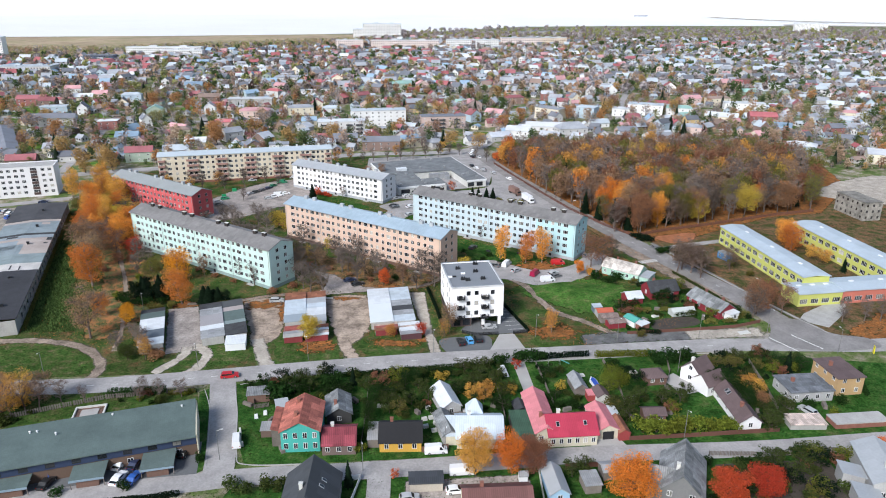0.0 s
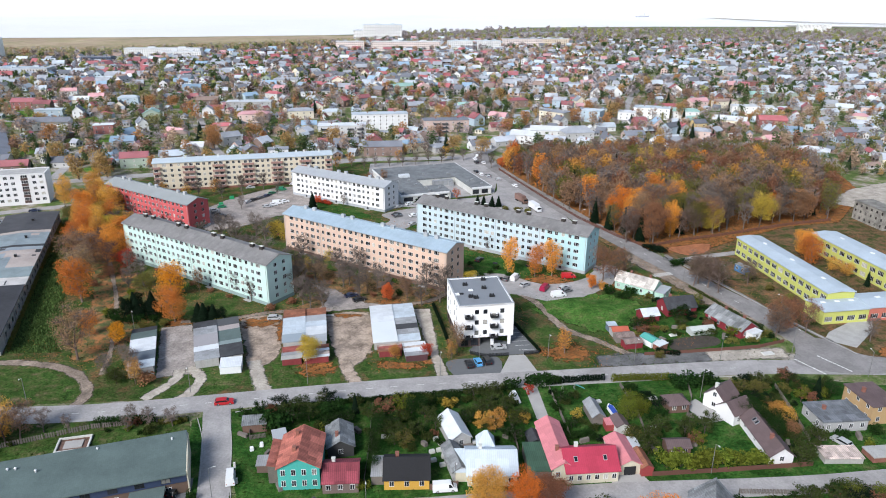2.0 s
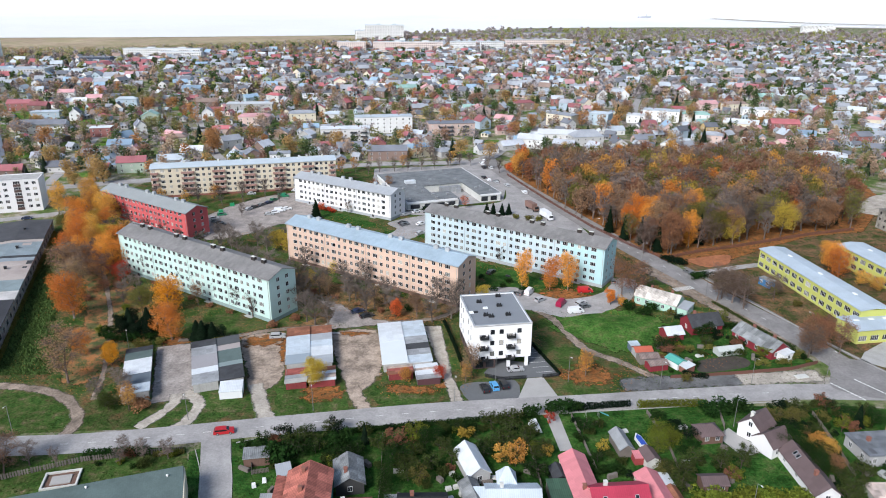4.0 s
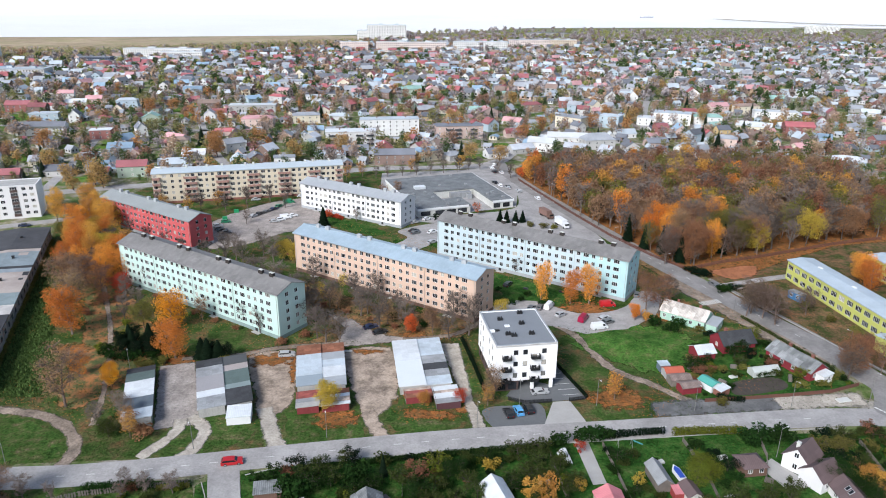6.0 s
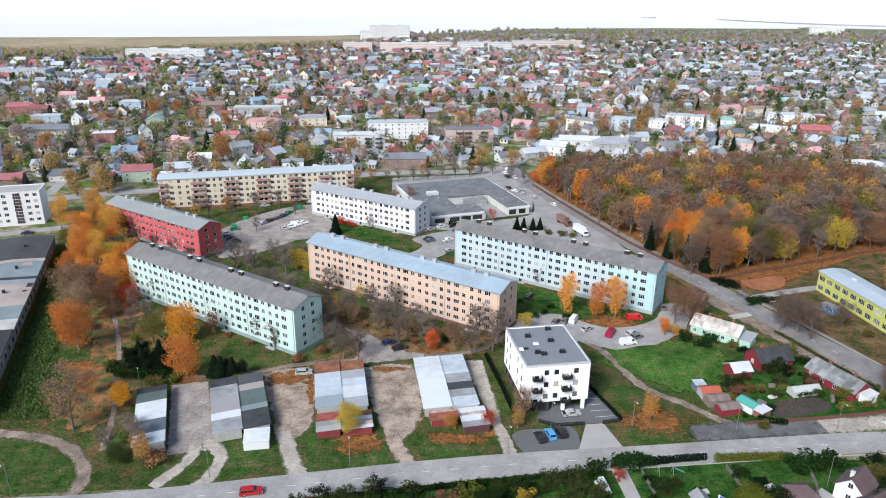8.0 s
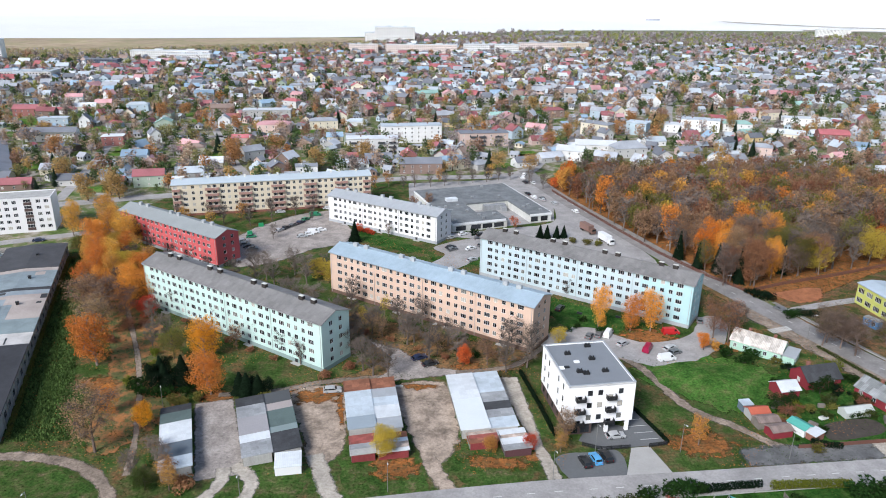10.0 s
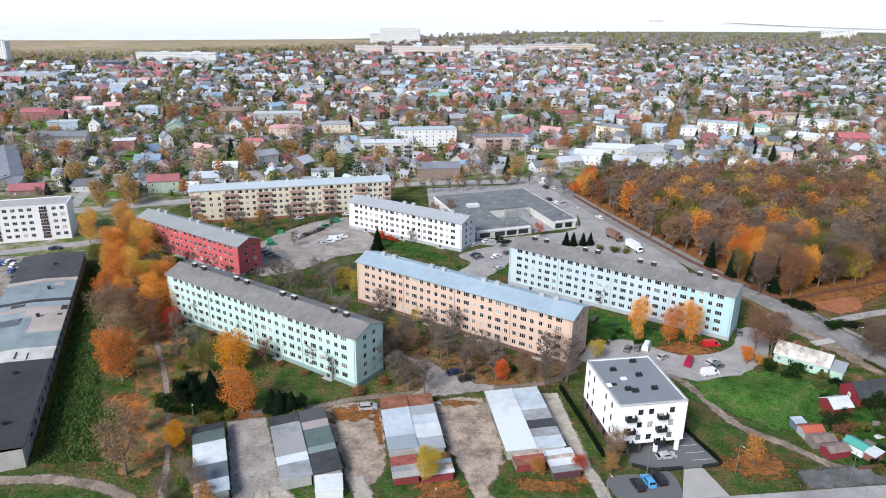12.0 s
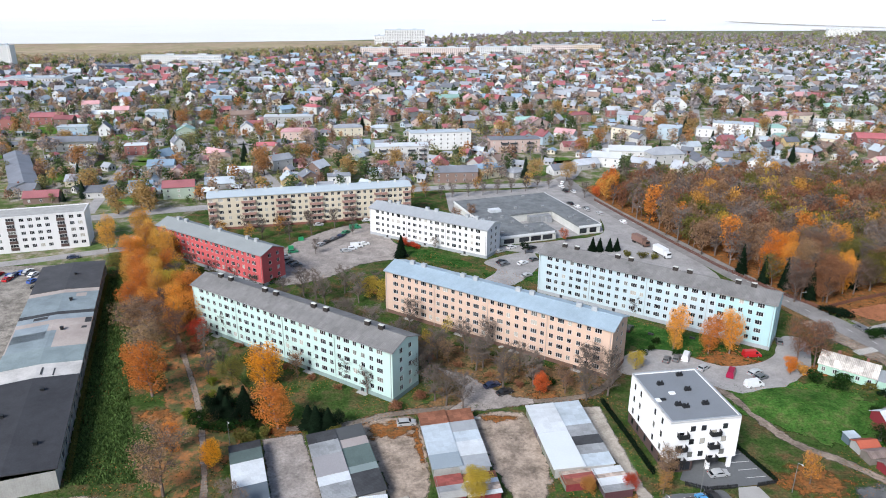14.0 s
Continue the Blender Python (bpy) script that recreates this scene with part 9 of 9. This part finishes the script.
town_gable(-108, 598, 9.8, "cream", "red")
town(-94, 588, 15.4, "white", "lead", "hip", 1)
town(19, 624, 16.5, "white", "teal", "gable", 1)
town(-7, 624, 14.4, "cream", "maroon", "gable", 1)
town_gable(26, 602, 15, "pink", "pink", 2, 10, 25)
town(40, 572, 15, "white", "pink", "gable", 1, 9, -30)
town(65, 638, 17, "brown", "maroon", "hip", 2)
town(53, 719, 14.3, "cream", "teal")
town_gable(-22, 732, 12, "pink", "pink")
town(-44, 731, 21.8, "green", "teal", "gable", 2)
town(-140, 761, 17.6, "red", "red")
town_gable(-117, 780, 12, "cream", "red")
town(-134, 697, 13.8, "white", "white", "flat", 1)
town(-122, 712, 14, "grey", "dark")
town(-173, 778, 25.7, "white", "grey", "hip", 2)
town(92, 489, 21, "grey", "grey", "hip", 2, 12, 12, 4.0)
town(74, 512, 27, "white", "white", "gable", 1, 9, -8)
town(119, 527, 14, "white", "lead")
town(51, 480, 17, "white", "white", "gable", 2, 9, -20)
flats("cream three-storey flats seen from the gable", 82, 560, 22, 12, 3, "cream", "grey", -40)
flats("blue-grey three-storey flats among gardens", 114, 566, 15, 12, 3, "blue", "lead", -30)
flats("small white two-storey flats", 146, 577, 14.4, 11, 2, "white", "white", -12)
flats("white three-storey flats with pale blue roof", 167, 582, 28, 12, 3, "white", "lead", -18)
town(187, 609, 22.4, "blue", "red", "hip", 2, 11, -12)
town(196, 583, 21.4, "white", "teal", "hip", 2, 12, -10)
town(226, 639, 17, "pink", "pink", "gable", 2)
for gx, gw, gr in ((145, "white", "dark"), (165, "white", "lead")):
    town_gable(gx, 696, 10, gw, gr, 2, 10, -5, 4.5)
for gx, gy in ((230, 721), (254, 738)):
    town_gable(gx, gy, 12, "white", "red", 2, 11, -10, 4.5)
town(147, 536, 9, "red", "maroon", "gable", 2)
town(251, 640, 21.5, "cream", "brown", "hip", 2)
flats("long white two-storey building among gardens", 262, 611, 34, 11, 2, "white", "white", -10)
town(222, 560, 25, "cream", "white", "gable", 1, 11, -28)
town(196, 560, 11, "blue", "teal")
town(250, 545, 20, "red", "red", "gable", 2, 12, -10)
flats("long white two-storey hall among gardens", 347, 741, 36, 14, 2, "white", "lead", -8)
town(308, 709, 17, "green", "teal")
town(309, 740, 17.6, "cream", "brown")
flats("brick-red two-storey building among gardens", 342, 784, 27, 12, 2, "red", "brown", -8)
town(226, 436, 18, "blue", "white", "hip", 2, 12, -30)
town(262, 412, 12, "cream", "grey", "gable", 2, 10, -20)
town(278, 470, 20, "grey", "dark", "gable", 1, 10, -20)
town(250, 480, 14, "brown", "dark")
town(300, 430, 18, "brown", "dark", "flat", 2, 12, -20)

for line in TOWN_STREETS:
    for (x0, y0), (x1, y1) in zip(line, line[1:]):
        n = int(math.hypot(x1 - x0, y1 - y0) / 6) + 1
        TAKEN += [(x0 + (x1 - x0) * k / n, y0 + (y1 - y0) * k / n, 5.0) for k in range(n)]
# more houses of the near town, strewn along its streets
town_rng = random.Random(4)
walls, roofs = list(TW), list(TR)
made = 0
for _ in range(2600):
    if made >= 132:
        break
    y = town_rng.uniform(398, 720)
    lim = y * 0.64
    x = town_rng.uniform(-lim - 55, lim + 10)
    if inside(x, y, PARK) or (x > 25 and x < 245 and y < 452) or (-240 < x < 60 and y < cross_street(x) + 9):
        continue
    if any((x - a) ** 2 + (y - b) ** 2 < (r + 8.5) ** 2 for a, b, r in TAKEN):
        continue
    made += 1
    wall = town_rng.choice(["white", "white", "cream", "grey", "brown", "brown", "grey", "grey", "ochre", "blue", "green", "pink", "red", "white"])
    roof = town_rng.choice(["grey", "grey", "grey", "grey", "dark", "dark", "dark", "red", "maroon", "maroon", "pink", "white", "white", "blue", "brown", "brown", "lead", "lead"])
    rz = town_rng.choice([8, 8, -28, 35]) + town_rng.uniform(-8, 8)
    if town_rng.random() < 0.4:
        town_gable(x, y, town_rng.uniform(7, 9.5), wall, roof, town_rng.choice([1, 1, 2]), town_rng.uniform(8, 12), rz, town_rng.uniform(2.4, 3.8))
    else:
        town(x, y, town_rng.uniform(9, 15), wall, roof, town_rng.choice(["gable", "gable", "gable", "hip", "flat"]), town_rng.choice([1, 1, 1, 2]), town_rng.uniform(7, 9.5), rz, chimneys=1, n=2)

# single tall trees along the town streets
STREET_TREES = """
birch orange 15 1.3 -263,467 -150,456 -247,599 -155,470
birch amber 14 1.3 -200,379 -187,384 -230,412 -100,447 -194,390
maple orange 12 1.0 -237,618 -134,492 43,518 100,561
maple amber 12 1.0 -76,472 4,450 -300,527 -5,579 22,446
birch amber 14 1.2 135,583 191,585 212,759 51,669
maple olive 13 1.0 101,702 -60,560 -215,520
birch orange 13 1.2 31,752 254,800 60,545 120,600 -178,560
maple rust 12 1.0 150,620 -90,640 20,660 230,690
"""
for line in STREET_TREES.strip().splitlines():
    kind, colour, h, wide, *places = line.split()
    for place in places:
        x, y = map(float, place.split(","))
        TOWN_WOOD.add(kind + "_far", colour, x, y, float(h), float(wide), town_rng)

# small garden lawns of the near town
M_TOWNLAWN = mat("bright_garden_lawn", (0, 0, 0), 1.0, 0.3, 0.1, 1.0, 0.3, ramp=[(0.35, (0.05, 0.11, 0.02)), (0.5, (0.09, 0.17, 0.03)), (0.65, (0.15, 0.18, 0.06))], spec=0.04, grit=0.35)
lawns = [(-266.8, 455.9, 13, 30), (-270, 560, 14, 12), (-170, 480, 12, 14)]
for _ in range(900):
    if len(lawns) >= 72:
        break
    y = town_rng.uniform(400, 690)
    x = town_rng.uniform(-y * 0.64 - 55, y * 0.2 + 10)
    if inside(x, y, PARK) or (-240 < x < 60 and y < cross_street(x) + 13) or any((x - a) ** 2 + (y - b) ** 2 < (r + 5) ** 2 for a, b, r in TAKEN):
        continue
    lawns.append((x, y, town_rng.uniform(9, 18), town_rng.uniform(9, 18)))
for x, y, w, d in lawns:
    c, n = math.cos(radians(12)) / 2, math.sin(radians(12)) / 2
    sheet("lawn", "small mown garden lawn between town houses", "grass", [(x + u * w * c - v * d * n, y + u * w * n + v * d * c) for u, v in ((-1, -1), (1, -1), (1, 1), (-1, 1))], 0.05, M_TOWNLAWN, smooth=False)
    TAKEN.append((x, y, min(w, d) * 0.5))

# garden trees and hedges of the near town, one growth
grown = []
for _ in range(36000):
    if len(grown) >= 2150:
        break
    y = town_rng.uniform(396, 730)
    x = town_rng.uniform(-y * 0.64 - 55, y * 0.64 + 10)
    if inside(x, y, PARK) or (-240 < x < 60 and y < cross_street(x) + 9) or any((x - a) ** 2 + (y - b) ** 2 < (r * 0.58) ** 2 for a, b, r in TAKEN) or any((x - a) ** 2 + (y - b) ** 2 < 8 for a, b in grown):
        continue
    if -20 < x < 130 and 440 < y < 525 and town_rng.random() < 0.6:
        continue
    grown.append((x, y))
    q = town_rng.random()
    h = town_rng.uniform(3.2, 8.5) if town_rng.random() < 0.72 else town_rng.uniform(8.5, 13)
    if q < 0.04:
        kind, colour = "spruce", "needle"
    elif q < 0.32:
        kind, colour = "fuzz", town_rng.choice(["brown", "tan", "tan", "olive", "brown"])
    else:
        kind, colour = "tuft", town_rng.choice(["orange", "tan", "olive", "green", "olive", "tan", "brown", "tan", "green", "rust", "olive", "green", "amber"])
    TOWN_WOOD.add(kind, colour, x, y, h, town_rng.uniform(1.05, 1.4), town_rng)
TOWN_WOOD.plant("town_garden_trees", "autumn trees in the town gardens", "trees")
hedges = {"green": Mb(), "olive": Mb(), "brown": Mb()}
for _ in range(420):
    y = town_rng.uniform(400, 720)
    x = town_rng.uniform(-y * 0.64 - 55, y * 0.64 + 10)
    if inside(x, y, PARK) or (-240 < x < 60 and y < cross_street(x) + 9) or any((x - a) ** 2 + (y - b) ** 2 < (r + 1) ** 2 for a, b, r in TAKEN):
        continue
    a = radians(town_rng.choice([8, 98, -28, 62, 35]))
    n = town_rng.randint(4, 9)
    for k in range(n):
        leaf_cloud(hedges[town_rng.choice(["green", "olive", "brown", "olive"])], (x + math.cos(a) * 1.5 * k, y + math.sin(a) * 1.5 * k, 0.8), (1.0, 1.0, 0.9), 10, 0.8, town_rng)
for colour, mb in hedges.items():
    solid("town_hedges", mb, HAZED_LEAF[colour], f"{COLOUR_WORD[colour]} hedges round the town gardens", "hedges", kind="stuff")

# the far town: roofs past counting
far = {}


def far_faces(key):
    return far.setdefault(key, Mb())


far_rng = random.Random(12)
spots = []
yy = 716.0
while yy < 1500:
    step = 15.5 + (yy - 716) * 0.014
    xx = -yy * 0.64 - 60
    while xx < yy * 0.66 + 20:
        x, y = xx + far_rng.uniform(-5, 5), yy + far_rng.uniform(-6, 6)
        xx += step * far_rng.uniform(0.75, 1.3)
        edge = 1095 + max(0, x + 560) * 0.72
        if x < -170 and y > edge - 90 or far_rng.random() < 0.1:
            continue
        if any((x - a) ** 2 + (y - b) ** 2 < (r + 6) ** 2 for a, b, r in TAKEN if b > 690):
            continue
        spots.append((x, y))
    yy += step
houses_far = len(spots)
for _ in range(9000):
    if len(spots) >= houses_far + 430:
        break
    y = far_rng.uniform(400, 716)
    x = far_rng.uniform(-y * 0.64 - 55, y * 0.64 + 10)
    if inside(x, y, PARK) or (x > 25 and x < 245 and y < 452) or (-240 < x < 60 and y < cross_street(x) + 9):
        continue
    if any((x - a) ** 2 + (y - b) ** 2 < (r * 0.8 + 3.4) ** 2 for a, b, r in TAKEN):
        continue
    spots.append((x, y))
    TAKEN.append((x, y, 4.5))
for number, (x, y) in enumerate(spots):
    shed = number >= houses_far
    w, d, h = (far_rng.uniform(4.5, 8.5), far_rng.uniform(3.6, 6), far_rng.choice([2.4, 2.6, 2.9])) if shed else (far_rng.uniform(8, 15), far_rng.uniform(7, 10), far_rng.choice([3, 3.4, 5.6, 5.8]))
    rise = far_rng.uniform(0.7, 2.4) if shed else far_rng.uniform(2.2, 4.0)
    a = far_rng.choice([0.1, 0.15, 1.6, -0.5, 1.1]) + far_rng.uniform(-0.15, 0.15)
    c, s = math.cos(a), math.sin(a)
    wall, roof = far_rng.choice(["white", "white", "white", "cream", "grey", "grey", "grey", "blue", "brown", "brown", "pink", "green"]), far_rng.choice(["grey", "grey", "grey", "dark", "dark", "dark", "lead", "lead", "lead", "red", "maroon", "maroon", "pink", "white", "blue", "brown", "grey", "dark", "grey"])

    if x > 0.22 * y and y > 650:
        wall, roof = far_rng.choice([wall, wall, "grey"]), far_rng.choice([roof, roof, "lead", "dark"])

    def at(u, v, z):
        return (x + c * u - s * v, y + s * u + c * v, z)

    wb, rb, gb = far_faces(("w", wall)), far_faces(("r", roof)), far_faces(("g", "glass"))
    p, q = w / 2, d / 2
    for (u0, v0), (u1, v1) in (((-p, -q), (p, -q)), ((p, -q), (p, q)), ((p, q), (-p, q)), ((-p, q), (-p, -q))):
        wb.face((at(u0, v0, 0), at(u1, v1, 0), at(u1, v1, h), at(u0, v0, h)))
        for k in (0.28, 0.72):
            m0, m1 = k - 0.09, k + 0.09
            e = 1.012
            for z in ((1.0, 2.4),) + (((3.8, 5.0),) if h > 5 else ()):
                gb.face(tuple(at((u0 + (u1 - u0) * m) * e, (v0 + (v1 - v0) * m) * e, t) for m, t in ((m0, z[0]), (m1, z[0]), (m1, z[1]), (m0, z[1]))))
    for sg in (-1, 1):
        wb.face((at(sg * p, -q, h), at(sg * p, q, h), at(sg * p, 0, h + rise)))
        rb.face((at(-p - 0.4, sg * (q + 0.5), h - 0.3), at(p + 0.4, sg * (q + 0.5), h - 0.3), at(p + 0.4, 0, h + rise + 0.1), at(-p - 0.4, 0, h + rise + 0.1)))
for (part_kind, key), mb in far.items():
    if part_kind == "w":
        solid("far_house_walls", mb, TW[key], f"{WALLWORD[key]} walls of many town houses and sheds", "houses", kind="stuff")
    elif part_kind == "r":
        solid("far_house_roofs", mb, TR[key], f"{ROOFWORD[key]} roofs of many town houses and sheds", "roofs", kind="stuff")
    else:
        solid("far_house_windows", mb, CAR_GLASS, "dark windows of many far town houses", "windows", kind="stuff")

far_trees = {}
for _ in range(2600):
    x = far_rng.uniform(-900, -150)
    y = 1095 + max(0, x + 560) * 0.72 + far_rng.uniform(-70, 130)
    if x < -560:
        y -= (-560 - x) * 0.12
    mb = far_trees.setdefault(far_rng.choice(["scrub", "scrub", "tan", "olive", "scrub", "twig"]), Mb())
    h = far_rng.uniform(3.0, 8.0)
    leaf_cloud(mb, (x, y, h * 0.5), (h * 0.6, h * 0.6, h * 0.5), 16, h * 0.3, far_rng)
for _ in range(8200):
    y = far_rng.uniform(700, 1640) if far_rng.random() < 0.7 else far_rng.uniform(1250, 1900)
    x = far_rng.uniform(-y * 0.64 - 60, y * 0.66 + 20)
    edge = 1095 + max(0, x + 560) * 0.72
    shore = 1488 + max(0, min(1, (x + 926) / 926)) * 300 + max(0, min(1, x / 215)) * 245 + max(0, x - 215) * 0.2
    if (x < -170 and y > edge + 10) or y > shore - 25:
        continue
    colour = far_rng.choice(["brown", "tan", "olive", "green", "tan", "olive", "rust", "twig", "green", "twig", "twig", "brown"])
    if x > 0.22 * y:
        colour = far_rng.choice([colour, colour, "twig", "green"])
    if y > 1480:
        colour = far_rng.choice(["olive", "brown", "twig", "twig"])
    mb = far_trees.setdefault(colour, Mb())
    h = far_rng.uniform(4.5, 11) if y < 1480 else far_rng.uniform(7, 12)
    r = h * 0.34
    mb.tube((x, y, 0), (x, y, h * 0.5), 0.25, 0.12, 3)
    for k in range(3):
        leaf_cloud(mb, (x + far_rng.uniform(-0.4, 0.4) * r, y + far_rng.uniform(-0.4, 0.4) * r, h * (0.45 + 0.2 * k)), (r, r, h * 0.2), 13, r * 0.85, far_rng)
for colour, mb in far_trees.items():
    solid("far_trees", mb, HAZED_LEAF.get(colour, M_HAZED_TWIG), f"{COLOUR_WORD.get(colour, 'hazed mauve-grey bare')} crowns of far town trees", "trees", kind="stuff")


def slab_block(label, x, y, rz, w, d, storeys, wall, roof, step=3.2):
    """A far apartment slab with rows of windows."""
    ob = thing("apartment_building", label, "apartment building", pose(x, y, 0, 0, 0, rz), "far flats")
    h = 2.9 * storeys + 1
    b = Mb()
    b.box(-w / 2, -d / 2, 0, w / 2, d / 2, h)
    part("wall", b, wall, ob)
    b = Mb()
    b.box(-w / 2 - 0.3, -d / 2 - 0.3, h, w / 2 + 0.3, d / 2 + 0.3, h + 0.6)
    b.box(-w * 0.2, -2, h + 0.6, -w * 0.1, 2, h + 2.6).box(w * 0.2, -2, h + 0.6, w * 0.3, 2, h + 2.6)
    part("roof", b, roof, ob)
    n = int(w / step)
    b = Mb()
    for t in range(storeys):
        for k in range(n):
            u = -w / 2 + w * (k + 0.5) / n
            b.box(u - 0.62, -d / 2 - 0.05, 1.5 + 2.9 * t, u + 0.62, -d / 2 + 0.02, 2.75 + 2.9 * t)
    tagged(part("glazing", b, CAR_GLASS, ob), kind="stuff")


W1, W2, W3 = M("far_white_panels", (0.66, 0.66, 0.66), 0.8), M("far_pinkish_panels", (0.66, 0.57, 0.54), 0.8), M("far_cream_panels", (0.62, 0.52, 0.42), 0.8)
slab_block("tall white hospital-like slab on the horizon", -128, 1495, 5, 78, 18, 10, W1, TR["lead"])
slab_block("white wing beside the tall slab", -175, 1500, 5, 26, 16, 6, W1, TR["lead"])
slab_block("white spa hotel near the meadow", -425, 1098, 3, 112, 16, 4, W1, TR["white"])
slab_block("white lower hotel wing near the meadow", -392, 1080, 3, 60, 14, 3, W1, TR["white"])
slab_block("white apartment tower before the meadow", -640, 1030, 5, 24, 14, 10, W1, TR["lead"])
slab_block("pinkish five-storey panel flats behind the town", -161, 1230, 4, 46, 12, 5, W2, TR["white"])
slab_block("long pinkish panel flats behind the town", -67, 1235, 3, 116, 12, 5, W2, TR["white"])
slab_block("white panel flats with blue stair bays", 25, 1262, 3, 44, 12, 5, W1, TR["lead"])
slab_block("white panel flats behind the town", 75, 1266, 3, 40, 12, 5, W1, TR["lead"])
slab_block("brownish panel flats behind the town", 139, 1322, 4, 72, 12, 5, W2, TR["grey"])
slab_block("cream panel flats behind the town", 195, 1326, 4, 56, 12, 5, W3, TR["white"])
slab_block("long dark hall before the sea", 215, 1640, 4, 92, 20, 3, TW["grey"], TR["dark"])
slab_block("grey vaulted industrial hall in the town", -494, 846, 6, 62, 24, 3, TW["grey"], TR["lead"])
slab_block("dark blue office block in the town", -474, 990, 4, 40, 14, 3, M("far_navy", (0.08, 0.1, 0.15), 0.7), TR["dark"])
slab_block("low white hall in the town", -236, 878, 4, 48, 14, 2, W1, TR["white"])
slab_block("white building before the harbour", 955, 1905, -10, 80, 16, 6, W1, TR["white"])
slab_block("yellow two-storey school in the town", 360, 1036, -4, 32, 12, 2, TW["ochre"], TR["grey"])
slab_block("white hall among the far roofs", 160, 905, -4, 44, 14, 2, W1, TR["white"])
slab_block("pale long hall among the far roofs", 470, 800, -10, 40, 16, 2, W1, TR["lead"])

# ship, breakwater and far shore
sh = thing("ship", "small grey cargo ship on the sea", "ship", pose(784, 2930, -0.6, 0, 0, 5))
b = Mb()
b.slab([(-26, -4, 5), (20, -4, 5), (28, 0, 6), (20, 4, 5), (-26, 4, 5)], 5)
part("hull", b, M("ship_hull_grey", (0.36, 0.38, 0.42), 0.7), sh)
b = Mb()
b.box(-24, -3.5, 5, -15, 3.5, 12)
part("deckhouse", b, M_WHITE, sh)
part("mast", Mb().tube((8, 0, 5), (8, 0, 15), 0.6, 0.4, 5), M_GREYWALL, sh)
ribbon("breakwater", "low dark breakwater reaching into the sea", "breakwater", [(1030, 2860), (1100, 2700), (1230, 2520), (1400, 2420), (1800, 2330)], 36, 1.2, M_REED)
ribbon("breakwater", "sandy harbour spit", "breakwater", [(1040, 2240), (1200, 2190), (1500, 2150)], 60, 1.0, M_SAND)
b = Mb()
for k in range(24):
    x0, x1 = 1250 + 110 * k, 1250 + 110 * (k + 1)
    y0 = math.sqrt(4690.0**2 - x1 * x1)
    b.box(x0, y0, -1, x1, y0 + 20, 7 + 5 * noise.noise((k * 0.4, 0, 0)))
# Pale blue-grey base: the haze over the bay is put into the wood's colour.
solid("far_shore", b, M("hazy_far_wood", (0.55, 0.58, 0.6), 1.0), "hazy wooded far shore across the bay", "shore", kind="structure")
